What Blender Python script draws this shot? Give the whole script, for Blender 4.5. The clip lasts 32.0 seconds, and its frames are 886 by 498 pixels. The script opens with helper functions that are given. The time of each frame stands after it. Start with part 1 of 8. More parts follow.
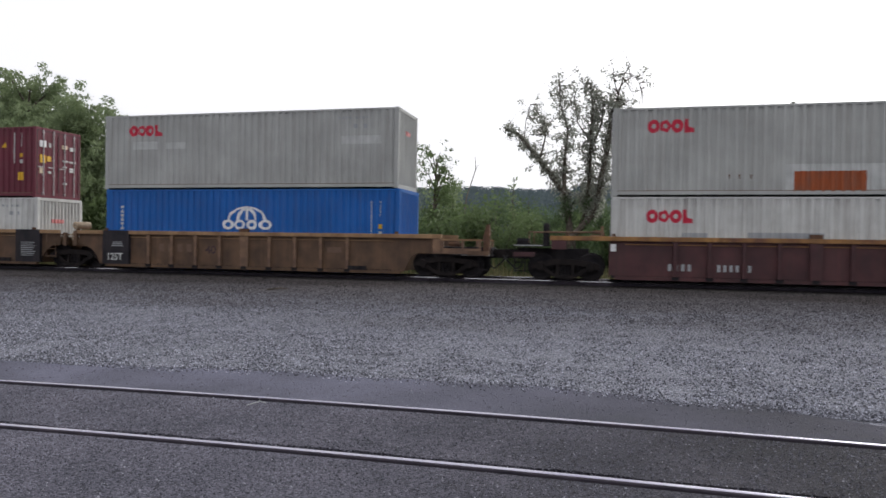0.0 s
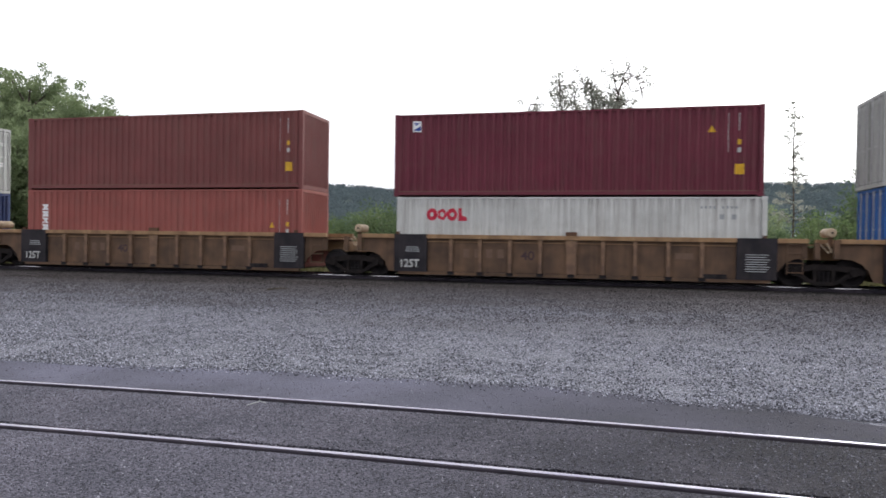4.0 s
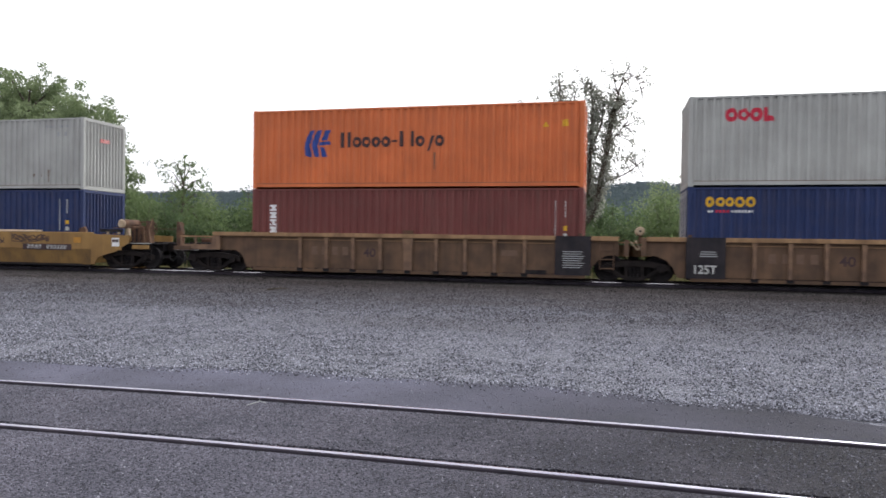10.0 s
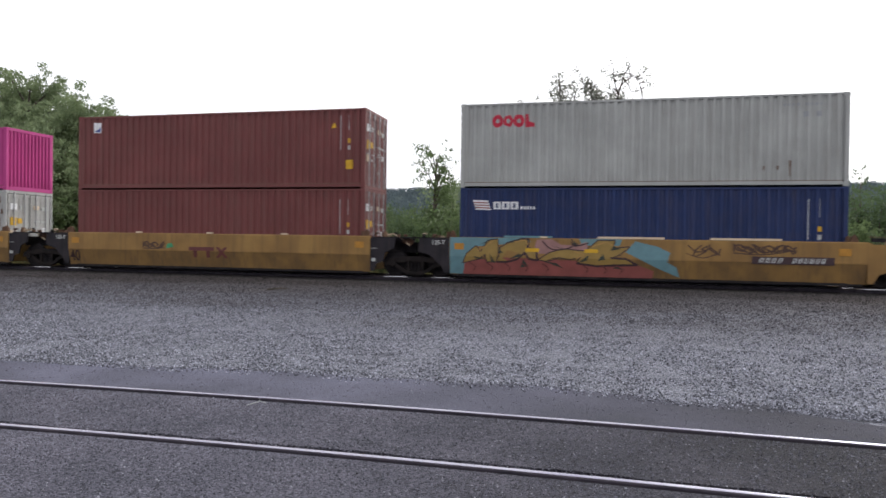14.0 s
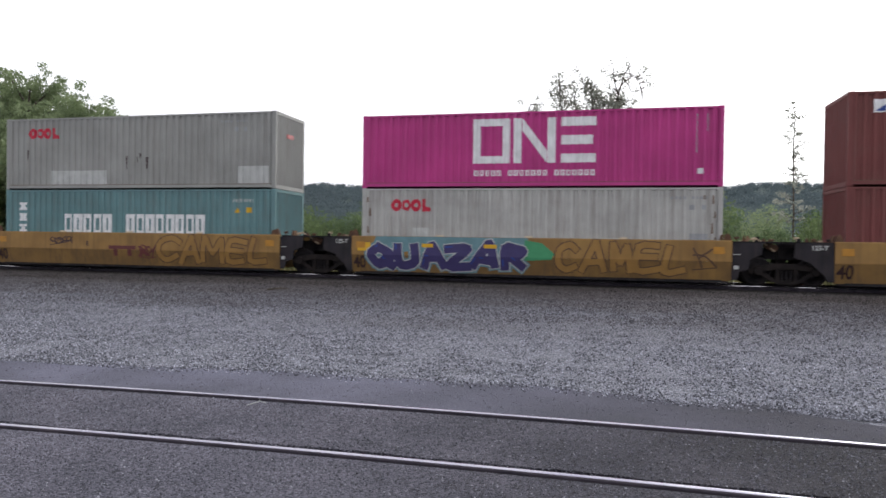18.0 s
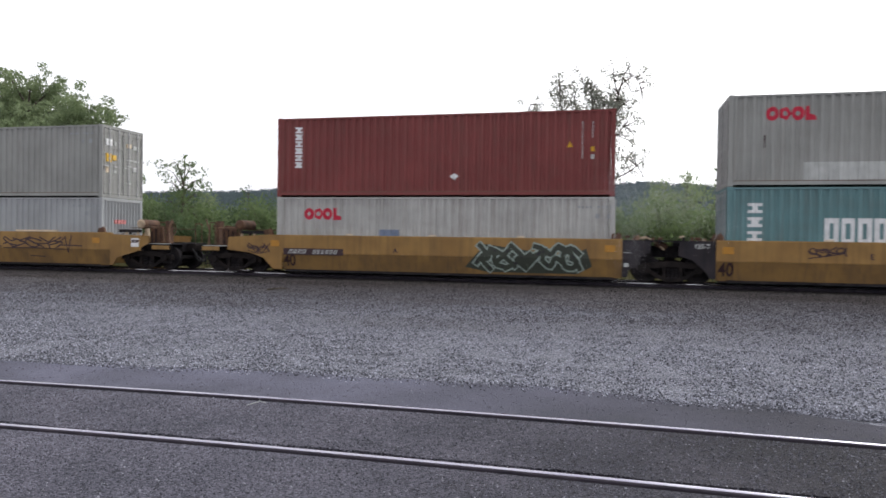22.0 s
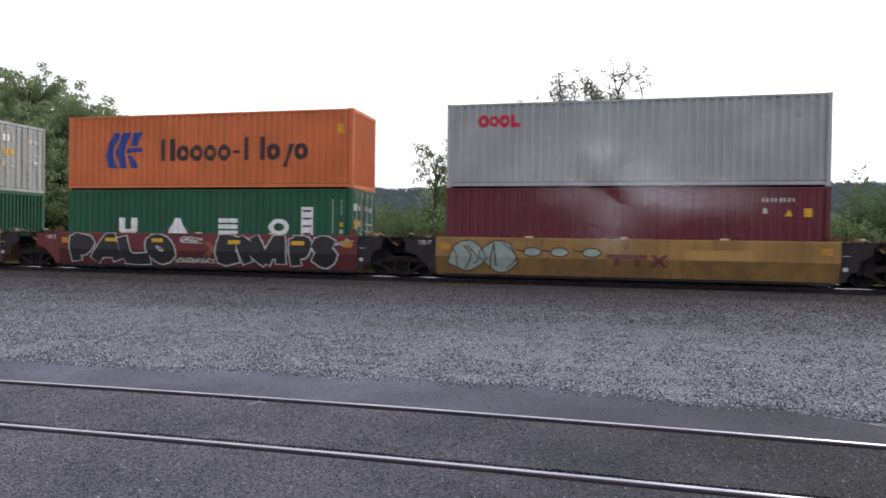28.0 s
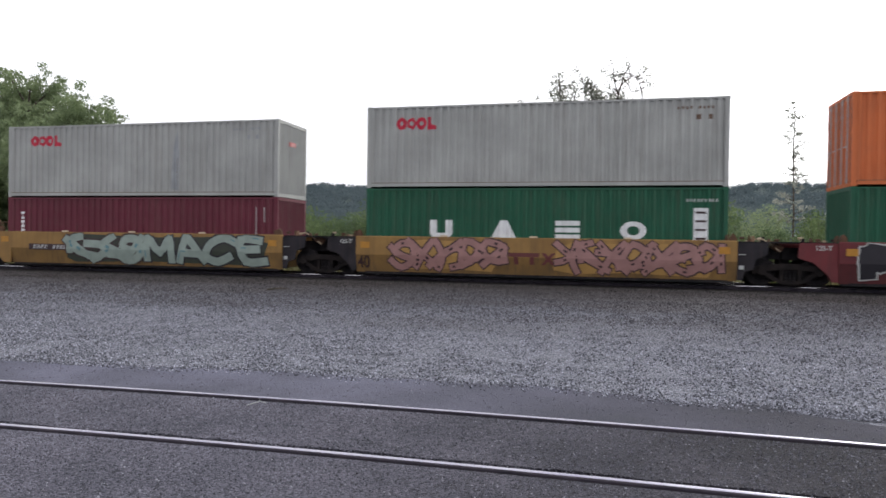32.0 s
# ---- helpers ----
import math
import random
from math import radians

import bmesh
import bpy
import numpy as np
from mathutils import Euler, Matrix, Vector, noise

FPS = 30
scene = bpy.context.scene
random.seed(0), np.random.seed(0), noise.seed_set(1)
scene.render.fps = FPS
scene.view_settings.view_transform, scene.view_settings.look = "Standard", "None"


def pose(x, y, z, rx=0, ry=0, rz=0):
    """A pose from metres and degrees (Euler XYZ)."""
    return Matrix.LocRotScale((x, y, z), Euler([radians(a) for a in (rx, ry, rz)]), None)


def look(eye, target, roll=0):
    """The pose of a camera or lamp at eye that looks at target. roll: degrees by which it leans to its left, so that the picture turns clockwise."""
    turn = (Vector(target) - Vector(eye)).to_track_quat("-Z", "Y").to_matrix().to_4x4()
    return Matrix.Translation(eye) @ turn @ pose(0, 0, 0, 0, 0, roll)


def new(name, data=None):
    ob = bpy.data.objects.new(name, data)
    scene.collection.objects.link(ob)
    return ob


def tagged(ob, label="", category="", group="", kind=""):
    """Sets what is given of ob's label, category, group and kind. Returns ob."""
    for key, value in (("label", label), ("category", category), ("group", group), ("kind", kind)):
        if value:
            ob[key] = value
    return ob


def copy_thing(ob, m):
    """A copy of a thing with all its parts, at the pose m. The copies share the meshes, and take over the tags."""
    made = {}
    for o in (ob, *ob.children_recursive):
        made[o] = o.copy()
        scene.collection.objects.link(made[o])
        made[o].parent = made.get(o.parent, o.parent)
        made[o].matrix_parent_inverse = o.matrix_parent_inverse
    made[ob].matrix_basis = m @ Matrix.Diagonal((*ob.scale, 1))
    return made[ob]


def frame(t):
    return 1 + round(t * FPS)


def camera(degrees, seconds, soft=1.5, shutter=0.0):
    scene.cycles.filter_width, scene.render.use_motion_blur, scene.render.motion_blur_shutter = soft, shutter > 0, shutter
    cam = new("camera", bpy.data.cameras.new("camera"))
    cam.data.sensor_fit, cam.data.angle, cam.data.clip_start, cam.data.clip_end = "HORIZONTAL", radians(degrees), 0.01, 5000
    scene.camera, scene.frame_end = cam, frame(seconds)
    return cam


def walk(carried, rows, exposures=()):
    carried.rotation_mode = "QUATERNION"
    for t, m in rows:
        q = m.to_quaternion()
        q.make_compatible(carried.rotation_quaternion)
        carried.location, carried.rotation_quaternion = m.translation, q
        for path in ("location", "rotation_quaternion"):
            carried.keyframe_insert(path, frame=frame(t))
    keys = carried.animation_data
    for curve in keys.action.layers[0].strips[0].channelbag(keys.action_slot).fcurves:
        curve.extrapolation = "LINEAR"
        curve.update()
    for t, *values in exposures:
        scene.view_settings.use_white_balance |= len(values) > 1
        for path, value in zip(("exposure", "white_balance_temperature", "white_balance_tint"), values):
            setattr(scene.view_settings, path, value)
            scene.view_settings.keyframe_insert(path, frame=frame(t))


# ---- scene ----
# ---- camera, still for the whole clip ----
EYE = Vector((0.0, 0.0, 1.402))
YAW, DIP = 0.23789, 0.01249
GAZE = Vector((-math.sin(YAW) * math.cos(DIP), math.cos(YAW) * math.cos(DIP), -math.sin(DIP)))
cam = camera(65.666, 32.0, 1.6, 0.3)
# the clip's camera dims and brightens its picture a little as pale boxes pass
STOPS = [(0.0, -0.30), (1.0, -0.20), (2.0, -0.10), (3.0, 0.0), (6.0, 0.12), (8.0, 0.15), (9.0, 0.10), (10.0, 0.12), (11.0, -0.22), (12.0, -0.22), (13.0, -0.10), (14.0, -0.05),
         (17.0, 0.0), (18.0, -0.05), (22.0, -0.05), (23.0, -0.35), (24.0, -0.30), (25.0, -0.27), (28.0, -0.10), (29.0, 0.05), (30.0, -0.05), (31.0, 0.05), (32.0, -0.05)]
walk(cam, [(0.0, look(EYE, EYE + GAZE, 0.823)), (32.0, look(EYE, EYE + GAZE, 0.823))], STOPS)

# ---- bright overcast sky and a veiled sun ----
SUN_UP, SUN_TURN = radians(27), radians(38)
world = bpy.data.worlds.new("overcast")
world.use_nodes = True
scene.world = world
wn, wl = world.node_tree.nodes, world.node_tree.links
wn.clear()
sky = wn.new("ShaderNodeTexSky")
sky.sky_type, sky.sun_disc = "NISHITA", False
sky.sun_elevation, sky.sun_rotation = SUN_UP, SUN_TURN
sky.air_density, sky.dust_density, sky.ozone_density = 1.0, 6.0, 0.5
pale = wn.new("ShaderNodeHueSaturation")
pale.inputs["Saturation"].default_value = 0.10
veil = wn.new("ShaderNodeMix")
veil.data_type = "RGBA"
veil.inputs[0].default_value = 0.62
veil.inputs[7].default_value = (10.0, 10.0, 10.6, 1)
back = wn.new("ShaderNodeBackground")
back.inputs["Strength"].default_value = 0.17
wout = wn.new("ShaderNodeOutputWorld")
wl.new(sky.outputs[0], pale.inputs["Color"])
wl.new(pale.outputs[0], veil.inputs[6])
wl.new(veil.outputs[2], back.inputs["Color"])
wl.new(back.outputs[0], wout.inputs[0])

sun_data = bpy.data.lights.new("sun", "SUN")
sun_data.energy, sun_data.angle, sun_data.color = 1.5, radians(40), (1.0, 0.97, 0.92)
sun = new("sun", sun_data)
sun.matrix_basis = look((0, 0, 60), (-60 * math.cos(SUN_UP) * math.sin(SUN_TURN), -60 * math.cos(SUN_UP) * math.cos(SUN_TURN), 60 - 60 * math.sin(SUN_UP)))

# ---- numbers of the place ----
D = 23.39          # near faces of the boxes stand this far from the camera's line
RAIL = 0.10        # rail heads of the main track
SIDE = -0.15       # rail heads of the siding
MID = D + 1.219    # middle of the main track
# seconds and metres that the train has gone
RUN = [(0.0, 0.72), (0.5, 4.16), (1.0, 7.608), (1.5, 11.045), (2.0, 14.473), (2.5, 17.906), (3.0, 21.374), (3.5, 24.834), (5.5, 38.601),
       (6.0, 42.038), (6.5, 45.448), (7.0, 48.86), (7.5, 52.307), (8.0, 55.752), (8.5, 59.172), (9.0, 62.606), (9.5, 66.073), (10.0, 69.509),
       (10.5, 72.958), (11.0, 76.416), (11.5, 79.878), (12.0, 83.31), (12.5, 86.764), (13.0, 90.236), (13.5, 93.704), (14.0, 97.163),
       (14.5, 100.63), (16.5, 114.597), (17.0, 118.052), (17.5, 121.516), (18.0, 124.987), (18.5, 128.465), (19.0, 131.945),
       (19.5, 135.433), (20.0, 138.909), (20.5, 142.393), (21.0, 145.897), (21.5, 149.423), (22.0, 152.918), (22.5, 156.43),
       (23.0, 159.915), (23.5, 163.19), (24.0, 166.696), (24.5, 170.225), (25.0, 173.722), (25.5, 177.24), (27.5, 191.36),
       (28.0, 194.902), (28.5, 198.442), (29.0, 201.971), (29.5, 205.541), (30.0, 209.077), (30.5, 212.626), (31.0, 216.165),
       (31.5, 219.744), (32.0, 223.307)]


def gone(t):
    """Metres gone at t seconds."""
    return float(np.interp(t, [r[0] for r in RUN], [r[1] for r in RUN]))
# ---- materials ----
DIM_ALL = 0.785        # lowers all paint, steel and stone colours to set brightness against the sky


def rgb(c):
    return (c[0] * DIM_ALL, c[1] * DIM_ALL, c[2] * DIM_ALL, 1)


def shade(c, k):
    return (min(1, c[0] * k), min(1, c[1] * k), min(1, c[2] * k))


def surface(name, base, rough=0.6, metal=0.0, dark=None, light=None, size=0.6, grain=40.0, bump=0.15, streak=0.0, dirt=(0.10, 0.075, 0.055), dirty=0.0, spec=0.35):
    """Paint, metal or earth: two scales of variation, optional run-down streaks and dirt."""
    m = bpy.data.materials.new(name)
    m.use_nodes = True
    n, l = m.node_tree.nodes, m.node_tree.links
    b = n["Principled BSDF"]
    b.inputs["Roughness"].default_value, b.inputs["Metallic"].default_value = rough, metal
    b.inputs["Specular IOR Level"].default_value = spec
    tc = n.new("ShaderNodeTexCoord")
    big = n.new("ShaderNodeTexNoise")
    big.inputs["Scale"].default_value, big.inputs["Detail"].default_value = 1.0 / size, 5
    l.new(tc.outputs["Object"], big.inputs["Vector"])
    ramp = n.new("ShaderNodeValToRGB")
    ramp.color_ramp.elements[0].position, ramp.color_ramp.elements[1].position = 0.32, 0.70
    ramp.color_ramp.elements[0].color, ramp.color_ramp.elements[1].color = rgb(dark or shade(base, 0.86)), rgb(light or shade(base, 1.10))
    l.new(big.outputs["Fac"], ramp.inputs["Fac"])
    colour = ramp.outputs["Color"]
    fine = n.new("ShaderNodeTexNoise")
    fine.inputs["Scale"].default_value, fine.inputs["Detail"].default_value = grain, 4
    l.new(tc.outputs["Object"], fine.inputs["Vector"])
    if streak > 0:
        mp = n.new("ShaderNodeMapping")
        mp.inputs["Scale"].default_value = (5.0, 5.0, 0.22)
        l.new(tc.outputs["Object"], mp.inputs["Vector"])
        st = n.new("ShaderNodeTexNoise")
        st.inputs["Scale"].default_value, st.inputs["Detail"].default_value = 1.6, 6
        l.new(mp.outputs["Vector"], st.inputs["Vector"])
        sr = n.new("ShaderNodeValToRGB")
        sr.color_ramp.elements[0].position, sr.color_ramp.elements[1].position = 0.50, 0.78
        sr.color_ramp.elements[0].color, sr.color_ramp.elements[1].color = (0, 0, 0, 1), (streak, streak, streak, 1)
        l.new(st.outputs["Fac"], sr.inputs["Fac"])
        mx = n.new("ShaderNodeMix")
        mx.data_type = "RGBA"
        l.new(sr.outputs["Color"], mx.inputs[0])
        l.new(colour, mx.inputs[6])
        mx.inputs[7].default_value = rgb(dirt)
        colour = mx.outputs[2]
    if dirty > 0:
        pn = n.new("ShaderNodeTexNoise")
        pn.inputs["Scale"].default_value, pn.inputs["Detail"].default_value = 2.3, 8
        l.new(tc.outputs["Object"], pn.inputs["Vector"])
        pr = n.new("ShaderNodeValToRGB")
        pr.color_ramp.elements[0].position, pr.color_ramp.elements[1].position = 0.45, 0.72
        pr.color_ramp.elements[0].color, pr.color_ramp.elements[1].color = (0, 0, 0, 1), (dirty, dirty, dirty, 1)
        l.new(pn.outputs["Fac"], pr.inputs["Fac"])
        mx = n.new("ShaderNodeMix")
        mx.data_type = "RGBA"
        l.new(pr.outputs["Color"], mx.inputs[0])
        l.new(colour, mx.inputs[6])
        mx.inputs[7].default_value = rgb(dirt)
        colour = mx.outputs[2]
    l.new(colour, b.inputs["Base Color"])
    bp = n.new("ShaderNodeBump")
    bp.inputs["Strength"].default_value, bp.inputs["Distance"].default_value = bump, 0.01
    l.new(fine.outputs["Fac"], bp.inputs["Height"])
    l.new(bp.outputs["Normal"], b.inputs["Normal"])
    return m


def box_paint(name, base, streak=0.35, dirty=0.12):
    return surface(name, base, 0.62, 0, shade(base, 0.84), shade(base, 1.08), 1.6, 30, 0.12, streak, shade((0.16, 0.12, 0.10), 1.0), dirty, 0.25)


PAINT = {
    "grey": box_paint("weathered_grey_paint", (0.45, 0.462, 0.450), 0.22, 0.08),
    "bluegrey": box_paint("blue_grey_paint", (0.42, 0.44, 0.455), 0.16, 0.06),
    "white": box_paint("off_white_paint", (0.65, 0.66, 0.645), 0.4, 0.16),
    "blue": box_paint("bright_blue_paint", (0.012, 0.13, 0.46), 0.18, 0.08),
    "navy": box_paint("navy_paint", (0.020, 0.038, 0.125), 0.18, 0.08),
    "maroon": box_paint("maroon_paint", (0.155, 0.028, 0.048), 0.22, 0.1),
    "oxide": box_paint("red_oxide_paint", (0.185, 0.054, 0.050), 0.25, 0.12),
    "brick": box_paint("brick_red_paint", (0.335, 0.10, 0.086), 0.25, 0.12),
    "dusky": box_paint("dusky_brown_red_paint", (0.20, 0.062, 0.060), 0.25, 0.12),
    "orange": box_paint("orange_paint", (0.70, 0.186, 0.066), 0.2, 0.08),
    "magenta": box_paint("magenta_paint", (0.55, 0.058, 0.265), 0.1, 0.04),
    "teal": box_paint("faded_teal_paint", (0.155, 0.29, 0.31), 0.3, 0.14),
    "ash": box_paint("ash_grey_paint", (0.36, 0.367, 0.355), 0.22, 0.08),
    "chalk": box_paint("dirty_chalk_paint", (0.52, 0.52, 0.505), 0.4, 0.18),
    "russet": box_paint("russet_red_paint", (0.235, 0.060, 0.058), 0.25, 0.12),
    "green": box_paint("dark_green_paint", (0.020, 0.115, 0.066), 0.2, 0.08),
}
RUSTY_RED = box_paint("rusted_primer_patch", (0.36, 0.09, 0.03), 0.5, 0.3)
MARK = {
    "red": surface("red_lettering", (0.58, 0.02, 0.06), 0.55, size=0.3, bump=0.05),
    "faded_red": surface("faded_red_lettering", (0.62, 0.22, 0.22), 0.6, size=0.3, bump=0.05),
    "white": surface("white_lettering", (0.86, 0.87, 0.89), 0.55, size=0.3, bump=0.05),
    "pale": surface("pale_overpaint", (0.54, 0.555, 0.55), 0.6, size=0.4, bump=0.05),
    "dull": surface("dull_overpaint", (0.36, 0.38, 0.40), 0.6, size=0.4, bump=0.05),
    "black": surface("black_lettering", (0.022, 0.02, 0.028), 0.55, size=0.3, bump=0.05),
    "ink": surface("dark_ink_lettering", (0.05, 0.025, 0.03), 0.55, size=0.3, bump=0.05),
    "yellow": surface("yellow_decal", (0.72, 0.42, 0.02), 0.5, size=0.2, bump=0.05),
    "blue": surface("blue_lettering", (0.02, 0.06, 0.30), 0.55, size=0.3, bump=0.05),
    "slate": surface("worn_slate_patch", (0.20, 0.25, 0.36), 0.6, size=0.3, bump=0.05),
    "signal": surface("orange_reflector", (0.50, 0.235, 0.03), 0.5, size=0.2, bump=0.05),
    "tan": surface("tan_reflector", (0.72, 0.58, 0.42), 0.5, size=0.2, bump=0.05),
    "rust": surface("rust_stain", (0.17, 0.11, 0.08), 0.9, size=0.2, bump=0.1),
    "cyan": surface("spray_cyan", (0.14, 0.27, 0.31), 0.6, size=0.3, bump=0.05),
    "pink": surface("spray_pink", (0.37, 0.20, 0.19), 0.6, size=0.3, bump=0.05),
    "rose": surface("spray_rose", (0.29, 0.085, 0.075), 0.6, size=0.4, bump=0.05),
    "mauve": surface("spray_mauve", (0.050, 0.040, 0.14), 0.6, size=0.3, bump=0.05),
    "leaf": surface("spray_green", (0.06, 0.30, 0.14), 0.6, size=0.3, bump=0.05),
    "moss": surface("spray_dark_green", (0.042, 0.050, 0.038), 0.6, size=0.3, bump=0.05),
    "ochre": surface("spray_ochre", (0.33, 0.215, 0.06), 0.6, size=0.3, bump=0.05),
    "oxblood": surface("dark_red_owner_mark", (0.135, 0.036, 0.036), 0.6, size=0.4, bump=0.05),
    "sand": surface("paler_yellow_repaint", (0.42, 0.245, 0.075), 0.6, size=0.4, bump=0.05),
    "amber": surface("car_yellow_fill", (0.325, 0.180, 0.050), 0.62, size=0.5, bump=0.05),
    "brown": surface("spray_brown", (0.085, 0.045, 0.030), 0.6, size=0.3, bump=0.05),
    "mint": surface("spray_mint", (0.31, 0.38, 0.345), 0.6, size=0.3, bump=0.05),
}
RUBBER = surface("door_gasket_rubber", (0.03, 0.03, 0.032), 0.8, size=0.3)
GALV = surface("galvanised_rod", (0.50, 0.50, 0.51), 0.45, 0.3, size=0.3)
# three tones of tan: darkest on panels, lighter on posts, lightest on the chord
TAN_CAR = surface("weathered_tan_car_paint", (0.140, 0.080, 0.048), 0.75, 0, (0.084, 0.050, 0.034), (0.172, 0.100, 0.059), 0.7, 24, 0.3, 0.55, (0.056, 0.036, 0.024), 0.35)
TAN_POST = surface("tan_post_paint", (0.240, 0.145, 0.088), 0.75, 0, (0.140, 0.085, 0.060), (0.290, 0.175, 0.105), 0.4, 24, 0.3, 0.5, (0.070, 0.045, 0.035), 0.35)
TAN_TOP = surface("light_tan_chord_paint", (0.334, 0.198, 0.097), 0.7, 0, (0.238, 0.136, 0.070), (0.387, 0.238, 0.123), 0.5, 24, 0.3, 0.3, (0.079, 0.048, 0.031), 0.25)
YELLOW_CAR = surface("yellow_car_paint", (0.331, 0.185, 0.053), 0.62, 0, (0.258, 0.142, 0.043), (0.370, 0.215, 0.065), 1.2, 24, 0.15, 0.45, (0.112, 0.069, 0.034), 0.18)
# lower panels: darker base than the upper side, with heavier dirt and streaks
YELLOW_LOW = surface("darker_yellow_car_paint", (0.244, 0.134, 0.040), 0.7, 0, (0.163, 0.094, 0.033), (0.285, 0.163, 0.048), 0.9, 24, 0.2, 0.55, (0.074, 0.048, 0.033), 0.35)
RED_LOW = surface("darker_red_car_paint", (0.102, 0.017, 0.022), 0.7, 0, (0.068, 0.014, 0.017), (0.128, 0.022, 0.025), 0.8, 24, 0.2, 0.4, (0.038, 0.025, 0.025), 0.3)
PLUM_CAR = surface("dark_plum_car_paint", (0.085, 0.030, 0.034), 0.7, 0, (0.055, 0.022, 0.026), (0.11, 0.042, 0.045), 0.8, 24, 0.25, 0.4, (0.04, 0.03, 0.028), 0.25)
RED_CAR = surface("dark_red_car_paint", (0.17, 0.022, 0.030), 0.65, 0, (0.11, 0.018, 0.024), (0.20, 0.03, 0.036), 0.8, 24, 0.2, 0.35, (0.05, 0.03, 0.03), 0.2)
AMBER_TOP = surface("worn_amber_chord_paint", (0.36, 0.17, 0.05), 0.7, 0, (0.16, 0.07, 0.04), (0.44, 0.23, 0.07), 0.7, 24, 0.3, 0.4, (0.07, 0.04, 0.03), 0.3)
SOOT = surface("sooty_black_steel", (0.022, 0.020, 0.024), 0.85, 0, (0.012, 0.011, 0.014), (0.04, 0.036, 0.038), 0.35, 30, 0.3, spec=0.12)
BLACK_PANEL = surface("faded_black_panel", (0.029, 0.026, 0.033), 0.75, 0, (0.018, 0.017, 0.022), (0.039, 0.035, 0.042), 0.5, 24, 0.15, 0.18, (0.091, 0.072, 0.065), 0.12, 0.15)
GREASE = surface("greasy_cast_steel", (0.016, 0.014, 0.014), 0.8, 0.0, (0.009, 0.008, 0.009), (0.030, 0.024, 0.023), 0.25, 30, 0.4, spec=0.1)
RUST_STEEL = surface("rusty_brown_steel", (0.120, 0.062, 0.040), 0.85, 0.1, (0.065, 0.038, 0.028), (0.175, 0.090, 0.052), 0.3, 30, 0.4)
CREAM = surface("dirty_cream_paint", (0.55, 0.44, 0.30), 0.65, 0, (0.36, 0.27, 0.18), (0.62, 0.50, 0.36), 0.3, 30, 0.2)
TREAD = surface("polished_wheel_tread", (0.45, 0.44, 0.43), 0.28, 1.0, size=0.2)
RAIL_HEAD = surface("polished_rail_head", (0.62, 0.60, 0.71), 0.21, 1.0, (0.50, 0.48, 0.60), (0.70, 0.68, 0.78), 0.4, 20, 0.05)
MAIN_HEAD = surface("bright_main_rail_head", (0.72, 0.71, 0.74), 0.24, 1.0, (0.64, 0.63, 0.66), (0.78, 0.77, 0.80), 0.5, 20, 0.04)
# the blue-black shadow line beside the rail head is put into this colour
RAIL_WEB = surface("shadow_blue_rail_web", (0.030, 0.026, 0.042), 0.8, 0.0, (0.018, 0.015, 0.026), (0.055, 0.045, 0.06), 0.3, 30, 0.4)
TIE_WOOD = surface("creosoted_tie_wood", (0.035, 0.028, 0.024), 0.9, 0, (0.02, 0.017, 0.015), (0.06, 0.05, 0.04), 0.2, 30, 0.5)
BARK = surface("grey_brown_bark", (0.109, 0.090, 0.074), 0.95, 0, (0.070, 0.058, 0.047), (0.156, 0.133, 0.109), 0.15, 25, 0.8)
DEAD_WOOD = surface("bleached_dead_wood", (0.20, 0.17, 0.14), 0.95, 0, (0.13, 0.11, 0.09), (0.28, 0.24, 0.20), 0.15, 25, 0.6)


def leaf_surface(name, dark, light, sheer=0.35):
    m = bpy.data.materials.new(name)
    m.use_nodes = True
    n, l = m.node_tree.nodes, m.node_tree.links
    b = n["Principled BSDF"]
    b.inputs["Roughness"].default_value, b.inputs["Specular IOR Level"].default_value = 0.55, 0.25
    geo = n.new("ShaderNodeNewGeometry")
    ramp = n.new("ShaderNodeValToRGB")
    ramp.color_ramp.elements[0].color, ramp.color_ramp.elements[1].color = (*dark, 1), (*light, 1)
    tc = n.new("ShaderNodeTexCoord")
    ns = n.new("ShaderNodeTexNoise")
    ns.inputs["Scale"].default_value, ns.inputs["Detail"].default_value = 0.7, 3
    l.new(tc.outputs["Object"], ns.inputs["Vector"])
    ad = n.new("ShaderNodeMath")
    ad.operation = "MULTIPLY_ADD"
    ad.inputs[1].default_value = 0.5
    l.new(geo.outputs["Random Per Island"], ad.inputs[0])
    sub = n.new("ShaderNodeMath")
    sub.operation = "SUBTRACT"
    sub.inputs[1].default_value = 0.25
    l.new(ns.outputs["Fac"], sub.inputs[0])
    l.new(sub.outputs[0], ad.inputs[2])
    l.new(ad.outputs[0], ramp.inputs["Fac"])
    tr = n.new("ShaderNodeBsdfTranslucent")
    l.new(ramp.outputs["Color"], b.inputs["Base Color"])
    l.new(ramp.outputs["Color"], tr.inputs["Color"])
    mx = n.new("ShaderNodeMixShader")
    mx.inputs[0].default_value = sheer
    l.new(b.outputs[0], mx.inputs[1])
    l.new(tr.outputs[0], mx.inputs[2])
    l.new(mx.outputs[0], n["Material Output"].inputs["Surface"])
    return m


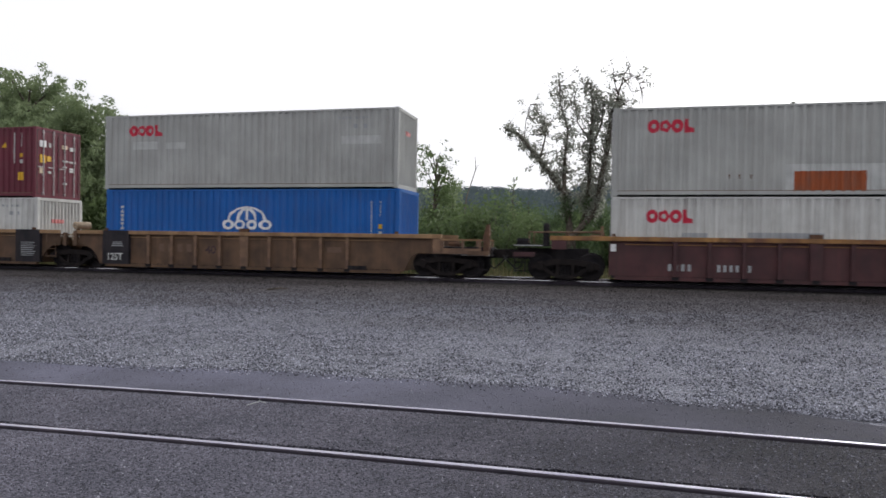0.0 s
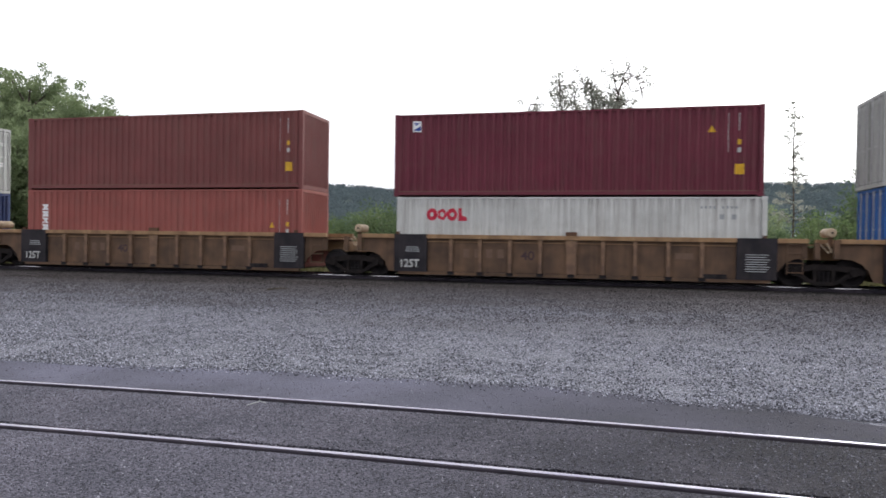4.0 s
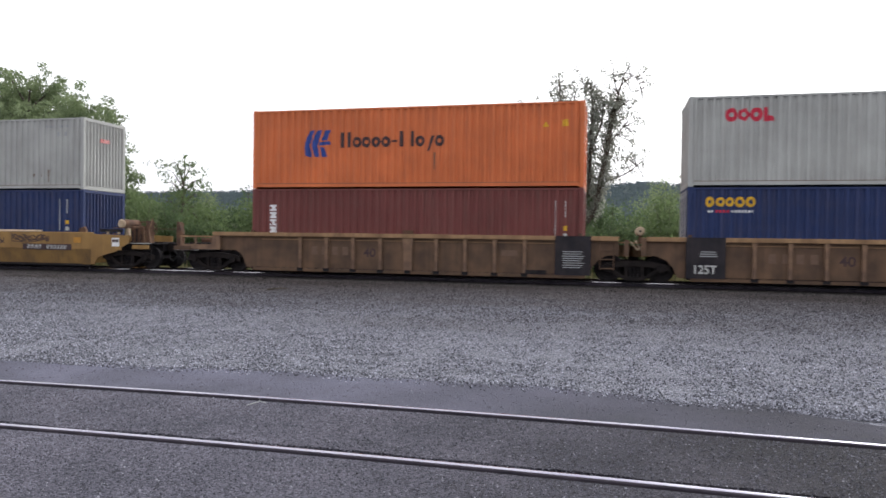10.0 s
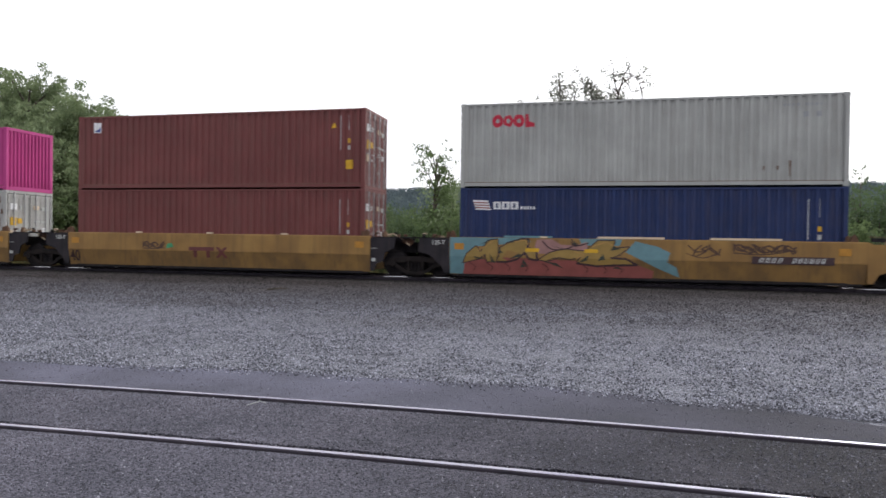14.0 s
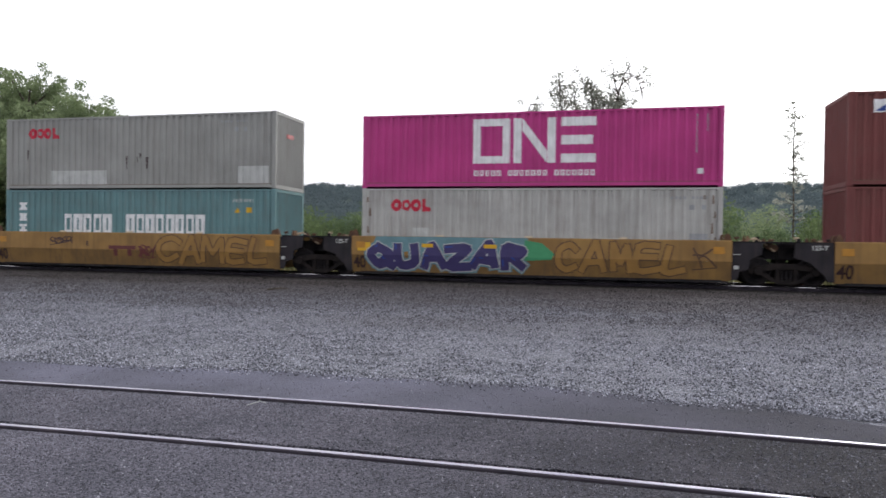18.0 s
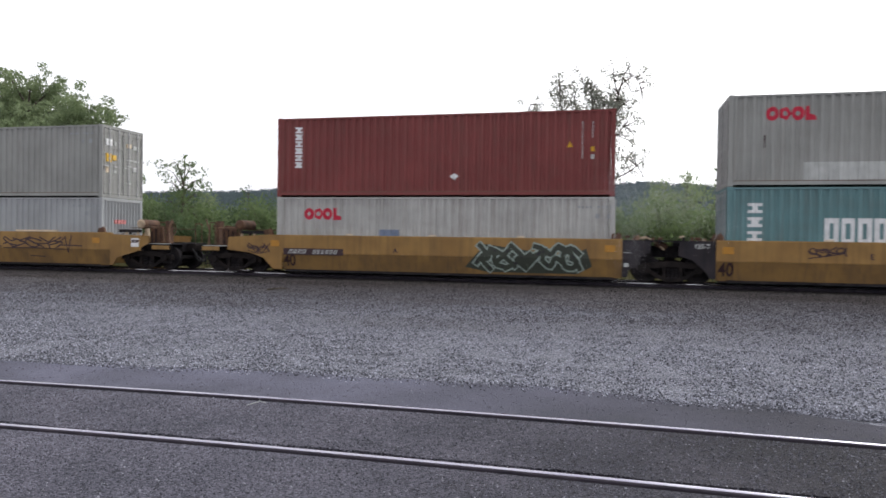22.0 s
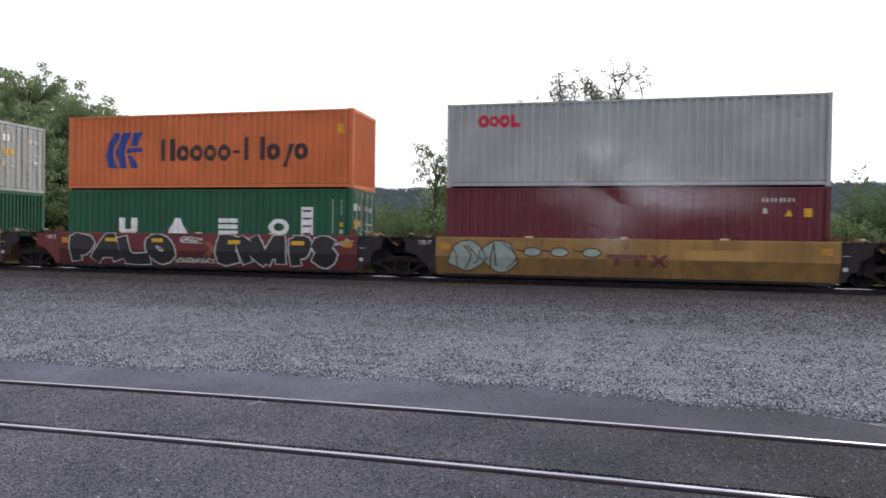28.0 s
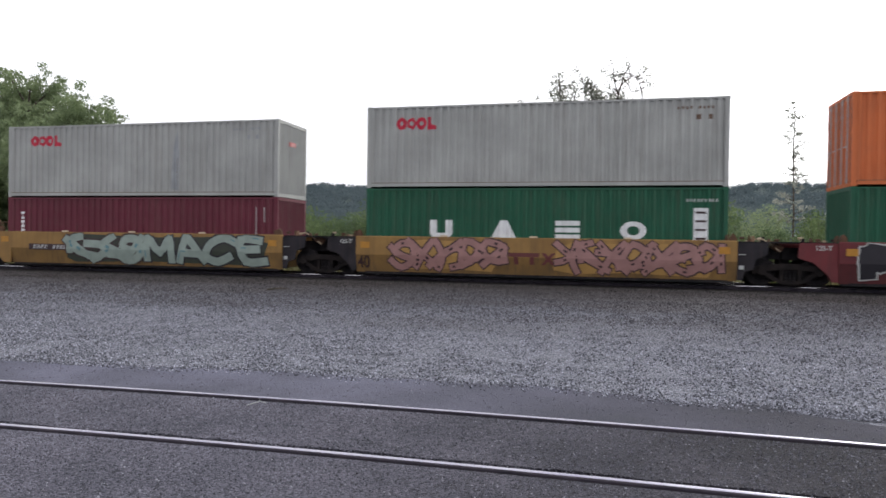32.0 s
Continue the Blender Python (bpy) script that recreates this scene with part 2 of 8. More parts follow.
LEAF_DARK = leaf_surface("dark_tree_leaves", (0.135, 0.18, 0.095), (0.26, 0.32, 0.175), 0.60)
LEAF_MID = leaf_surface("green_shrub_leaves", (0.066, 0.104, 0.050), (0.108, 0.156, 0.074), 0.6)
LEAF_PALE = leaf_surface("yellow_green_shrub_leaves", (0.092, 0.136, 0.058), (0.155, 0.208, 0.092), 0.6)
LEAF_IVY = leaf_surface("dull_vine_leaves", (0.19, 0.20, 0.175), (0.40, 0.41, 0.36), 0.72)
# blue-grey distance haze is mixed into this leaf colour
LEAF_FAR_HAZE = leaf_surface("hazed_far_wood_leaves", (0.082, 0.113, 0.128), (0.110, 0.142, 0.156), 0.45)
WEED = leaf_surface("trackside_weeds", (0.10, 0.10, 0.045), (0.24, 0.22, 0.11))


def stone_surface(name, dark, light, size, patch, pale, worn=None):
    """Loose stone: every pebble its own tone, drifts of paler and darker stone, relief."""
    m = bpy.data.materials.new(name)
    m.use_nodes = True
    n, l = m.node_tree.nodes, m.node_tree.links
    b = n["Principled BSDF"]
    b.inputs["Roughness"].default_value, b.inputs["Specular IOR Level"].default_value = 0.85, 0.2
    tc = n.new("ShaderNodeTexCoord")
    vo = n.new("ShaderNodeTexVoronoi")
    vo.inputs["Scale"].default_value = 1.0 / size
    l.new(tc.outputs["Object"], vo.inputs["Vector"])
    sep = n.new("ShaderNodeSeparateColor")
    l.new(vo.outputs["Color"], sep.inputs[0])
    ramp = n.new("ShaderNodeValToRGB")
    ramp.color_ramp.elements[0].color, ramp.color_ramp.elements[1].color = rgb(dark), rgb(light)
    l.new(sep.outputs[0], ramp.inputs["Fac"])
    pn = n.new("ShaderNodeTexNoise")
    pn.inputs["Scale"].default_value, pn.inputs["Detail"].default_value = 1.0 / patch, 6
    l.new(tc.outputs["Object"], pn.inputs["Vector"])
    pr = n.new("ShaderNodeValToRGB")
    pr.color_ramp.elements[0].position, pr.color_ramp.elements[1].position = 0.35, 0.7
    pr.color_ramp.elements[0].color, pr.color_ramp.elements[1].color = (0.62, 0.62, 0.64, 1), rgb(pale)
    l.new(pn.outputs["Fac"], pr.inputs["Fac"])
    mu = n.new("ShaderNodeMix")
    mu.data_type, mu.blend_type = "RGBA", "MULTIPLY"
    mu.inputs[0].default_value = 1.0
    l.new(ramp.outputs["Color"], mu.inputs[6])
    l.new(pr.outputs["Color"], mu.inputs[7])
    colour = mu.outputs[2]
    # worn = (x from, x to, factor): darkens the stone towards +x, edge broken by noise
    if worn:
        xyz = n.new("ShaderNodeSeparateXYZ")
        l.new(tc.outputs["Object"], xyz.inputs[0])
        wide = n.new("ShaderNodeTexNoise")
        wide.inputs["Scale"].default_value, wide.inputs["Detail"].default_value = 0.45, 5
        l.new(tc.outputs["Object"], wide.inputs["Vector"])
        push = n.new("ShaderNodeMath")
        push.operation = "MULTIPLY_ADD"
        push.inputs[1].default_value = 3.0
        l.new(wide.outputs["Fac"], push.inputs[0])
        l.new(xyz.outputs["X"], push.inputs[2])
        old = n.new("ShaderNodeMapRange")
        old.inputs["From Min"].default_value, old.inputs["From Max"].default_value = worn[0] + 1.5, worn[1] + 1.5
        old.inputs["To Min"].default_value, old.inputs["To Max"].default_value = 1.0, worn[2]
        l.new(push.outputs[0], old.inputs["Value"])
        fade = n.new("ShaderNodeMix")
        fade.data_type, fade.blend_type = "RGBA", "MULTIPLY"
        fade.inputs[0].default_value = 1.0
        l.new(colour, fade.inputs[6])
        l.new(old.outputs[0], fade.inputs[7])
        colour = fade.outputs[2]
    l.new(colour, b.inputs["Base Color"])
    bp = n.new("ShaderNodeBump")
    bp.inputs["Strength"].default_value, bp.inputs["Distance"].default_value = 0.9, size * 0.6
    l.new(vo.outputs["Distance"], bp.inputs["Height"])
    bp.invert = True
    l.new(bp.outputs["Normal"], b.inputs["Normal"])
    return m


def bed_surface(name, loose=False):
    """The yard's loose stone: pale fresh limestone near the pavement, duller beyond, brown old ballast along the main track."""
    m = bpy.data.materials.new(name)
    m.use_nodes = True
    n, l = m.node_tree.nodes, m.node_tree.links
    b = n["Principled BSDF"]
    b.inputs["Roughness"].default_value, b.inputs["Specular IOR Level"].default_value = 0.85, 0.2
    tc = n.new("ShaderNodeTexCoord")
    vo = n.new("ShaderNodeTexVoronoi")
    vo.inputs["Scale"].default_value = 1.0 / 0.021
    l.new(tc.outputs["Object"], vo.inputs["Vector"])
    sep = n.new("ShaderNodeSeparateColor")
    l.new(vo.outputs["Color"], sep.inputs[0])
    xyz = n.new("ShaderNodeSeparateXYZ")
    l.new(tc.outputs["Object"], xyz.inputs[0])
    drift = n.new("ShaderNodeTexNoise")
    drift.inputs["Scale"].default_value, drift.inputs["Detail"].default_value = 0.55, 7
    lengthen = n.new("ShaderNodeMapping")
    lengthen.inputs["Scale"].default_value = (0.28, 1.0, 1.0)
    l.new(tc.outputs["Object"], lengthen.inputs["Vector"])
    l.new(lengthen.outputs["Vector"], drift.inputs["Vector"])
    push = n.new("ShaderNodeMath")
    push.operation = "MULTIPLY_ADD"
    push.inputs[1].default_value = 9.0
    l.new(drift.outputs["Fac"], push.inputs[0])
    l.new(xyz.outputs["Y"], push.inputs[2])
    zone = n.new("ShaderNodeMapRange")
    zone.inputs["From Min"].default_value, zone.inputs["From Max"].default_value = 10.5, 26.5
    l.new(push.outputs[0], zone.inputs["Value"])
    low = n.new("ShaderNodeValToRGB")
    high = n.new("ShaderNodeValToRGB")
    for ramp, stops in ((low, ((0.0, (0.085, 0.088, 0.109)), (0.32, (0.078, 0.080, 0.100)), (0.60, (0.058, 0.057, 0.068)), (0.86, (0.050, 0.046, 0.049)), (1.0, (0.034, 0.029, 0.030)))),
                        (high, ((0.0, (0.370, 0.380, 0.452)), (0.32, (0.330, 0.338, 0.404)), (0.60, (0.215, 0.213, 0.248)), (0.86, (0.172, 0.160, 0.170)), (1.0, (0.128, 0.112, 0.112))))):
        stops = [(p, shade((c[0], c[1], c[2] * 0.985), (1.75 if loose else 1.08) if ramp == high else (0.80 if loose else 1.0))) for p, c in stops]
        ramp.color_ramp.elements[0].position, ramp.color_ramp.elements[0].color = stops[0][0], rgb(stops[0][1])
        ramp.color_ramp.elements[1].position, ramp.color_ramp.elements[1].color = stops[-1][0], rgb(stops[-1][1])
        for p, c in stops[1:-1]:
            ramp.color_ramp.elements.new(p).color = rgb(c)
        l.new(zone.outputs[0], ramp.inputs["Fac"])
    mx = n.new("ShaderNodeMix")
    mx.data_type = "RGBA"
    if loose:
        geo = n.new("ShaderNodeNewGeometry")
        luck = geo.outputs["Random Per Island"]
    else:
        luck = sep.outputs[0]
    few = n.new("ShaderNodeMath")
    few.operation = "POWER"
    few.inputs[1].default_value = 2.3 if loose else 1.4
    l.new(luck, few.inputs[0])
    l.new(few.outputs[0], mx.inputs[0])
    l.new(low.outputs["Color"], mx.inputs[6])
    l.new(high.outputs["Color"], mx.inputs[7])
    l.new(mx.outputs[2], b.inputs["Base Color"])
    bp = n.new("ShaderNodeBump")
    bp.invert = True
    bp.inputs["Strength"].default_value, bp.inputs["Distance"].default_value = 0.9, 0.02
    l.new(vo.outputs["Distance"], bp.inputs["Height"])
    l.new(bp.outputs["Normal"], b.inputs["Normal"])
    return m


GRAVEL = bed_surface("crushed_grey_limestone")
BALLAST = stone_surface("dirty_brown_grey_ballast", (0.05, 0.047, 0.046), (0.20, 0.19, 0.185), 0.06, 1.5, (1.0, 0.97, 0.95))
ASPHALT = stone_surface("worn_grey_asphalt", (0.040, 0.041, 0.053), (0.236, 0.233, 0.290), 0.014, 0.9, (1.36, 1.31, 1.32), (-2.5, 1.3, 0.25))
SMOOTH_ASPHALT = stone_surface("smooth_asphalt_strip", (0.134, 0.136, 0.180), (0.184, 0.186, 0.240), 0.010, 1.1, (1.30, 1.28, 1.34), (-2.7, 1.5, 0.42))
# part oil, part shade: the train's shadow is put into this near-black
OILY_SHADE = stone_surface("oily_shaded_ballast", (0.012, 0.011, 0.011), (0.06, 0.055, 0.05), 0.06, 1.2, (1.0, 1.0, 1.0))
# hillside colour lifted towards the hazy leaves, so haze is painted in
HAZED_WOOD_FLOOR = surface("hazed_wooded_hillside", (0.075, 0.108, 0.104), 0.95, 0, (0.065, 0.095, 0.092), (0.085, 0.12, 0.112), 12.0, 0.5, 0.2)
EARTH = surface("grassy_earth", (0.10, 0.115, 0.05), 0.95, 0, (0.06, 0.07, 0.03), (0.15, 0.16, 0.075), 2.5, 12, 0.6)


def pebble_surface(name, dark, light):
    m = bpy.data.materials.new(name)
    m.use_nodes = True
    n, l = m.node_tree.nodes, m.node_tree.links
    b = n["Principled BSDF"]
    b.inputs["Roughness"].default_value, b.inputs["Specular IOR Level"].default_value = 0.85, 0.2
    geo = n.new("ShaderNodeNewGeometry")
    ramp = n.new("ShaderNodeValToRGB")
    ramp.color_ramp.elements[0].color, ramp.color_ramp.elements[1].color = rgb(dark), rgb(light)
    ramp.color_ramp.elements[1].position = 0.93
    ramp.color_ramp.elements.new(1.0).color = (0.32, 0.32, 0.36, 1)
    l.new(geo.outputs["Random Per Island"], ramp.inputs["Fac"])
    l.new(ramp.outputs["Color"], b.inputs["Base Color"])
    return m


CHIPS = bed_surface("loose_limestone_chips", True)
GRIT = pebble_surface("asphalt_grit", (0.040, 0.040, 0.050), (0.21, 0.21, 0.255))
OLD_STONES = bed_surface("old_ballast_stones", True)
# ---- building helpers ----
def box(bm, x0, x1, y0, y1, z0, z1):
    v = [bm.verts.new((x, y, z)) for z in (z0, z1) for y in (y0, y1) for x in (x0, x1)]
    for q in ((0, 2, 3, 1), (4, 5, 7, 6), (0, 1, 5, 4), (2, 6, 7, 3), (0, 4, 6, 2), (1, 3, 7, 5)):
        bm.faces.new([v[i] for i in q])


def prism_y(bm, outline, y0, y1):
    """An outline of (x, z), counter-clockwise seen from -y, extruded from y0 to y1."""
    a = [bm.verts.new((x, y0, z)) for x, z in outline]
    b = [bm.verts.new((x, y1, z)) for x, z in outline]
    bm.faces.new(a)
    bm.faces.new(b[::-1])
    for i in range(len(a)):
        j = (i + 1) % len(a)
        bm.faces.new((a[j], a[i], b[i], b[j]))


def prism_x(bm, outline, x0, x1):
    """An outline of (y, z) extruded along x."""
    a = [bm.verts.new((x0, y, z)) for y, z in outline]
    b = [bm.verts.new((x1, y, z)) for y, z in outline]
    bm.faces.new(a[::-1])
    bm.faces.new(b)
    for i in range(len(a)):
        j = (i + 1) % len(a)
        bm.faces.new((a[i], a[j], b[j], b[i]))


def tube(bm, p0, p1, r0, r1=None, n=8, caps=True):
    p0, p1, r1 = Vector(p0), Vector(p1), r0 if r1 is None else r1
    q = (p1 - p0).to_track_quat("Z", "Y")
    rings = []
    for p, r in ((p0, r0), (p1, r1)):
        rings.append([bm.verts.new(p + q @ Vector((r * math.cos(2 * math.pi * i / n), r * math.sin(2 * math.pi * i / n), 0))) for i in range(n)])
    for i in range(n):
        j = (i + 1) % n
        bm.faces.new((rings[0][i], rings[0][j], rings[1][j], rings[1][i]))
    if caps:
        bm.faces.new(rings[0][::-1])
        bm.faces.new(rings[1])


def lathe_y(bm, profile, cx, cz, n=20):
    """A profile of (y, radius) turned about an axle along y."""
    rings = [[bm.verts.new((cx + r * math.cos(2 * math.pi * i / n), y, cz + r * math.sin(2 * math.pi * i / n))) for i in range(n)] for y, r in profile]
    for a, b in zip(rings, rings[1:]):
        for i in range(n):
            j = (i + 1) % n
            bm.faces.new((a[i], b[i], b[j], a[j]))
    bm.faces.new(rings[0])
    bm.faces.new(rings[-1][::-1])


def mesh_of(name, bm):
    me = bpy.data.meshes.new(name)
    bmesh.ops.recalc_face_normals(bm, faces=bm.faces)
    bm.to_mesh(me)
    bm.free()
    return me


def part(name, bm, material, parent, label="", at=None):
    """Links a bmesh as one mesh object under a thing or a part."""
    ob = new(name, mesh_of(name, bm))
    ob.data.materials.append(material)
    ob.parent = parent
    if at is not None:
        ob.location = at
    return tagged(ob, label)


def raw(name, verts, faces, material, parent=None):
    me = bpy.data.meshes.new(name)
    me.from_pydata(verts, [], faces)
    me.materials.append(material)
    ob = new(name, me)
    ob.parent = parent
    return ob


STORE = {}


def shared(name, key, build, material, parent, label="", at=None):
    """Like part(), but alike pieces share one mesh and carry their own material."""
    if (name, key) not in STORE:
        bm = bmesh.new()
        build(bm)
        STORE[name, key] = mesh_of(name, bm)
        STORE[name, key].materials.append(material)
    ob = new(name, STORE[name, key])
    ob.material_slots[0].link = "OBJECT"
    ob.material_slots[0].material = material
    ob.parent = parent
    if at is not None:
        ob.location = at
    return tagged(ob, label)


def thing(name, label, category, group="", at=(0, 0, 0)):
    ob = new(name)
    ob.empty_display_size = 0.3
    ob.location = at
    return tagged(ob, label, category, group)


def words(name, text, size, x, z, y, material, parent, wide=1.0, label=""):
    """Readable characters in the built-in font, lying on a side that faces -y; x, z is the lower left."""
    cu = bpy.data.curves.new(name, "FONT")
    cu.body, cu.size, cu.extrude, cu.offset = text, size, 0.001, 0.022 * size
    tmp = bpy.data.objects.new(name, cu)
    me = bpy.data.meshes.new_from_object(tmp)
    bpy.data.objects.remove(tmp)
    me.transform(Matrix.Translation((x, y, z)) @ Matrix.Rotation(radians(90), 4, "X") @ Matrix.Diagonal((wide, 1, 1, 1)))
    me.materials.clear()
    me.materials.append(material)
    ob = new(name, me)
    ob.parent = parent
    return tagged(ob, label)
# ---- ground, pavement, tracks ----
def structure(ob, label, category):
    return tagged(ob, label, category, kind="structure")


def sheet(name, xs, ys, height, material):
    """A grid over xs and ys with heights height(x, y)."""
    verts = [(x, y, height(x, y)) for y in ys for x in xs]
    w = len(xs)
    faces = [(j * w + i, j * w + i + 1, (j + 1) * w + i + 1, (j + 1) * w + i) for j in range(len(ys) - 1) for i in range(w - 1)]
    ob = raw(name, verts, faces, material)
    for p in ob.data.polygons:
        p.use_smooth = True
    return ob


def lie(x, y):
    """Height of the loose stone: level by the siding, a low shoulder along the main track, a slope behind it."""
    if y < 9:
        h = -0.205
    elif y < 21.5:
        h = -0.205 + 0.09 * (y - 9) / 12.5
    elif y < 22.7:
        h = -0.115 + 0.06 * (y - 21.5) / 1.2
    elif y < 27.0:
        h = -0.055
    elif y < 33.0:
        h = -0.055 - 0.9 * (y - 27.0) / 6.0
    else:
        h = -0.955
    if 7.0 < y < 21.5 and abs(x) < 60:
        h += 0.035 * noise.noise((x * 0.5, y * 0.5, 0.3)) + 0.012 * noise.noise((x * 2.1, y * 2.1, 5.0))
    return h


XS = [-3000, -800, -250, -120, -80, -60] + [-50 + 0.8 * i for i in range(101)] + [40, 60, 90, 160, 400, 1200, 3000]
YS = [-3000, -600, -100, -30, -8, 0, 2, 4, 6] + [7 + 0.4 * i for i in range(40)] + [22.5, 22.7, 23.5, 25, 26.2, 27.0, 28, 29.5, 31, 33, 37, 45, 60, 90, 160, 400, 1200, 3500]
ground = structure(sheet("ground", XS, YS, lie, GRAVEL), "pale crushed limestone ground with darker drifts", "gravel ground")
ground.data.materials.append(BALLAST)
ground.data.materials.append(EARTH)
# the stone strip below the train carries its shade in the colour
ground.data.materials.append(OILY_SHADE)
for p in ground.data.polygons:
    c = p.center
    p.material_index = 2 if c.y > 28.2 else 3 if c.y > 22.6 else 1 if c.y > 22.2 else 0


def edge_of_paving(x):
    """How far the pavement reaches from the camera before the loose stone starts."""
    base = float(np.interp(x, [-40, -7.4, -5.0, -3.8, -2.7, -0.4, 0.2, 0.8, 1.4, 1.9, 2.4, 8, 30], [6.9, 7.0, 7.25, 7.45, 7.4, 7.5, 7.32, 7.18, 7.28, 6.95, 6.75, 6.6, 6.6]))
    return base + 0.03 * math.sin(5.1 * x) + 0.025 * noise.noise((x * 4, 0, 2.0))


def bend(x):
    """The siding's slight curve."""
    return -0.0055 * (x + 1.5) ** 2 if abs(x + 1.5) < 9 else -0.4455 - 0.06 * (abs(x + 1.5) - 9)


FAR_RAIL, NEAR_RAIL = 6.10, 4.655


def paving(name, y0, y1, material, label, top):
    """A slab of asphalt between two lines y0(x) and y1(x)."""
    xs = [-60, -40, -30, -22, -16] + [-12 + 0.08 * i for i in range(226)] + [8, 12, 20, 40]
    verts, faces = [], []
    for x in xs:
        verts += [(x, y0(x), top - 0.05), (x, y0(x), top), (x, y1(x), top), (x, y1(x), top - 0.05)]
    for i in range(len(xs) - 1):
        a, b = 4 * i, 4 * i + 4
        faces += [(a, b, b + 1, a + 1), (a + 1, b + 1, b + 2, a + 2), (a + 2, b + 2, b + 3, a + 3)]
    faces += [(0, 1, 2, 3), (len(verts) - 1, len(verts) - 2, len(verts) - 3, len(verts) - 4)]
    return structure(raw(name, verts, faces, material), label, "pavement")


PAVED = SIDE - 0.021
paving("pavement_strip", lambda x: FAR_RAIL + bend(x) + 0.055, edge_of_paving, SMOOTH_ASPHALT, "smooth purple-grey asphalt strip beside the siding", PAVED)
paving("pavement_between", lambda x: NEAR_RAIL + bend(x) + 0.145 + 0.055 * noise.noise((x * 1.3, 0, 7.0)) + 0.03 * noise.noise((x * 6, 0, 3.0)), lambda x: FAR_RAIL + bend(x) - 0.065, ASPHALT, "coarse worn asphalt between the siding rails", PAVED - 0.004)
paving("pavement_near", lambda x: -30.0, lambda x: NEAR_RAIL + bend(x) - 0.06, ASPHALT, "coarse worn grey asphalt forecourt", PAVED)


def rail(name, y, z, xs, curve, label, worn=False):
    """A rail: foot and web painted the blue-black of their shadow line, polished head."""
    root = thing(name, label, "rail")
    tagged(root, kind="structure")
    web = [(-0.07, -0.172), (0.07, -0.172), (0.07, -0.155), (0.012, -0.13), (0.012, -0.045), (0.035, -0.038), (0.037, -0.010), (0.030, -0.003), (-0.030, -0.004), (-0.037, -0.012), (-0.035, -0.038), (-0.012, -0.045), (-0.012, -0.13), (-0.07, -0.155)]
    head = [(-0.020, -0.006), (0.022, -0.006), (0.020, -0.001), (0.012, 0.0016), (0.004, 0.0016), (-0.006, 0.0007), (-0.014, -0.001), (-0.019, -0.0034)]
    if worn:
        head = [(-0.041, -0.038), (-0.030, -0.004), (-0.018, 0.001), (0.018, 0.001), (0.031, -0.003), (0.0365, -0.014)][::-1]
    for nm, prof, mat in (("rail_web", web, RAIL_WEB), ("rail_head", head, MAIN_HEAD if worn else RAIL_HEAD)):
        n = len(prof)
        verts = [(x, y + curve(x) + py, z + pz) for x in xs for py, pz in prof]
        faces = [(i * n + j, i * n + (j + 1) % n, (i + 1) * n + (j + 1) % n, (i + 1) * n + j) for i in range(len(xs) - 1) for j in range(n)]
        ob = raw(nm, verts, faces, mat, root)
    return root


near_xs = [-60, -40, -25, -16] + [-12 + 0.8 * i for i in range(24)] + [10, 16, 25, 40]
rail("siding_rail", FAR_RAIL, SIDE, near_xs, bend, "polished steel siding rail sunk in asphalt")
rail("siding_rail", NEAR_RAIL, SIDE, near_xs, bend, "polished steel siding rail sunk in asphalt")
long_xs = [-400, -200, -100] + list(range(-60, 41, 10)) + [100, 200, 400]
rail("main_rail", MID - 0.7525, RAIL, long_xs, lambda x: 0.0, "polished main line rail on creosoted ties", True)
rail("main_rail", MID + 0.7525, RAIL, long_xs, lambda x: 0.0, "polished main line rail on creosoted ties", True)



def flangeways():
    """Dirt packed in the grooves beside the siding rails."""
    for y in (FAR_RAIL, NEAR_RAIL):
        verts, faces = [], []
        for x in near_xs:
            verts += [(x, y + bend(x) - 0.14, PAVED - 0.022), (x, y + bend(x) + 0.27, PAVED - 0.024)]
        for i in range(len(near_xs) - 1):
            faces.append((2 * i, 2 * i + 2, 2 * i + 3, 2 * i + 1))
        structure(raw("flangeway", verts, faces, OILY_SHADE), "black dirt packed beside the rail", "groove")


flangeways()


def ties():
    root = thing("tie_row", "creosoted wooden ties bedded in ballast", "railway ties")
    tagged(root, kind="structure")

    def one(bm):
        box(bm, -0.115, 0.115, -1.3, 1.3, -0.09, 0.09)

    rnd = random.Random(4)
    for i in range(150):
        t = shared("tie", 0, one, TIE_WOOD, root, at=(-48 + 0.52 * i, MID + rnd.uniform(-0.05, 0.05), RAIL - 0.172 - 0.088))
        t.rotation_euler = (0, 0, rnd.uniform(-0.012, 0.012))


ties()


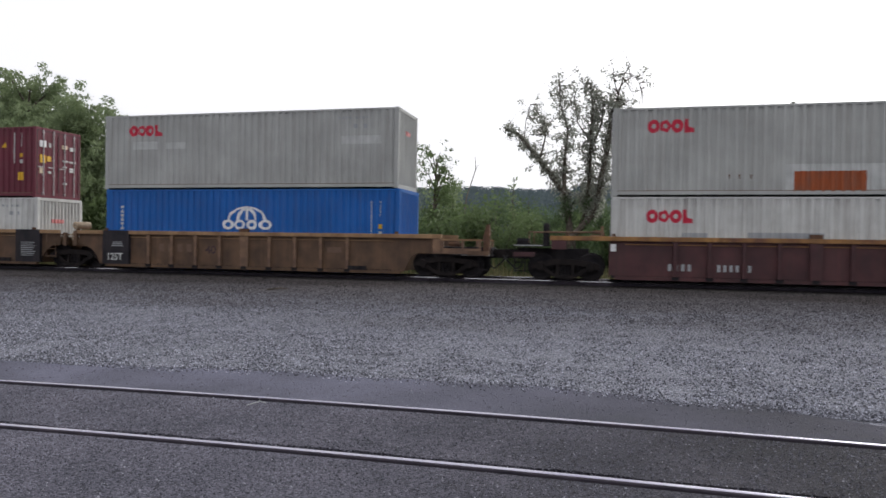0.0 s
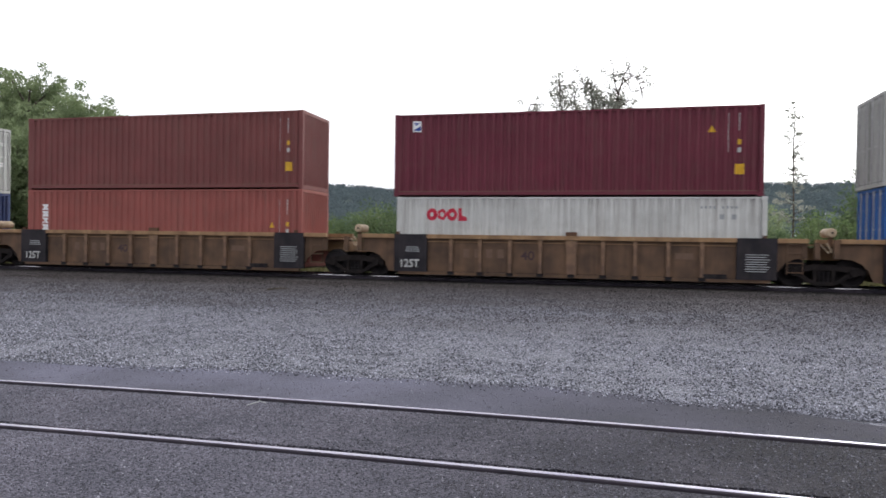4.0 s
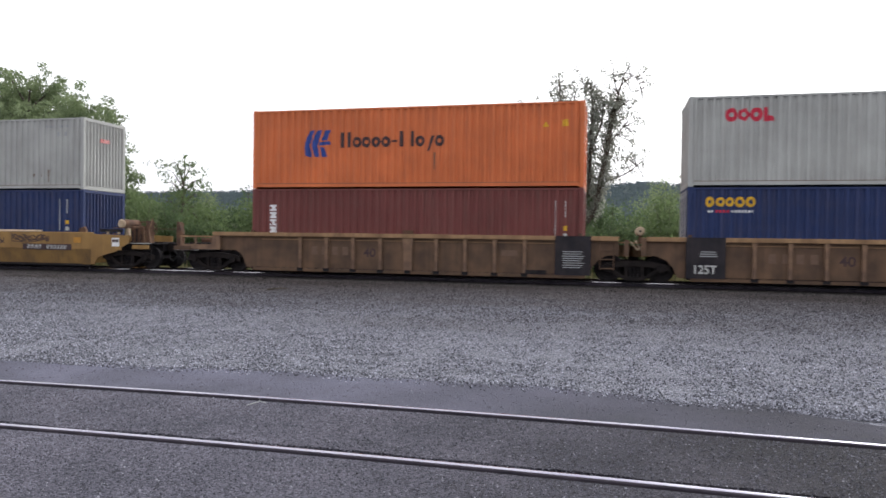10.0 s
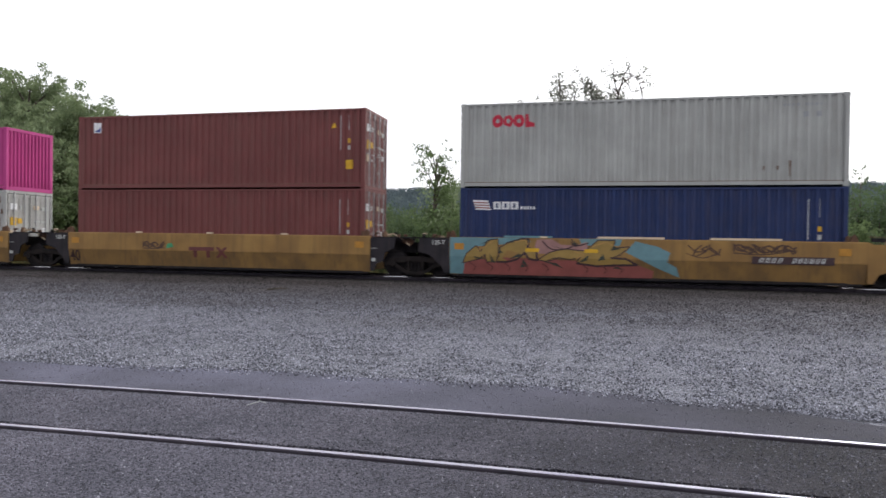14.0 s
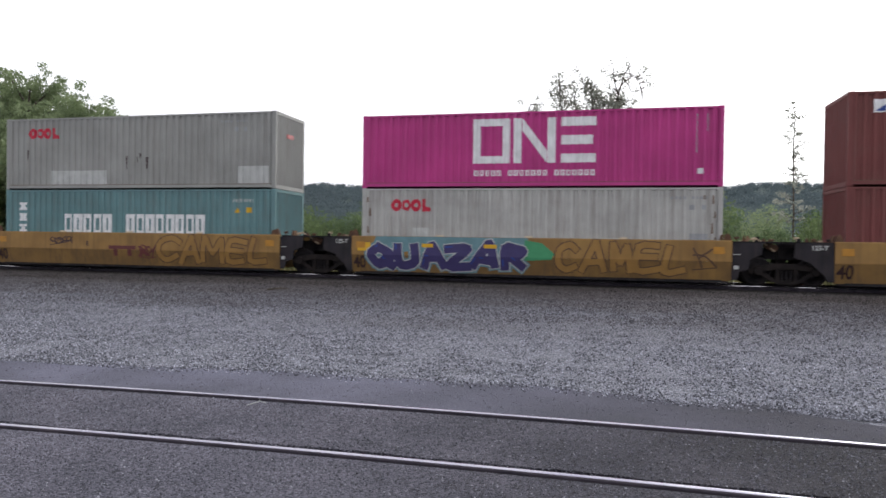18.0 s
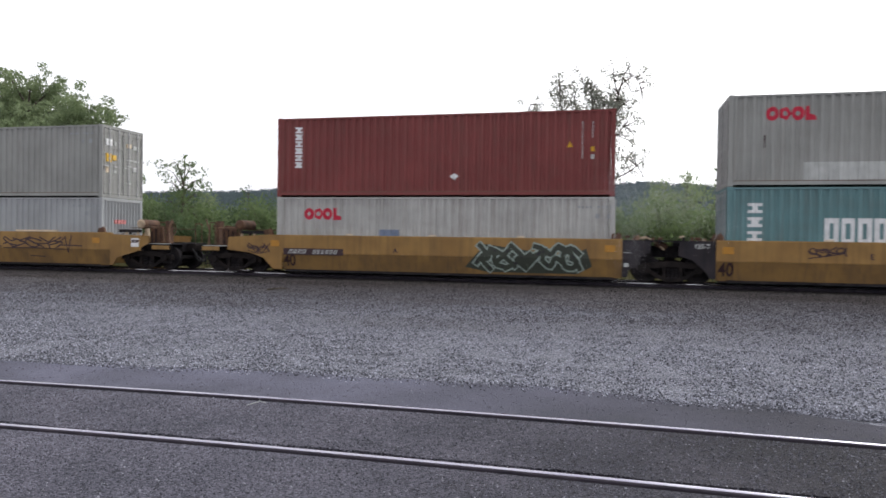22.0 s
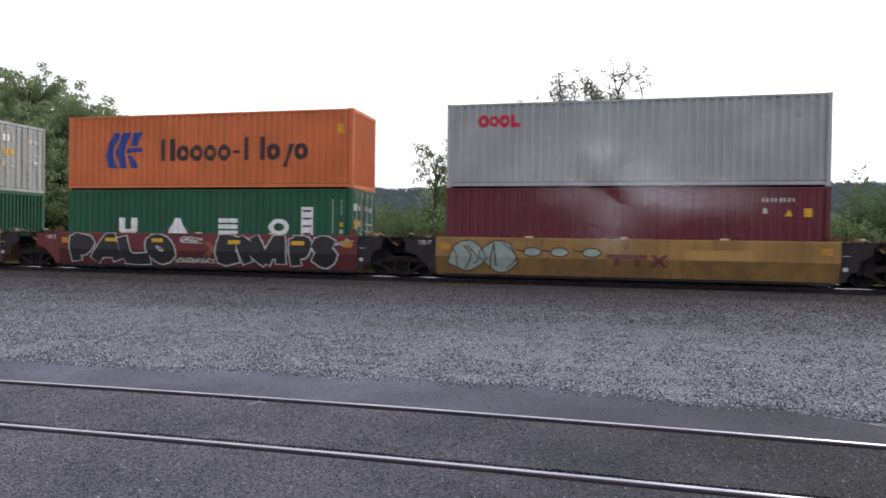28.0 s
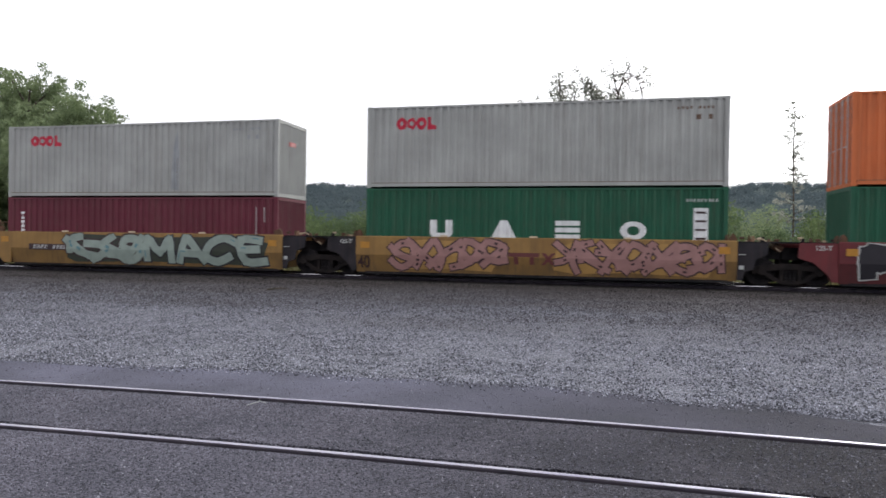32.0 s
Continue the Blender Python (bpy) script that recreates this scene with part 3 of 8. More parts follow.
def chips(name, label, count, near, far, power, size, material, seed, paved=False):
    """Loose stones strewn over the ground between two lines."""
    rnd = np.random.RandomState(seed)
    shape = np.array([(1, 0, 0), (-1, 0, 0), (0, 1, 0), (0, -1, 0), (0, 0, 1), (0, 0, -0.6)])
    tri = np.array([(0, 2, 4), (2, 1, 4), (1, 3, 4), (3, 0, 4), (2, 0, 5), (1, 2, 5), (3, 1, 5), (0, 3, 5)])
    verts, faces, k = [], [], 0
    while k < 6 * count:
        y = near + (far - near) * rnd.rand() ** power
        x = rnd.uniform(-1.25 * y - 1, 0.55 * y + 1)
        rim = edge_of_paving(x)
        if paved:
            if min(abs(y - FAR_RAIL - bend(x)), abs(y - NEAR_RAIL - bend(x))) < 0.09 or y > FAR_RAIL and rnd.rand() < 0.85:
                continue
        elif y < rim - 0.35 * rnd.rand() ** 3:
            continue
        z = PAVED if y < rim + 0.02 else lie(x, y)
        s = rnd.uniform(*size)
        v = shape * (s * rnd.uniform(0.7, 1.3, 3)) + rnd.uniform(-0.25, 0.25, (6, 3)) * s
        a = rnd.uniform(0, 6.28)
        c, q = math.cos(a), math.sin(a)
        verts.append(np.stack([v[:, 0] * c - v[:, 1] * q + x, v[:, 0] * q + v[:, 1] * c + y, v[:, 2] * 0.8 + z + s * 0.25], 1))
        faces.append(tri + k)
        k += 6
    ob = raw(name, np.concatenate(verts).tolist(), np.concatenate(faces).tolist(), material)
    tagged(ob, label, "gravel", kind="stuff")


chips("limestone_chips", "loose pale grey limestone chips strewn on the ground", 135000, 7.0, 19.0, 1.5, (0.0045, 0.0155), CHIPS, 7)
chips("ballast_stones", "old brown-grey ballast stones along the main track", 60000, 13.0, 22.9, 0.75, (0.008, 0.022), OLD_STONES, 9)
chips("asphalt_grit", "loose grit and exposed stone in worn asphalt", 52000, 2.9, 7.0, 1.0, (0.0026, 0.0085), GRIT, 11, True)


BRANCH = ((-9.62, 18.1, -0.09), (-9.05, 18.35, -0.06))
SPLINTER = ((-3.27, 5.80, PAVED + 0.004), (-3.12, 5.90, PAVED + 0.012))


def litter():
    """A dark broken branch and a pale splinter on the ground."""
    for name, label, a, b, r, mat in (("broken_branch", "dark broken branch lying on the ballast", BRANCH[0], BRANCH[1], 0.03, BARK), ("wood_splinter", "pale wood splinter lying between the rails", SPLINTER[0], SPLINTER[1], 0.005, MARK["pale"])):
        bm = bmesh.new()
        a, b = Vector(a), Vector(b)
        m = a.lerp(b, 0.55) + Vector((0, 0.03, 0.02))
        tube(bm, a, m, r, r * 0.8, 6)
        tube(bm, m, b, r * 0.8, r * 0.4, 6)
        tube(bm, m, m.lerp(b, 0.5) + Vector((0.02, -0.12, 0.06)), r * 0.5, r * 0.2, 5)
        ob = new(name, mesh_of(name, bm))
        ob.data.materials.append(mat)
        tagged(ob, label, "wood litter")


litter()
# ---- trees, shrubs, hills ----
def leaves_at(centres, spread, count, size, rnd, flat=1.0):
    """Small folded leaf blades scattered round centres; returns vertices and faces."""
    c = np.repeat(np.asarray(centres, float), count, axis=0)
    n = len(c)
    d = rnd.normal(0, 1, (n, 3))
    d /= np.maximum(np.linalg.norm(d, axis=1, keepdims=True), 1e-6)
    c = c + d * (spread * rnd.rand(n, 1) ** 0.5) * np.array([1, 1, flat])
    a = rnd.normal(0, 1, (n, 3))
    a /= np.linalg.norm(a, axis=1, keepdims=True)
    b = np.cross(a, rnd.normal(0, 1, (n, 3)))
    b /= np.maximum(np.linalg.norm(b, axis=1, keepdims=True), 1e-6)
    s = size * rnd.uniform(0.6, 1.4, (n, 1))
    v = np.stack([c - a * s, c + b * s * 0.45, c + a * s, c - b * s * 0.45], 1).reshape(-1, 3)
    f = np.arange(4 * n).reshape(n, 4)
    return v, f


def crown(parent, centres, spread, count, size, material, seed, flat=1.0, name="crown", label=""):
    v, f = leaves_at(centres, spread, count, size, np.random.RandomState(seed), flat)
    ob = raw(name, v.tolist(), f.tolist(), material, parent)
    return tagged(ob, label)


def limb(bm, pts, r0, r1, n=7):
    for i in range(len(pts) - 1):
        a, b = r0 + (r1 - r0) * i / (len(pts) - 1), r0 + (r1 - r0) * (i + 1) / (len(pts) - 1)
        tube(bm, pts[i], pts[i + 1], a, b, n)


def along(pts, step, rnd, jitter):
    out = []
    for p, q in zip(pts, pts[1:]):
        p, q = Vector(p), Vector(q)
        k = max(1, int((q - p).length / step))
        for i in range(k):
            out.append(tuple(p.lerp(q, (i + rnd.random()) / k) + Vector((rnd.uniform(-1, 1), rnd.uniform(-1, 1), rnd.uniform(-1, 1))) * jitter))
    return out


def vine_tree():
    """The forked tree with vines up its limbs and a thin, half-bare crown."""
    y = 36.0
    root = thing("tree", "half-bare forked tree with vine-wrapped limbs behind the track", "tree", at=(-1.95, y, -0.95))
    rnd = random.Random(11)

    def w(pts, sway=0.5):
        return [(x + 1.95, rnd.uniform(-sway, sway), z + 0.95) for x, z in pts]

    trunk = w([(-1.95, -0.95), (-1.93, 0.6), (-1.95, 1.6)], 0.05)
    limbs = [
        (w([(-1.95, 1.6), (-2.12, 2.8), (-2.28, 3.85), (-3.02, 4.9), (-4.07, 6.2), (-4.82, 7.1), (-5.5, 7.4)]), 0.20, 0.06),
        (w([(-2.28, 3.85), (-2.33, 4.8), (-2.28, 5.8), (-2.19, 7.2), (-2.6, 8.6), (-2.65, 9.9)]), 0.11, 0.02),
        (w([(-1.6, 1.9), (-1.2, 3.0), (-1.12, 3.9), (-1.06, 5.2), (-1.02, 6.6), (-0.93, 8.2), (-1.1, 9.6)]), 0.16, 0.03),
        (w([(-1.9, 1.6), (-0.95, 2.7), (-0.6, 3.6), (-0.5, 4.4), (-0.2, 6.3), (0.05, 8.0), (0.33, 8.8)]), 0.18, 0.10),
        (w([(0.33, 8.8), (0.1, 9.6), (0.05, 10.3)]), 0.04, 0.012),
        (w([(0.05, 9.9), (0.6, 10.0), (1.1, 9.8), (1.5, 9.2)]), 0.03, 0.01),
        (w([(-0.5, 4.4), (0.1, 4.7), (0.7, 4.9), (1.3, 5.3), (1.6, 4.7)]), 0.05, 0.012),
        (w([(-3.6, 5.6), (-3.3, 6.8), (-3.5, 7.8), (-3.9, 8.4)]), 0.05, 0.012),
        (w([(0.05, 8.0), (0.40, 9.3), (0.62, 10.1), (0.95, 10.5)]), 0.05, 0.012),
        (w([(0.40, 9.3), (0.95, 9.75), (1.45, 9.7)]), 0.03, 0.01),
        (w([(-1.05, 6.6), (-1.7, 7.6), (-1.9, 8.7)]), 0.05, 0.012),
        (w([(-0.2, 6.3), (0.5, 7.2), (0.8, 7.6)]), 0.04, 0.01),
        (w([(-1.05, 6.0), (-0.5, 7.4), (-0.4, 8.6)]), 0.07, 0.02),
        (w([(-4.5, 6.8), (-4.4, 7.7), (-4.1, 8.5)]), 0.03, 0.01),
    ]
    bm = bmesh.new()
    limb(bm, trunk, 0.30, 0.24, 9)
    part("trunk", bm, BARK, root)
    tips = []
    for pts, r0, r1 in limbs:
        bm = bmesh.new()
        limb(bm, pts, r0, r1)
        for p in along(pts[1:], 0.20, rnd, 0.03):
            d = Vector((rnd.uniform(-1, 1), rnd.uniform(-1, 1), rnd.uniform(-0.3, 1.0))) * rnd.uniform(0.35, 1.15)
            tube(bm, p, Vector(p) + d, 0.018, 0.006, 4, False)
            tips.append(tuple(Vector(p) + d))
        part("limb", bm, BARK, root)
    vine = []
    for i, (step, jit) in {0: (0.075, 0.18), 2: (0.06, 0.24), 3: (0.055, 0.24), 1: (0.10, 0.22), 12: (0.10, 0.22), 7: (0.14, 0.2), 10: (0.12, 0.25)}.items():
        vine += along(limbs[i][0][1:], step, rnd, jit * 1.25)
    crown(root, vine, 0.23, 30, 0.07, LEAF_IVY, 3, 1.6, "vine", "dull vine leaves wrapped round the limbs")
    bm = bmesh.new()
    joints = [p for pts, _, _ in limbs for p in along(pts, 0.3, rnd, 0.0)]
    for i in range(420):
        a, r = rnd.uniform(0, 6.283), rnd.random() ** 0.5
        z = 7.5 + 3.4 * r * math.sin(a)
        q = Vector((0.55 + 3.1 * r * math.cos(a) * (0.75 if z < 6 else 1.0), rnd.uniform(-0.8, 0.8), z))
        base = min(joints, key=lambda p: (Vector(p) - q).length)
        if (Vector(base) - q).length < 1.5:
            tube(bm, base, q, 0.020, 0.008, 4, False)
            tips.append(tuple(q))
    for i in range(70):
        a, r = rnd.uniform(0, 6.283), rnd.random() ** 0.5
        q = Vector((2.75 + 1.15 * r * math.cos(a), rnd.uniform(-0.5, 0.5), 10.2 + 1.25 * r * math.sin(a)))
        base = min(joints, key=lambda p: (Vector(p) - q).length)
        if (Vector(base) - q).length < 1.6:
            tube(bm, base, q, 0.018, 0.007, 4, False)
            tips += [tuple(q)] * (i % 3 == 0)
    tagged(part("brushwood", bm, BARK, root), kind="stuff")
    tips = [t for t in tips if rnd.random() < 0.62 and t[2] < 11.7]
    crown(root, tips, 0.26, 17, 0.075, LEAF_IVY, 5, 0.9, "crown", "sparse dull green leaves")
    foot = [(rnd.gauss(0.15, 0.75), rnd.uniform(-0.6, 0.6), rnd.uniform(0.4, 4.6)) for i in range(110)]
    crown(root, foot, 0.34, 34, 0.075, LEAF_MID, 6, 1.2, "vine", "green vine leaves round the foot")


def big_tree(name, label, at, height, width, seed, material, lean=0.0, gaps=1.0, base=0.25):
    """A broadleaf tree: trunk, forking limbs, crown of many clumps with gaps."""
    rnd = random.Random(seed)
    root = thing(name, label, "tree", at=at)
    bm = bmesh.new()
    top = [(0, 0, 0), (0.1 * lean, 0.05, height * 0.3), (0.4 * lean, 0.0, height * 0.6), (lean, 0.1, height * 0.93)]
    limb(bm, top, height * 0.022, height * 0.004, 8)
    part("trunk", bm, BARK, root)
    clumps = []
    for i in range(int(22 * gaps) + 6):
        h = height * (base + (0.98 - base) * (i + rnd.random()) / (22 * gaps + 6))
        reach = width * 0.5 * math.sin(math.pi * min(0.97, max(0.16, (h / height - base * 0.6) / (1.08 - base * 0.6)))) ** 0.6
        a = rnd.uniform(0, 6.283)
        start = Vector((lean * (h / height) ** 2, 0, h * 0.86))
        tip = Vector((start.x + reach * math.cos(a), reach * math.sin(a), h + rnd.uniform(-0.02, 0.05) * height))
        bm = bmesh.new()
        mid = start.lerp(tip, 0.55) + Vector((0, 0, 0.04 * height))
        limb(bm, [start, mid, tip], height * 0.006, 0.012, 5)
        part("limb", bm, BARK, root)
        for k in range(3):
            q = start.lerp(tip, 0.45 + 0.28 * k)
            clumps.append((q.x + rnd.uniform(-0.5, 0.5), q.y + rnd.uniform(-0.5, 0.5), q.z + rnd.uniform(-0.2, 0.5)))
    sprays = []
    for q in clumps:
        for k in range(9 if width > 4 else 3):
            r = max(0.4, width * 0.15)
            sprays.append((q[0] + rnd.gauss(0, 0.6) * r, q[1] + rnd.gauss(0, 0.6) * r, q[2] + rnd.gauss(0, 0.45) * r))
    crown(root, sprays, 0.50 if width > 4 else 0.30, 52 if width > 4 else 16, 0.115 if width > 4 else 0.09, material, seed, 0.7)
    return root


def shrub_mesh(name, height, width, seed, material, leaf=0.085, count=6500):
    """A many-stemmed shrub, built once for each kind."""
    rnd = random.Random(seed)
    root = thing(name, "leafy green trackside shrub with many stems", "shrub", "shrubs behind the track", at=(0, 400, -0.95))
    bm = bmesh.new()
    spots = []
    for i in range(9):
        a, r = rnd.uniform(0, 6.283), rnd.uniform(0.15, 0.5) * width
        h = height * rnd.uniform(0.6, 1.0)
        pts = [(0.15 * math.cos(a), 0.15 * math.sin(a), 0), (0.5 * r * math.cos(a), 0.5 * r * math.sin(a), 0.55 * h), (r * math.cos(a), r * math.sin(a), h)]
        limb(bm, pts, 0.035, 0.008, 5)
        spots += along(pts, 0.22, rnd, 0.22)
    part("trunk", bm, BARK, root)
    crown(root, spots, width * 0.16, max(3, count // len(spots)), leaf, material, seed, 0.8)
    return root


def sapling(label, at, height, width, seed, material, sparse=18):
    """A thin upright sapling with an airy crown."""
    rnd = random.Random(seed)
    root = thing("sapling", label, "tree", at=at)
    bm = bmesh.new()
    limb(bm, [(0, 0, 0), (0.05, 0, height * 0.4), (-0.05, 0, height * 0.75), (0.05, 0, height)], 0.07, 0.012, 6)
    part("trunk", bm, BARK, root)
    spots = []
    bm = bmesh.new()
    for i in range(sparse):
        h = height * (0.35 + 0.65 * i / sparse)
        r = width * 0.5 * (1.1 - 0.75 * i / sparse) * rnd.uniform(0.5, 1.0)
        a = rnd.uniform(0, 6.283)
        tip = (r * math.cos(a), r * math.sin(a), h + rnd.uniform(0.0, 0.35))
        tube(bm, (0, 0, h - 0.15), tip, 0.018, 0.006, 4, False)
        b = a + rnd.uniform(-0.9, 0.9)
        side = (0.8 * r * math.cos(b), 0.8 * r * math.sin(b), h + rnd.uniform(-0.15, 0.3))
        tube(bm, (0, 0, h - 0.1), side, 0.016, 0.005, 4, False)
        spots += along([(0, 0, h - 0.1), tip], 0.22, rnd, 0.10)[1:] + [tip] + along([(0, 0, h), side], 0.3, rnd, 0.1)[1:] + [side]
    tagged(part("brushwood", bm, BARK, root), kind="stuff")
    crown(root, spots, 0.20, 14, 0.07, material, seed, 0.6)
    return root


vine_tree()
big_tree("tree", "tall dark broadleaf tree behind the track", (-49.5, 44.0, -0.95), 14.7, 14.0, 21, LEAF_DARK, 0.5, 1.7)
big_tree("tree", "dark broadleaf tree with an open crown", (-42.3, 42.0, -0.95), 14.1, 8.2, 22, LEAF_DARK, 0.6, 1.5)
big_tree("tree", "dark broadleaf tree with a leaning top", (-37.4, 40.0, -0.95), 10.8, 6.2, 23, LEAF_DARK, 1.2, 1.2)
big_tree("tree", "dark broadleaf tree with low limbs", (-36.2, 41.0, -0.95), 7.6, 5.2, 26, LEAF_DARK, 1.2, 0.9, 0.1)
big_tree("tree", "green broadleaf tree at the edge of the thicket", (-37.0, 36.0, -0.95), 8.6, 8.0, 24, LEAF_DARK, 0.2, 1.2, 0.1)
big_tree("tree", "green broadleaf tree at the edge of the thicket", (-44.0, 38.0, -0.95), 10.4, 10.0, 25, LEAF_DARK, 0.2, 1.3, 0.1)
big_tree("tree", "small bushy green tree among shrubs", (-28.9, 42.0, -0.95), 7.7, 3.4, 31, LEAF_PALE, 0.2, 0.8, 0.3)
big_tree("tree", "slender green tree with an airy crown", (-10.3, 40.0, -0.95), 7.9, 1.9, 32, LEAF_PALE, 0.1, 0.6, 0.4)
sapling("tall thin half-bare sapling", (10.65, 45.0, -0.95), 10.7, 2.5, 33, LEAF_IVY, 34)
sapling("thin sapling with few leaves", (14.3, 45.0, -0.95), 7.2, 2.6, 34, LEAF_MID, 18)
sapling("bushy young tree with upright shoots", (4.6, 45.0, -0.95), 6.7, 3.6, 35, LEAF_DARK, 24)
sapling("bushy young tree with upright shoots", (6.4, 45.0, -0.95), 7.0, 1.6, 36, LEAF_DARK, 14)
sapling("bushy young tree with upright shoots", (-6.2, 45.0, -0.95), 6.5, 2.8, 37, LEAF_DARK, 16)
sapling("bushy young tree with upright shoots", (-26.0, 46.0, -0.95), 6.2, 2.8, 38, LEAF_MID, 16)


def dead_stem():
    root = thing("dead_sapling", "bare bleached dead sapling leaning among shrubs", "tree", at=(-8.7, 40.0, -0.95))
    bm = bmesh.new()
    limb(bm, [(0, 0, 0), (0.2, 0, 3.2), (0.4, 0, 4.95), (0.93, 0, 6.6), (0.88, 0, 7.35)], 0.07, 0.012, 6)
    part("trunk", bm, DEAD_WOOD, root)
    bm = bmesh.new()
    limb(bm, [(0.93, 0, 6.6), (1.15, 0.1, 6.95)], 0.02, 0.008, 5)
    part("limb", bm, DEAD_WOOD, root)
    root2 = thing("dead_sapling", "bare pale dead stem among shrubs", "tree", at=(-6.6, 38.0, -0.95))
    bm = bmesh.new()
    limb(bm, [(0, 0, 0), (0.15, 0, 2.0), (0.35, 0, 3.4), (0.45, 0, 4.1)], 0.045, 0.01, 5)
    part("trunk", bm, DEAD_WOOD, root2)


dead_stem()

KINDS = [shrub_mesh("shrub", 4.4, 4.6, 41, LEAF_MID), shrub_mesh("shrub", 5.0, 3.8, 42, LEAF_MID), shrub_mesh("shrub", 3.4, 4.8, 43, LEAF_PALE), shrub_mesh("shrub", 2.6, 4.0, 44, LEAF_PALE), shrub_mesh("shrub", 5.4, 4.6, 45, LEAF_DARK)]
HEIGHTS = [4.4, 5.0, 3.4, 2.6, 5.4]


def thicket():
    """A hedge of shrubs behind the track, its top rising and falling as the skyline does."""
    rnd = random.Random(51)
    line_x = [-60, -34.4, -31, -26, -22.8, -20.1, -17.6, -13.5, -10.3, -7.6, -4.3, 0, 2.4, 4.4, 6.5, 8.4, 12.1, 14.5, 30]
    line_h = [5.5, 5.0, 4.6, 4.4, 4.4, 2.9, 2.3, 4.4, 4.9, 4.3, 3.9, 4.2, 4.8, 5.0, 4.7, 2.6, 2.6, 4.2, 4.8]
    x = -52.0
    while x < 26:
        for row, (y, k) in enumerate(((37.5, 0.84), (45.5, 1.16))):
            want = (float(np.interp(x * 45 / y, line_x, line_h)) + 0.95) * k * rnd.uniform(0.82, 1.04)
            i = rnd.choice([2, 3, 0, 3]) if row == 0 else rnd.choice([0, 1, 4, 0])
            if row == 0 and want < 2.4:
                i = 3
            s = want / HEIGHTS[i]
            ob = copy_thing(KINDS[i], Matrix.LocRotScale((x + rnd.uniform(-0.7, 0.7), y + rnd.uniform(-2.0, 2.0), -0.95), Euler((0, 0, rnd.uniform(0, 6.28))), None))
            ob.scale = (max(0.7, s), max(0.7, s), s)
        x += 2.1
    x = -78.0
    while x < 44:
        y = rnd.uniform(60, 78)
        want = 2.35 + y * rnd.uniform(0.030, 0.058)
        i = rnd.choice([0, 1, 4])
        s = want / HEIGHTS[i]
        ob = copy_thing(KINDS[i], Matrix.LocRotScale((x + rnd.uniform(-1, 1), y, -0.95), Euler((0, 0, rnd.uniform(0, 6.28))), None))
        ob.scale = (1.25 * s, 1.25 * s, s)
        x += 3.0
    for ob in KINDS:
        ob.location = (-56 + 3.0 * KINDS.index(ob), 48, -0.95)


thicket()


def weeds():
    """Tall dry weeds along the far foot of the ballast."""
    rnd = np.random.RandomState(8)
    n = 9000
    x, y = rnd.uniform(-45, 22, n), 29.5 + 8 * rnd.rand(n) ** 1.3
    h = rnd.uniform(0.5, 1.5, n) * (0.8 + 0.4 * np.sin(x * 0.7))
    z = np.array([lie(a, b) for a, b in zip(x, y)])
    a = rnd.uniform(0, 6.28, n)
    dx, dy = 0.05 * np.cos(a), 0.05 * np.sin(a)
    lx, ly = rnd.uniform(-0.3, 0.3, n), rnd.uniform(-0.3, 0.3, n)
    v = np.stack([np.stack([x - dx, y - dy, z], 1), np.stack([x + dx, y + dy, z], 1), np.stack([x + lx, y + ly, z + h], 1)], 1).reshape(-1, 3)
    ob = raw("tall_weeds", v.tolist(), np.arange(3 * n).reshape(n, 3).tolist(), WEED)
    tagged(ob, "tall dry yellow-green weeds beyond the ballast", "weeds", kind="stuff")


weeds()


def hills():
    """Wooded ridges far behind: terrain and crowns of many trees, haze mixed into their colours."""
    ridge_x = [-900, -431, -396, -340, -304, -274, -248, -229, -198, -137, -73, 32, 109, 130, 173, 202, 242, 700]
    ridge_h = [50, 53, 53, 57, 62, 59, 57, 54.5, 55.5, 57, 53.5, 61, 55.5, 60, 58.5, 59.5, 60, 52]

    def rise(x, y):
        top = float(np.interp(x * 700 / max(y, 1), ridge_x, ridge_h)) - 2.2
        k = min(1.0, max(0.0, (y - 330) / 370.0))
        return -1.2 + (top + 1.2) * k ** 1.25 * (1.0 if y <= 700 else max(0.3, 1 - (y - 700) / 900))

    xs = [-1300 + 25 * i for i in range(97)]
    ys = [300, 340, 380, 420, 460, 500, 540, 580, 620, 660, 700, 760, 900, 1200]
    hill = sheet("hill", xs, ys, rise, HAZED_WOOD_FLOOR)
    structure(hill, "long wooded ridge beyond the valley", "hill")
    rnd = np.random.RandomState(12)
    n = 8500
    y = 345 + 375 * rnd.rand(n) ** 0.6
    x = rnd.uniform(-0.95, 0.55, n) * y
    spots = np.array([(a, b, rise(a, b) + 1.8) for a, b in zip(x, y)])
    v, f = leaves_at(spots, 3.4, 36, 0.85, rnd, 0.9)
    ob = raw("far_woods", v.tolist(), f.tolist(), LEAF_FAR_HAZE)
    tagged(ob, "dense woods covering the far ridge, haze in their blue-green colour", "woods", kind="stuff")


hills()
# ---- shipping containers ----
LONG, WIDE = 12.192, 2.438
PITCH, DEEP = 0.278, 0.054
FIRST = 0.16


def dent(x):
    """Depth of the wave in a side wall at x: flat crest, slope, flat trough, slope."""
    if x < FIRST or x > LONG - FIRST:
        return 0.0
    p = ((x - FIRST) % PITCH) / PITCH
    if p < 0.34:
        return 0.0
    if p < 0.50:
        return DEEP * (p - 0.34) / 0.16
    if p < 0.84:
        return DEEP
    return DEEP * (1 - (p - 0.84) / 0.16)


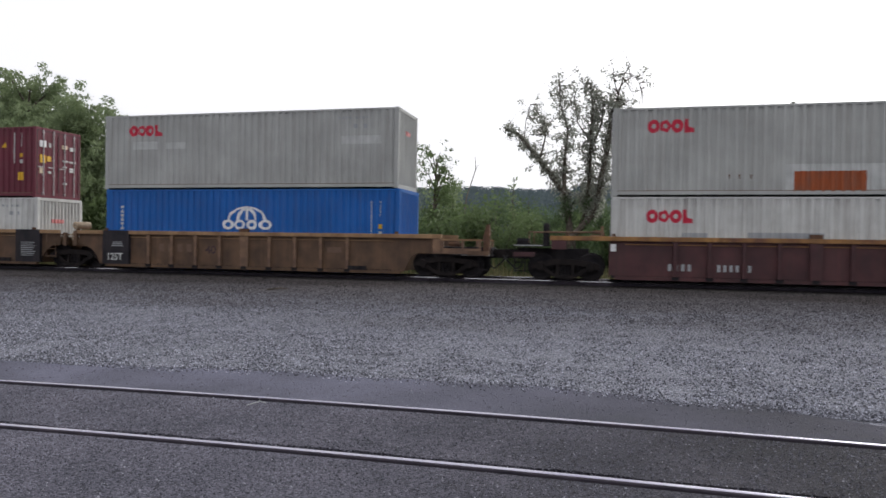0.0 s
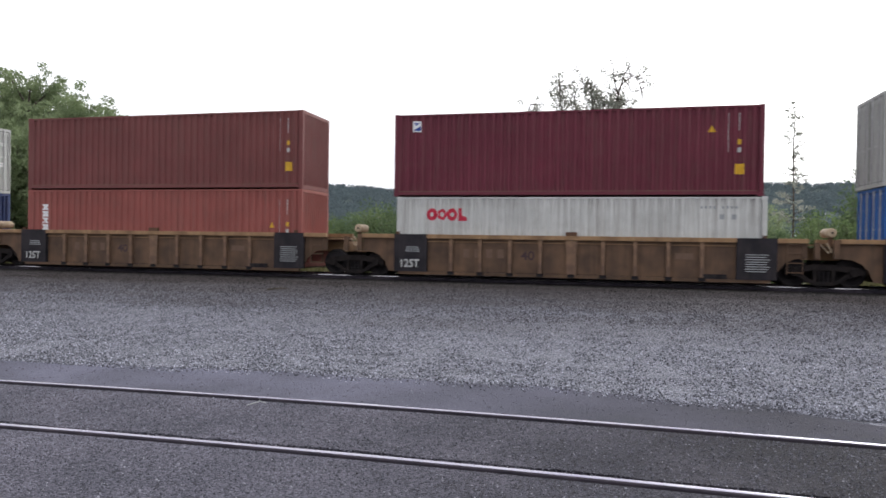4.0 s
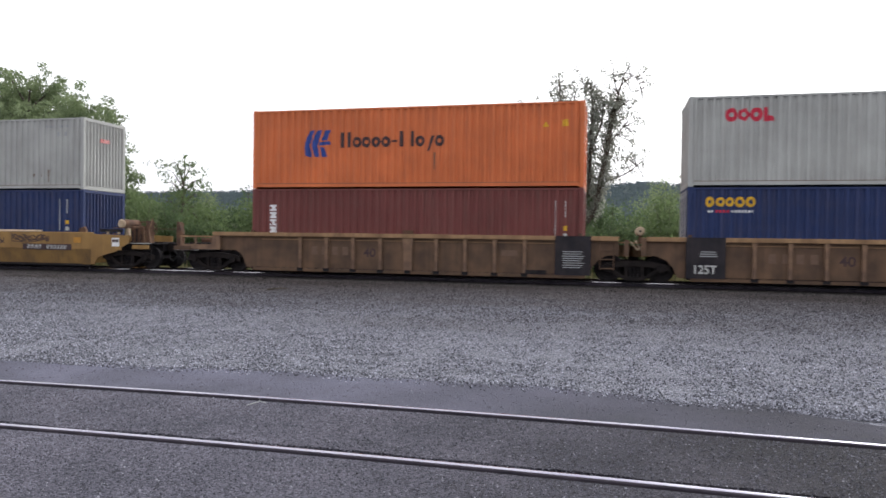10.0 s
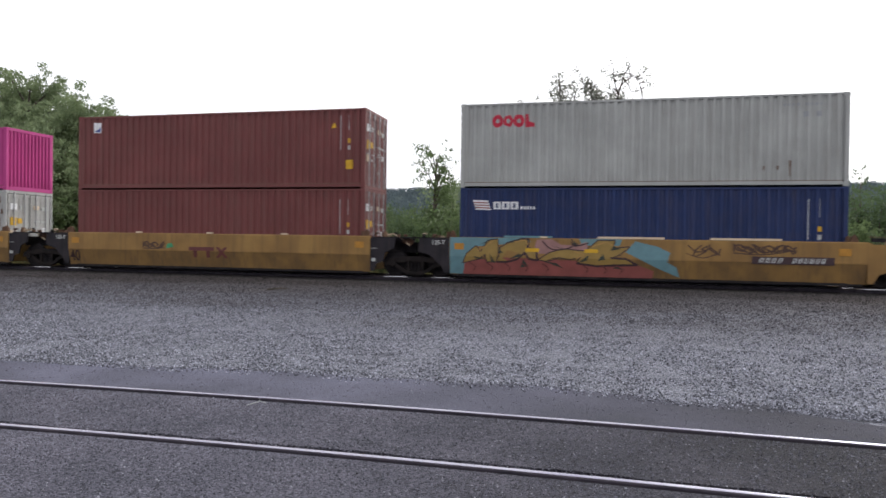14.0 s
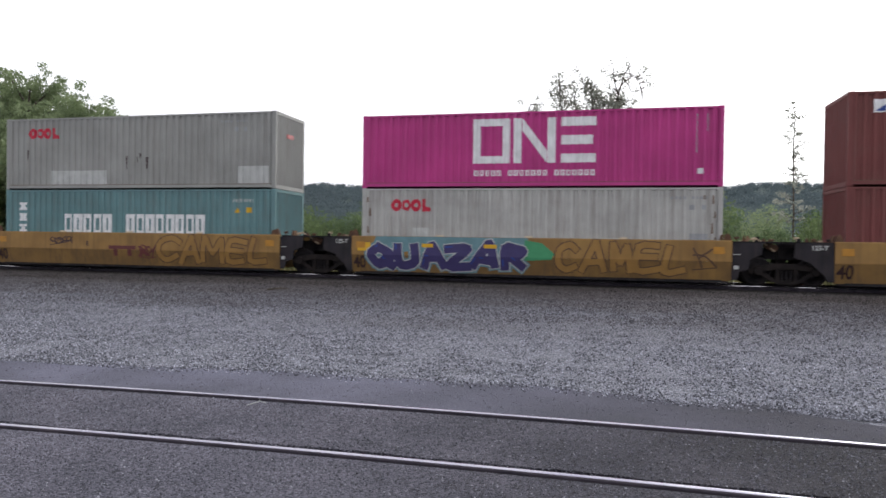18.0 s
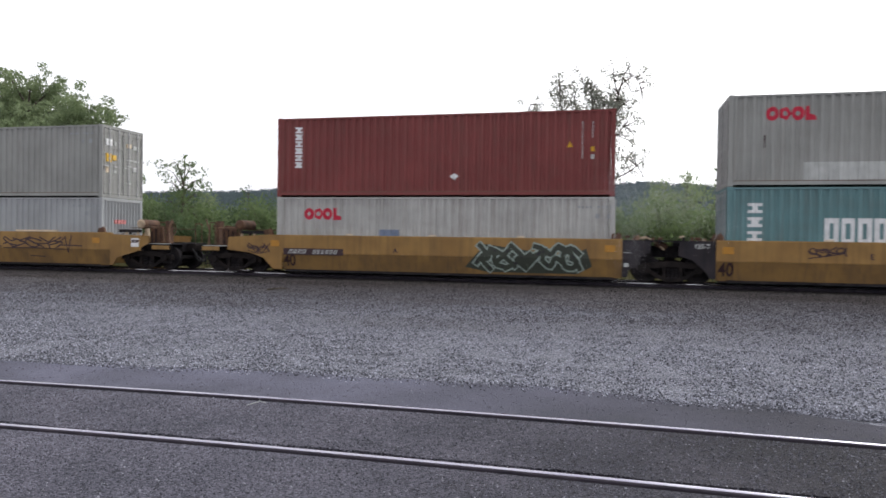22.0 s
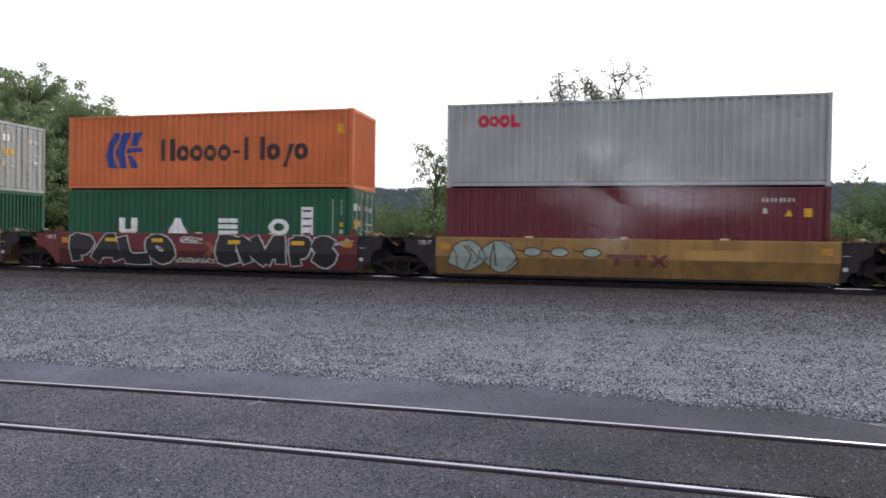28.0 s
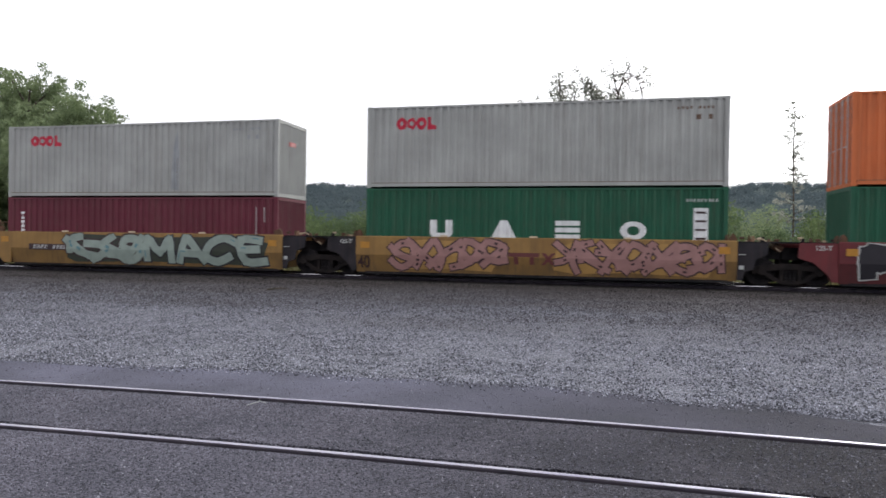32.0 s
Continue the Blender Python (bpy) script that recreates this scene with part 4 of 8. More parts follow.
def breaks(x0, x1):
    out = [x0]
    k = 0
    while FIRST + PITCH * k < LONG - FIRST:
        for p in (0.0, 0.34, 0.50, 0.84):
            x = FIRST + PITCH * (k + p)
            if x0 + 0.002 < x < x1 - 0.002:
                out.append(x)
        k += 1
    return out + [x1]


def wave_wall(bm, far, z0, z1):
    xs = breaks(FIRST, LONG - FIRST)
    rows = []
    for x in xs:
        y = WIDE - 0.004 - dent(x) if far else 0.004 + dent(x)
        rows.append((bm.verts.new((x, y, z0)), bm.verts.new((x, y, z1))))
    for a, b in zip(rows, rows[1:]):
        bm.faces.new((a[0], b[0], b[1], a[1]))


def end_wall(bm, z0, z1):
    """Deeper waves across the blind end, facing -x."""
    rows = []
    step = (WIDE - 0.22) / 48
    for k in range(49):
        x = 0.008 + (0.0, 0.0, 0.072, 0.072)[k % 4] if 0 < k < 48 else 0.008
        rows.append((bm.verts.new((x, 0.11 + step * k, z0)), bm.verts.new((x, 0.11 + step * k, z1))))
    for a, b in zip(rows, rows[1:]):
        bm.faces.new((a[0], b[0], b[1], a[1]))


def door_leaf(bm, h):
    """One pressed-steel door leaf, a single stamped sheet: x out of the box, y across, z up."""
    ys = [0.0, 0.05, 0.56, 0.60, 1.075, 1.125]
    zs = [0.0, 0.08]
    for i in range(4):
        a = 0.08 + (h - 0.16) * (i + 1) / 4
        zs += [a - 0.09, a]
    zs.append(h)
    level = {}
    for i in range(len(ys) - 1):
        for j in range(len(zs) - 1):
            rim = i in (0, 4) or j in (0, len(zs) - 2)
            level[i, j] = 0.05 if rim else 0.044 if j % 2 == 0 else 0.040 if i == 2 else 0.024
    for (i, j), x in level.items():
        bm.faces.new([bm.verts.new(p) for p in ((x, ys[i], zs[j]), (x, ys[i + 1], zs[j]), (x, ys[i + 1], zs[j + 1]), (x, ys[i], zs[j + 1]))])
        for di, dj in ((1, 0), (0, 1)):
            o = level.get((i + di, j + dj), 0.0)
            if abs(o - x) > 1e-6:
                if di:
                    q = ((x, ys[i + 1], zs[j]), (o, ys[i + 1], zs[j]), (o, ys[i + 1], zs[j + 1]), (x, ys[i + 1], zs[j + 1]))
                else:
                    q = ((x, ys[i], zs[j + 1]), (x, ys[i + 1], zs[j + 1]), (o, ys[i + 1], zs[j + 1]), (o, ys[i], zs[j + 1]))
                bm.faces.new([bm.verts.new(p) for p in q])
    for q in (((0, 0, 0), (0.05, 0, 0), (0.05, 0, h), (0, 0, h)), ((0, 0, 0), (0, 1.125, 0), (0.05, 1.125, 0), (0.05, 0, 0))):
        bm.faces.new([bm.verts.new(p) for p in q])
    bmesh.ops.remove_doubles(bm, verts=bm.verts[:], dist=0.0005)


def lock_rod(bm, h):
    tube(bm, (0.075, 0, -0.05), (0.075, 0, h + 0.05), 0.022, n=6)
    for k in (0.02, 0.3, 0.55, 0.8, 0.97):
        box(bm, 0.045, 0.095, -0.035, 0.035, h * k - 0.02, h * k + 0.02)
    box(bm, 0.075, 0.10, -0.30, 0.0, h * 0.42, h * 0.42 + 0.03)


def casting(bm):
    box(bm, 0, 0.178, 0, 0.162, 0, 0.118)
    bmesh.ops.bevel(bm, geom=bm.edges[:], offset=0.008, segments=1, affect="EDGES")


def container(label, high, paint, doors_right, at):
    """A forty-foot steel box. doors_right: the doors face the train's head."""
    root = thing("shipping_container", label, "container", "containers on the train", at)
    h = 2.896 if high else 2.591
    for far in (False, True):
        shared("side_wall", (far, high), lambda bm: wave_wall(bm, far, 0.155, h - 0.07), paint, root)
        y0, y1 = (0.0, 0.06) if not far else (WIDE - 0.06, WIDE)
        shared("bottom_rail", (far, high), lambda bm: box(bm, 0.178, LONG - 0.178, y0 - 0.004 * (not far), y1 + 0.004 * far, 0.05, 0.165), paint, root)
        # thin dark line laid along the top of the bottom rail
        shared("rail_strip", (far, high), lambda bm: box(bm, 0.178, LONG - 0.178, y0 - 0.006 * (not far), y1 + 0.006 * far, 0.167, 0.186), MARK["rust"], root, "thin dark strip over the bottom rail")
        shared("top_rail", (far, high), lambda bm: box(bm, 0.178, LONG - 0.178, y0 - 0.003 * (not far), y1 + 0.003 * far, h - 0.08, h - 0.016), paint, root)
    for x in (0.0, LONG - 0.15):
        for y in (0.0, WIDE - 0.13):
            shared("corner_post", high, lambda bm: box(bm, 0.003, 0.147, 0.003, 0.127, 0.118, h - 0.118), paint, root, at=(x, y, 0))
    for x in (-0.003, LONG - 0.175):
        for y in (-0.003, WIDE - 0.159):
            for z in (0.0, h - 0.118):
                shared("corner_casting", 0, casting, paint, root, at=(x, y, z))

    def roof(bm):
        n = 44
        rows = []
        for k in range(n * 2 + 1):
            x = 0.1 + (LONG - 0.2) * k / (2 * n)
            z = h - 0.03 + 0.018 * (k % 2)
            rows.append((bm.verts.new((x, 0.05, z)), bm.verts.new((x, WIDE - 0.05, z))))
        for a, b in zip(rows, rows[1:]):
            bm.faces.new((a[0], b[0], b[1], a[1]))

    shared("roof", high, roof, paint, root)
    shared("floor", 0, lambda bm: box(bm, 0.16, LONG - 0.16, 0.06, WIDE - 0.06, 0.06, 0.15), paint, root)
    front_x = 0.0 if doors_right else LONG

    def flip(ob, x, turned):
        ob.location = (x, WIDE if turned else 0, 0)
        ob.rotation_euler = (0, 0, math.pi if turned else 0)
        return ob

    flip(shared("end_wall", high, lambda bm: end_wall(bm, 0.12, h - 0.10), paint, root), front_x, not doors_right)
    for nm, z0, z1 in (("end_sill", 0.0, 0.15), ("end_header", h - 0.12, h)):
        for x in (0.0, LONG - 0.10):
            shared(nm, high, lambda bm: box(bm, 0.002, 0.098, 0.162, WIDE - 0.162, z0 + 0.002, z1 - 0.002), paint, root, at=(x, 0, 0))
    dx = LONG - 0.06 if doors_right else 0.06

    def gasket(bm):
        for y in (0.068, 1.208, 2.348):
            box(bm, 0.044, 0.058, y - 0.008, y + 0.030, 0.13, h - 0.11)
        for z in (0.13, h - 0.142):
            box(bm, 0.044, 0.0575, 0.098, 2.340, z, z + 0.032)

    g = shared("door_gasket", high, gasket, RUBBER, root, "black rubber door seal")
    g.location = (dx, 0 if doors_right else WIDE, 0)
    g.rotation_euler = (0, 0, 0 if doors_right else math.pi)
    for k in (0, 1):
        turned = not doors_right
        leaf = shared("door", high, lambda bm: door_leaf(bm, h - 0.28), paint, root)
        y = 0.09 + k * 1.135
        leaf.location = (dx, WIDE - y if turned else y, 0.15)
        leaf.rotation_euler = (0, 0, math.pi if turned else 0)
        for q in (0.30, 0.84):
            shared("lock_rod", high, lambda bm: lock_rod(bm, h - 0.28), GALV, leaf, "galvanised lock rod", at=(0, q, 0))
    return root, h


# marks painted on a side: flat shapes that follow the waves
def lay(name, shapes, material, root, label="", plain=False, y=-0.006):
    """Shapes are outlines of (x, z); each is cut along the waves and laid on the wall."""
    bm = bmesh.new()
    for pts in shapes:
        try:
            bm.faces.new([bm.verts.new((x, 0, z)) for x, z in pts])
        except ValueError:
            continue
    if not plain:
        xs = [v.co.x for v in bm.verts]
        for x in breaks(max(FIRST, min(xs)), min(LONG - FIRST, max(xs)))[1:-1]:
            bmesh.ops.bisect_plane(bm, geom=bm.verts[:] + bm.edges[:] + bm.faces[:], plane_co=(x, 0, 0), plane_no=(1, 0, 0), dist=0.0005)
    bmesh.ops.remove_doubles(bm, verts=bm.verts[:], dist=0.0004)
    for v in bm.verts:
        v.co.y = y + (0 if plain else 0.004 + dent(v.co.x))
    ob = part(name, bm, material, root, label)
    return tagged(ob, kind="stuff") if name in ("lettering", "stencil", "stain", "mark", "patch", "decal") and len(shapes) > 1 else ob


def rect(x0, z0, x1, z1):
    return [(x0, z0), (x1, z0), (x1, z1), (x0, z1)]


def ring(cx, cz, rx, rz, hole=0.5, n=14, a0=0.0, a1=1.0):
    """A band round an ellipse, in quads."""
    out = []
    m = max(3, int(n * (a1 - a0)))
    for i in range(m):
        p, q = 2 * math.pi * (a0 + (a1 - a0) * i / m), 2 * math.pi * (a0 + (a1 - a0) * (i + 1) / m)
        out.append([(cx + rx * math.cos(p), cz + rz * math.sin(p)), (cx + rx * math.cos(q), cz + rz * math.sin(q)),
                    (cx + hole * rx * math.cos(q), cz + hole * rz * math.sin(q)), (cx + hole * rx * math.cos(p), cz + hole * rz * math.sin(p))])
    return out


def bars(x0, x1, z0, z1, n, fill=0.6, tall=None):
    """A row of n upright bars, standing for a line of lettering."""
    w = (x1 - x0) / n
    out = []
    for i in range(n):
        k = tall[i % len(tall)] if tall else (0.0, 1.0)
        out.append(rect(x0 + w * (i + 0.5 - fill / 2), z0 + (z1 - z0) * k[0], x0 + w * (i + 0.5 + fill / 2), z0 + (z1 - z0) * k[1]))
    return out


def blocks(x0, x1, z0, z1, n, fill=0.8, gaps=()):
    """A row of plain upright frames, standing for a line of bold lettering."""
    w = (x1 - x0) / n
    out = []
    for i in range(n):
        if i in gaps:
            continue
        a, b = x0 + w * (i + 0.5 - fill / 2), x0 + w * (i + 0.5 + fill / 2)
        k, h = (b - a) * 0.34, (z1 - z0) * 0.2
        out += [rect(a, z0, a + k, z1), rect(b - k, z0, b, z1), rect(a + k, z0, b - k, z0 + h), rect(a + k, z1 - h, b - k, z1)]
    return out


def red_rings(root, h, material="red", x=1.10, drop=0.40, wide=1.46, tall=0.44):
    """The red four-part shipping mark: three bold rings and a foot."""
    z0, z1 = h - drop - tall, h - drop
    w = wide / 4
    cz = (z0 + z1) / 2
    for i, (hole, n) in enumerate(((0.36, 14), (0.42, 5), (0.36, 14))):
        lay("mark_ring", ring(x + w * (i + 0.5), cz, w * 0.53, tall / 2, hole, n), MARK[material], root, "red painted ring")
    lay("mark_foot", [[(x + w * 3.1, z0), (x + w * 3.95, z0), (x + w * 3.95, z0 + tall * 0.30), (x + w * 3.44, z0 + tall * 0.42), (x + w * 3.4, z1), (x + w * 3.1, z1)]], MARK[material], root, "red painted foot")


def column(root, x, z0, z1, n, w, material, label="", squat=0.84):
    """A column of plain barred shapes, standing for lettering that runs downwards."""
    step = (z1 - z0) / n
    shapes = []
    for i in range(n):
        b, t = z1 - step * (i + squat), z1 - step * i
        k = (t - b) * 0.30
        inset = (0.30, 0.22, 0.34, 0.16)[i % 4] * w
        shapes.append([(x, t), (x, t - k), (x + inset, t - k), (x + inset, b + k), (x, b + k), (x, b), (x + w, b), (x + w, b + k), (x + w - inset, b + k), (x + w - inset, t - k), (x + w, t - k), (x + w, t)])
    tagged(lay("lettering", shapes, MARK[material], root, label), kind="stuff")


def end_marks(root, patches):
    """Labels on the end that faces the train's head: (y0, z0, y1, z1, colour)."""
    for y0, z0, y1, z1, colour in patches:
        bm = bmesh.new()
        if colour == "red":
            w = (y1 - y0) / 4
            for k in range(4):
                box(bm, LONG - 0.05, LONG - 0.003, y0 + w * k, y0 + w * (k + 0.7), z0, z1)
            tagged(part("end_label", bm, MARK["faded_red"], root, "row of small red painted marks"), kind="stuff")
            continue
        box(bm, LONG - 0.05, LONG - 0.003, y0, y1, z0, z1)
        part("end_label", bm, MARK[colour], root, "small painted label")


DOOR_LABELS = [(0.22, 2.10, 0.55, 2.36, "white"), (0.24, 1.44, 0.52, 1.78, "yellow"), (0.60, 1.52, 0.80, 1.74, "yellow"), (0.22, 1.00, 0.42, 1.24, "tan"), (0.66, 1.02, 0.80, 1.12, "pale"), (0.70, 2.12, 0.80, 2.30, "pale"),
               (1.42, 2.14, 1.70, 2.30, "tan"), (1.84, 2.10, 2.14, 2.26, "pale"), (1.45, 1.60, 1.78, 1.66, "pale"), (1.84, 1.58, 2.18, 1.65, "pale"), (1.45, 1.34, 1.70, 1.40, "pale"), (1.84, 1.18, 2.10, 1.36, "white"), (1.46, 0.62, 1.68, 0.70, "pale")]


def codes(root, h, x=11.05, z=None, material="white", yellow=True, square=False):
    """Two upright code lines and warning decals near the right-hand post."""
    top = h - 0.25 if z is None else z
    lay("lettering", [rect(x, top - 0.115 * (i + 0.8), x + 0.032, top - 0.115 * i) for i in range(11)], MARK["pale" if material == "white" else material], root, "small upright code line")
    lay("lettering", [rect(x + 0.33, top - 0.115 * (i + 0.8), x + 0.362, top - 0.115 * i) for i in range(5)], MARK["pale" if material == "white" else material], root, "small upright code line")
    if yellow:
        lay("decal", [rect(x + 0.29, top - 1.0, x + 0.41, top - 0.84)], MARK["yellow"], root, "yellow warning decal")
        lay("decal", [rect(x + 0.29, top - 1.25, x + 0.41, top - 1.10)], MARK["pale"], root, "white decal")
    if square:
        lay("decal", [rect(x + 0.22, top - 1.95, x + 0.50, top - 1.62)], MARK["yellow"], root, "square yellow decal")


def flat_codes(root, h, material="dull", x=9.9):
    """Small code blocks in the upper right corner."""
    lay("lettering", [rect(x + 0.13 * i, h - 0.39, x + 0.13 * i + 0.07, h - 0.30) for i in range(9) if i != 4] + [rect(x + 0.58, h - 0.73, x + 0.72, h - 0.57), rect(x + 0.95, h - 0.73, x + 1.08, h - 0.57)], MARK[material], root, "small faded code lettering")


def streaks(root, spots, material="rust"):
    lay("stain", [[(x, z), (x + 0.03, z), (x + 0.05, z + dz), (x - 0.02, z + dz)] for x, z, dz in spots], MARK[material], root, "dark run-down scrape")
# ---- well cars ----
FLOOR = 0.34
OUT = -0.16        # outer face of the near car side
HIND = WIDE + 0.16  # outer face of the far car side
WHEELS = []


def wheelset(bm):
    """Two wheels on an axle, centred on the origin, axle along y."""
    for s in (-1, 1):
        y = s * 0.7525
        prof = [(y + s * 0.09, 0.10), (y + s * 0.085, 0.20), (y + s * 0.05, 0.26), (y + s * 0.045, 0.385), (y + s * 0.075, 0.40), (y + s * 0.07, 0.452), (y - s * 0.03, 0.457), (y - s * 0.045, 0.482), (y - s * 0.06, 0.478), (y - s * 0.06, 0.39), (y - s * 0.03, 0.37), (y - s * 0.035, 0.24), (y - s * 0.07, 0.18), (y - s * 0.075, 0.10)]
        lathe_y(bm, prof, 0, 0, 28)
        for k in range(3):
            a = 2.094 * k
            tube(bm, (0.14 * math.cos(a), y + s * 0.085, 0.14 * math.sin(a)), (0.14 * math.cos(a), y + s * 0.135, 0.14 * math.sin(a)), 0.025, n=6)
    tube(bm, (0, -1.05, 0), (0, 1.05, 0), 0.085, n=10)


def side_frame(bm):
    """Cast side frame with two openings and a spring nest hole, in x and z, thick in y."""
    prism_y(bm, [(-1.12, 0.46), (-1.12, 0.64), (-0.95, 0.71), (-0.28, 0.80), (0.28, 0.80), (0.95, 0.71), (1.12, 0.64), (1.12, 0.46), (0.95, 0.50), (0.70, 0.56), (0.28, 0.62), (-0.28, 0.62), (-0.70, 0.56), (-0.95, 0.50)], -0.09, 0.09)
    prism_y(bm, [(-0.24, 0.14), (0.24, 0.14), (0.50, 0.26), (0.86, 0.50), (0.72, 0.56), (0.38, 0.33), (0.22, 0.26), (-0.22, 0.26), (-0.38, 0.33), (-0.72, 0.56), (-0.86, 0.50), (-0.50, 0.26)], -0.085, 0.085)
    for s in (-1, 1):
        prism_y(bm, [(s * 0.26 - 0.05, 0.25), (s * 0.26 + 0.05, 0.25), (s * 0.26 + 0.05, 0.63), (s * 0.26 - 0.05, 0.63)], -0.08, 0.08)
        tube(bm, (s * 0.83, -0.15, 0.56), (s * 0.83, -0.05, 0.56), 0.13, 0.14, 14)


def spring_nest(bm):
    for x in (-0.13, 0.0, 0.13):
        for k in range(6):
            tube(bm, (x, 0, 0.26 + 0.055 * k), (x, 0, 0.295 + 0.055 * k), 0.055, n=8)


def truck(parent, x, wheel_list):
    """A two-axle truck under a car; its wheels turn."""
    # a wide box between the wheels is added to stop light leaking through
    tr = shared("truck", 0, lambda bm: (box(bm, -0.22, 0.22, 0.22, 2.22, 0.48, 0.76), box(bm, -0.16, 0.16, 0.9, 1.54, 0.76, 0.92), box(bm, -0.70, 0.70, 0.62, 1.82, 0.30, 0.62), box(bm, -0.52, 0.52, 0.30, 2.14, 0.22, 0.34)), GREASE, parent, "greasy dark cast steel truck with an added light-blocking box", at=(x, 0, 0.02))
    for y, turn in ((0.17, 0), (2.27, math.pi)):
        f = shared("side_frame", 0, side_frame, GREASE, tr, at=(0, y, 0))
        f.rotation_euler = (0, 0, turn)
        tagged(shared("spring_nest", 0, spring_nest, SOOT, tr, at=(0, y, 0)), kind="stuff")
    for ax in (-0.83, 0.83):
        wset = shared("wheelset", 0, wheelset, SOOT, tr, "steel wheels on an axle, worn bright on the tread", at=(ax, 1.219, 0.54))
        wheel_list.append((wset, ax))
    return tr


def grab(bm, pts, r=0.018):
    for p, q in zip(pts, pts[1:]):
        tube(bm, p, q, r, n=5)


def hand_wheel(bm, c, r):
    """A spoked hand brake wheel facing the car's end."""
    n = 16
    for i in range(n):
        a, b = 2 * math.pi * i / n, 2 * math.pi * (i + 1) / n
        tube(bm, (c[0], c[1] + r * math.cos(a), c[2] + r * math.sin(a)), (c[0], c[1] + r * math.cos(b), c[2] + r * math.sin(b)), 0.022, n=5)
    for i in range(5):
        a = 2 * math.pi * i / 5
        tube(bm, c, (c[0], c[1] + r * math.cos(a), c[2] + r * math.sin(a)), 0.014, n=4)


def bulkheads(root, material):
    """Plates across the ends of the well."""
    for x in (-0.075, 12.215):
        shared("bulkhead", 0, lambda bm: box(bm, 0, 0.04, OUT + 0.16, HIND - 0.16, 0.28, 1.30), material, root, at=(x, 0, 0))


def well_floor(root, material):
    """Cross bearers and side ledges on which the lower container stands."""
    bulkheads(root, material)
    for x in (0.05, 3.0, 6.0, 9.0, 11.8):
        shared("floor_bearer", 0, lambda bm: box(bm, 0, 0.35, 0.02, WIDE - 0.02, FLOOR - 0.07, FLOOR - 0.002), SOOT, root, at=(x, 0, 0))
    for y in (-0.035, WIDE - 0.085):
        shared("floor_ledge", y > 0, lambda bm: box(bm, 0.0, LONG, 0.0, 0.12, FLOOR - 0.10, FLOOR - 0.004), SOOT, root, at=(0, y, 0))


def joint(root, x0, x1, material, top=1.45, label=""):
    """The deck over an articulated truck: sill box, plates and gear."""
    bm = bmesh.new()
    box(bm, x0, x1, 0.75, 1.69, 0.94, 1.32)
    part("end_sill", bm, material, root)
    bm = bmesh.new()
    box(bm, min(x0, x1), max(x0, x1), 0.1, WIDE - 0.1, top - 0.06, top - 0.012)
    part("end_deck", bm, material, root)


def fittings(root, x0, x1):
    """Valves, brackets and hose ends along an end deck."""
    rnd = random.Random(int(x0 * 100))
    for k in range(7):
        u = x0 + (x1 - x0) * (k + rnd.random()) / 7
        y, h = rnd.uniform(0.0, 0.3), rnd.uniform(0.06, 0.20)
        bm = bmesh.new()
        if k % 3 == 0:
            tube(bm, (u - 0.07, y, 1.52 + h * 0.5), (u + 0.07, y + 0.04, 1.52 + h * 0.6), 0.04, n=8)
            tube(bm, (u, y, 1.50), (u, y, 1.52 + h * 0.5), 0.02, n=5)
        else:
            prism_y(bm, [(u - 0.06, 1.505), (u + 0.06, 1.505), (u + rnd.uniform(0.0, 0.06), 1.505 + h), (u - rnd.uniform(0.01, 0.05), 1.505 + h)], y, y + 0.07)
        part("deck_fitting", bm, (RUST_STEEL, CREAM, RUST_STEEL, TAN_POST, SOOT)[(k * 3 + int(abs(x0))) % 5], root)


def coupler(root, x, s):
    """Draft gear, shank and knuckle at a car's outer end; s is +1 toward the head of the train."""
    bm = bmesh.new()
    box(bm, min(x, x + s * 0.45), max(x, x + s * 0.45), 1.06, 1.38, 0.80, 1.12)
    part("draft_box", bm, GREASE, root)
    bm = bmesh.new()
    box(bm, min(x + s * 0.45, x + s * 0.80), max(x + s * 0.45, x + s * 0.80), 1.13, 1.31, 0.86, 1.06)
    prism_y(bm, [(x + s * 0.78, 0.82), (x + s * 1.02, 0.84), (x + s * 1.10, 0.93), (x + s * 1.02, 1.06), (x + s * 0.78, 1.10)][::s], 1.06, 1.40)
    part("knuckle", bm, GREASE, root, "greasy steel coupler knuckle")
    bm = bmesh.new()
    pts = [(x + s * 0.35, 0.95, 0.92), (x + s * 0.62, 0.92, 0.62), (x + s * 0.85, 0.95, 0.42), (x + s * 1.02, 1.0, 0.55), (x + s * 1.06, 1.05, 0.78)]
    grab(bm, pts, 0.028)
    part("air_hose", bm, RUBBER, root, "hanging black air hose")


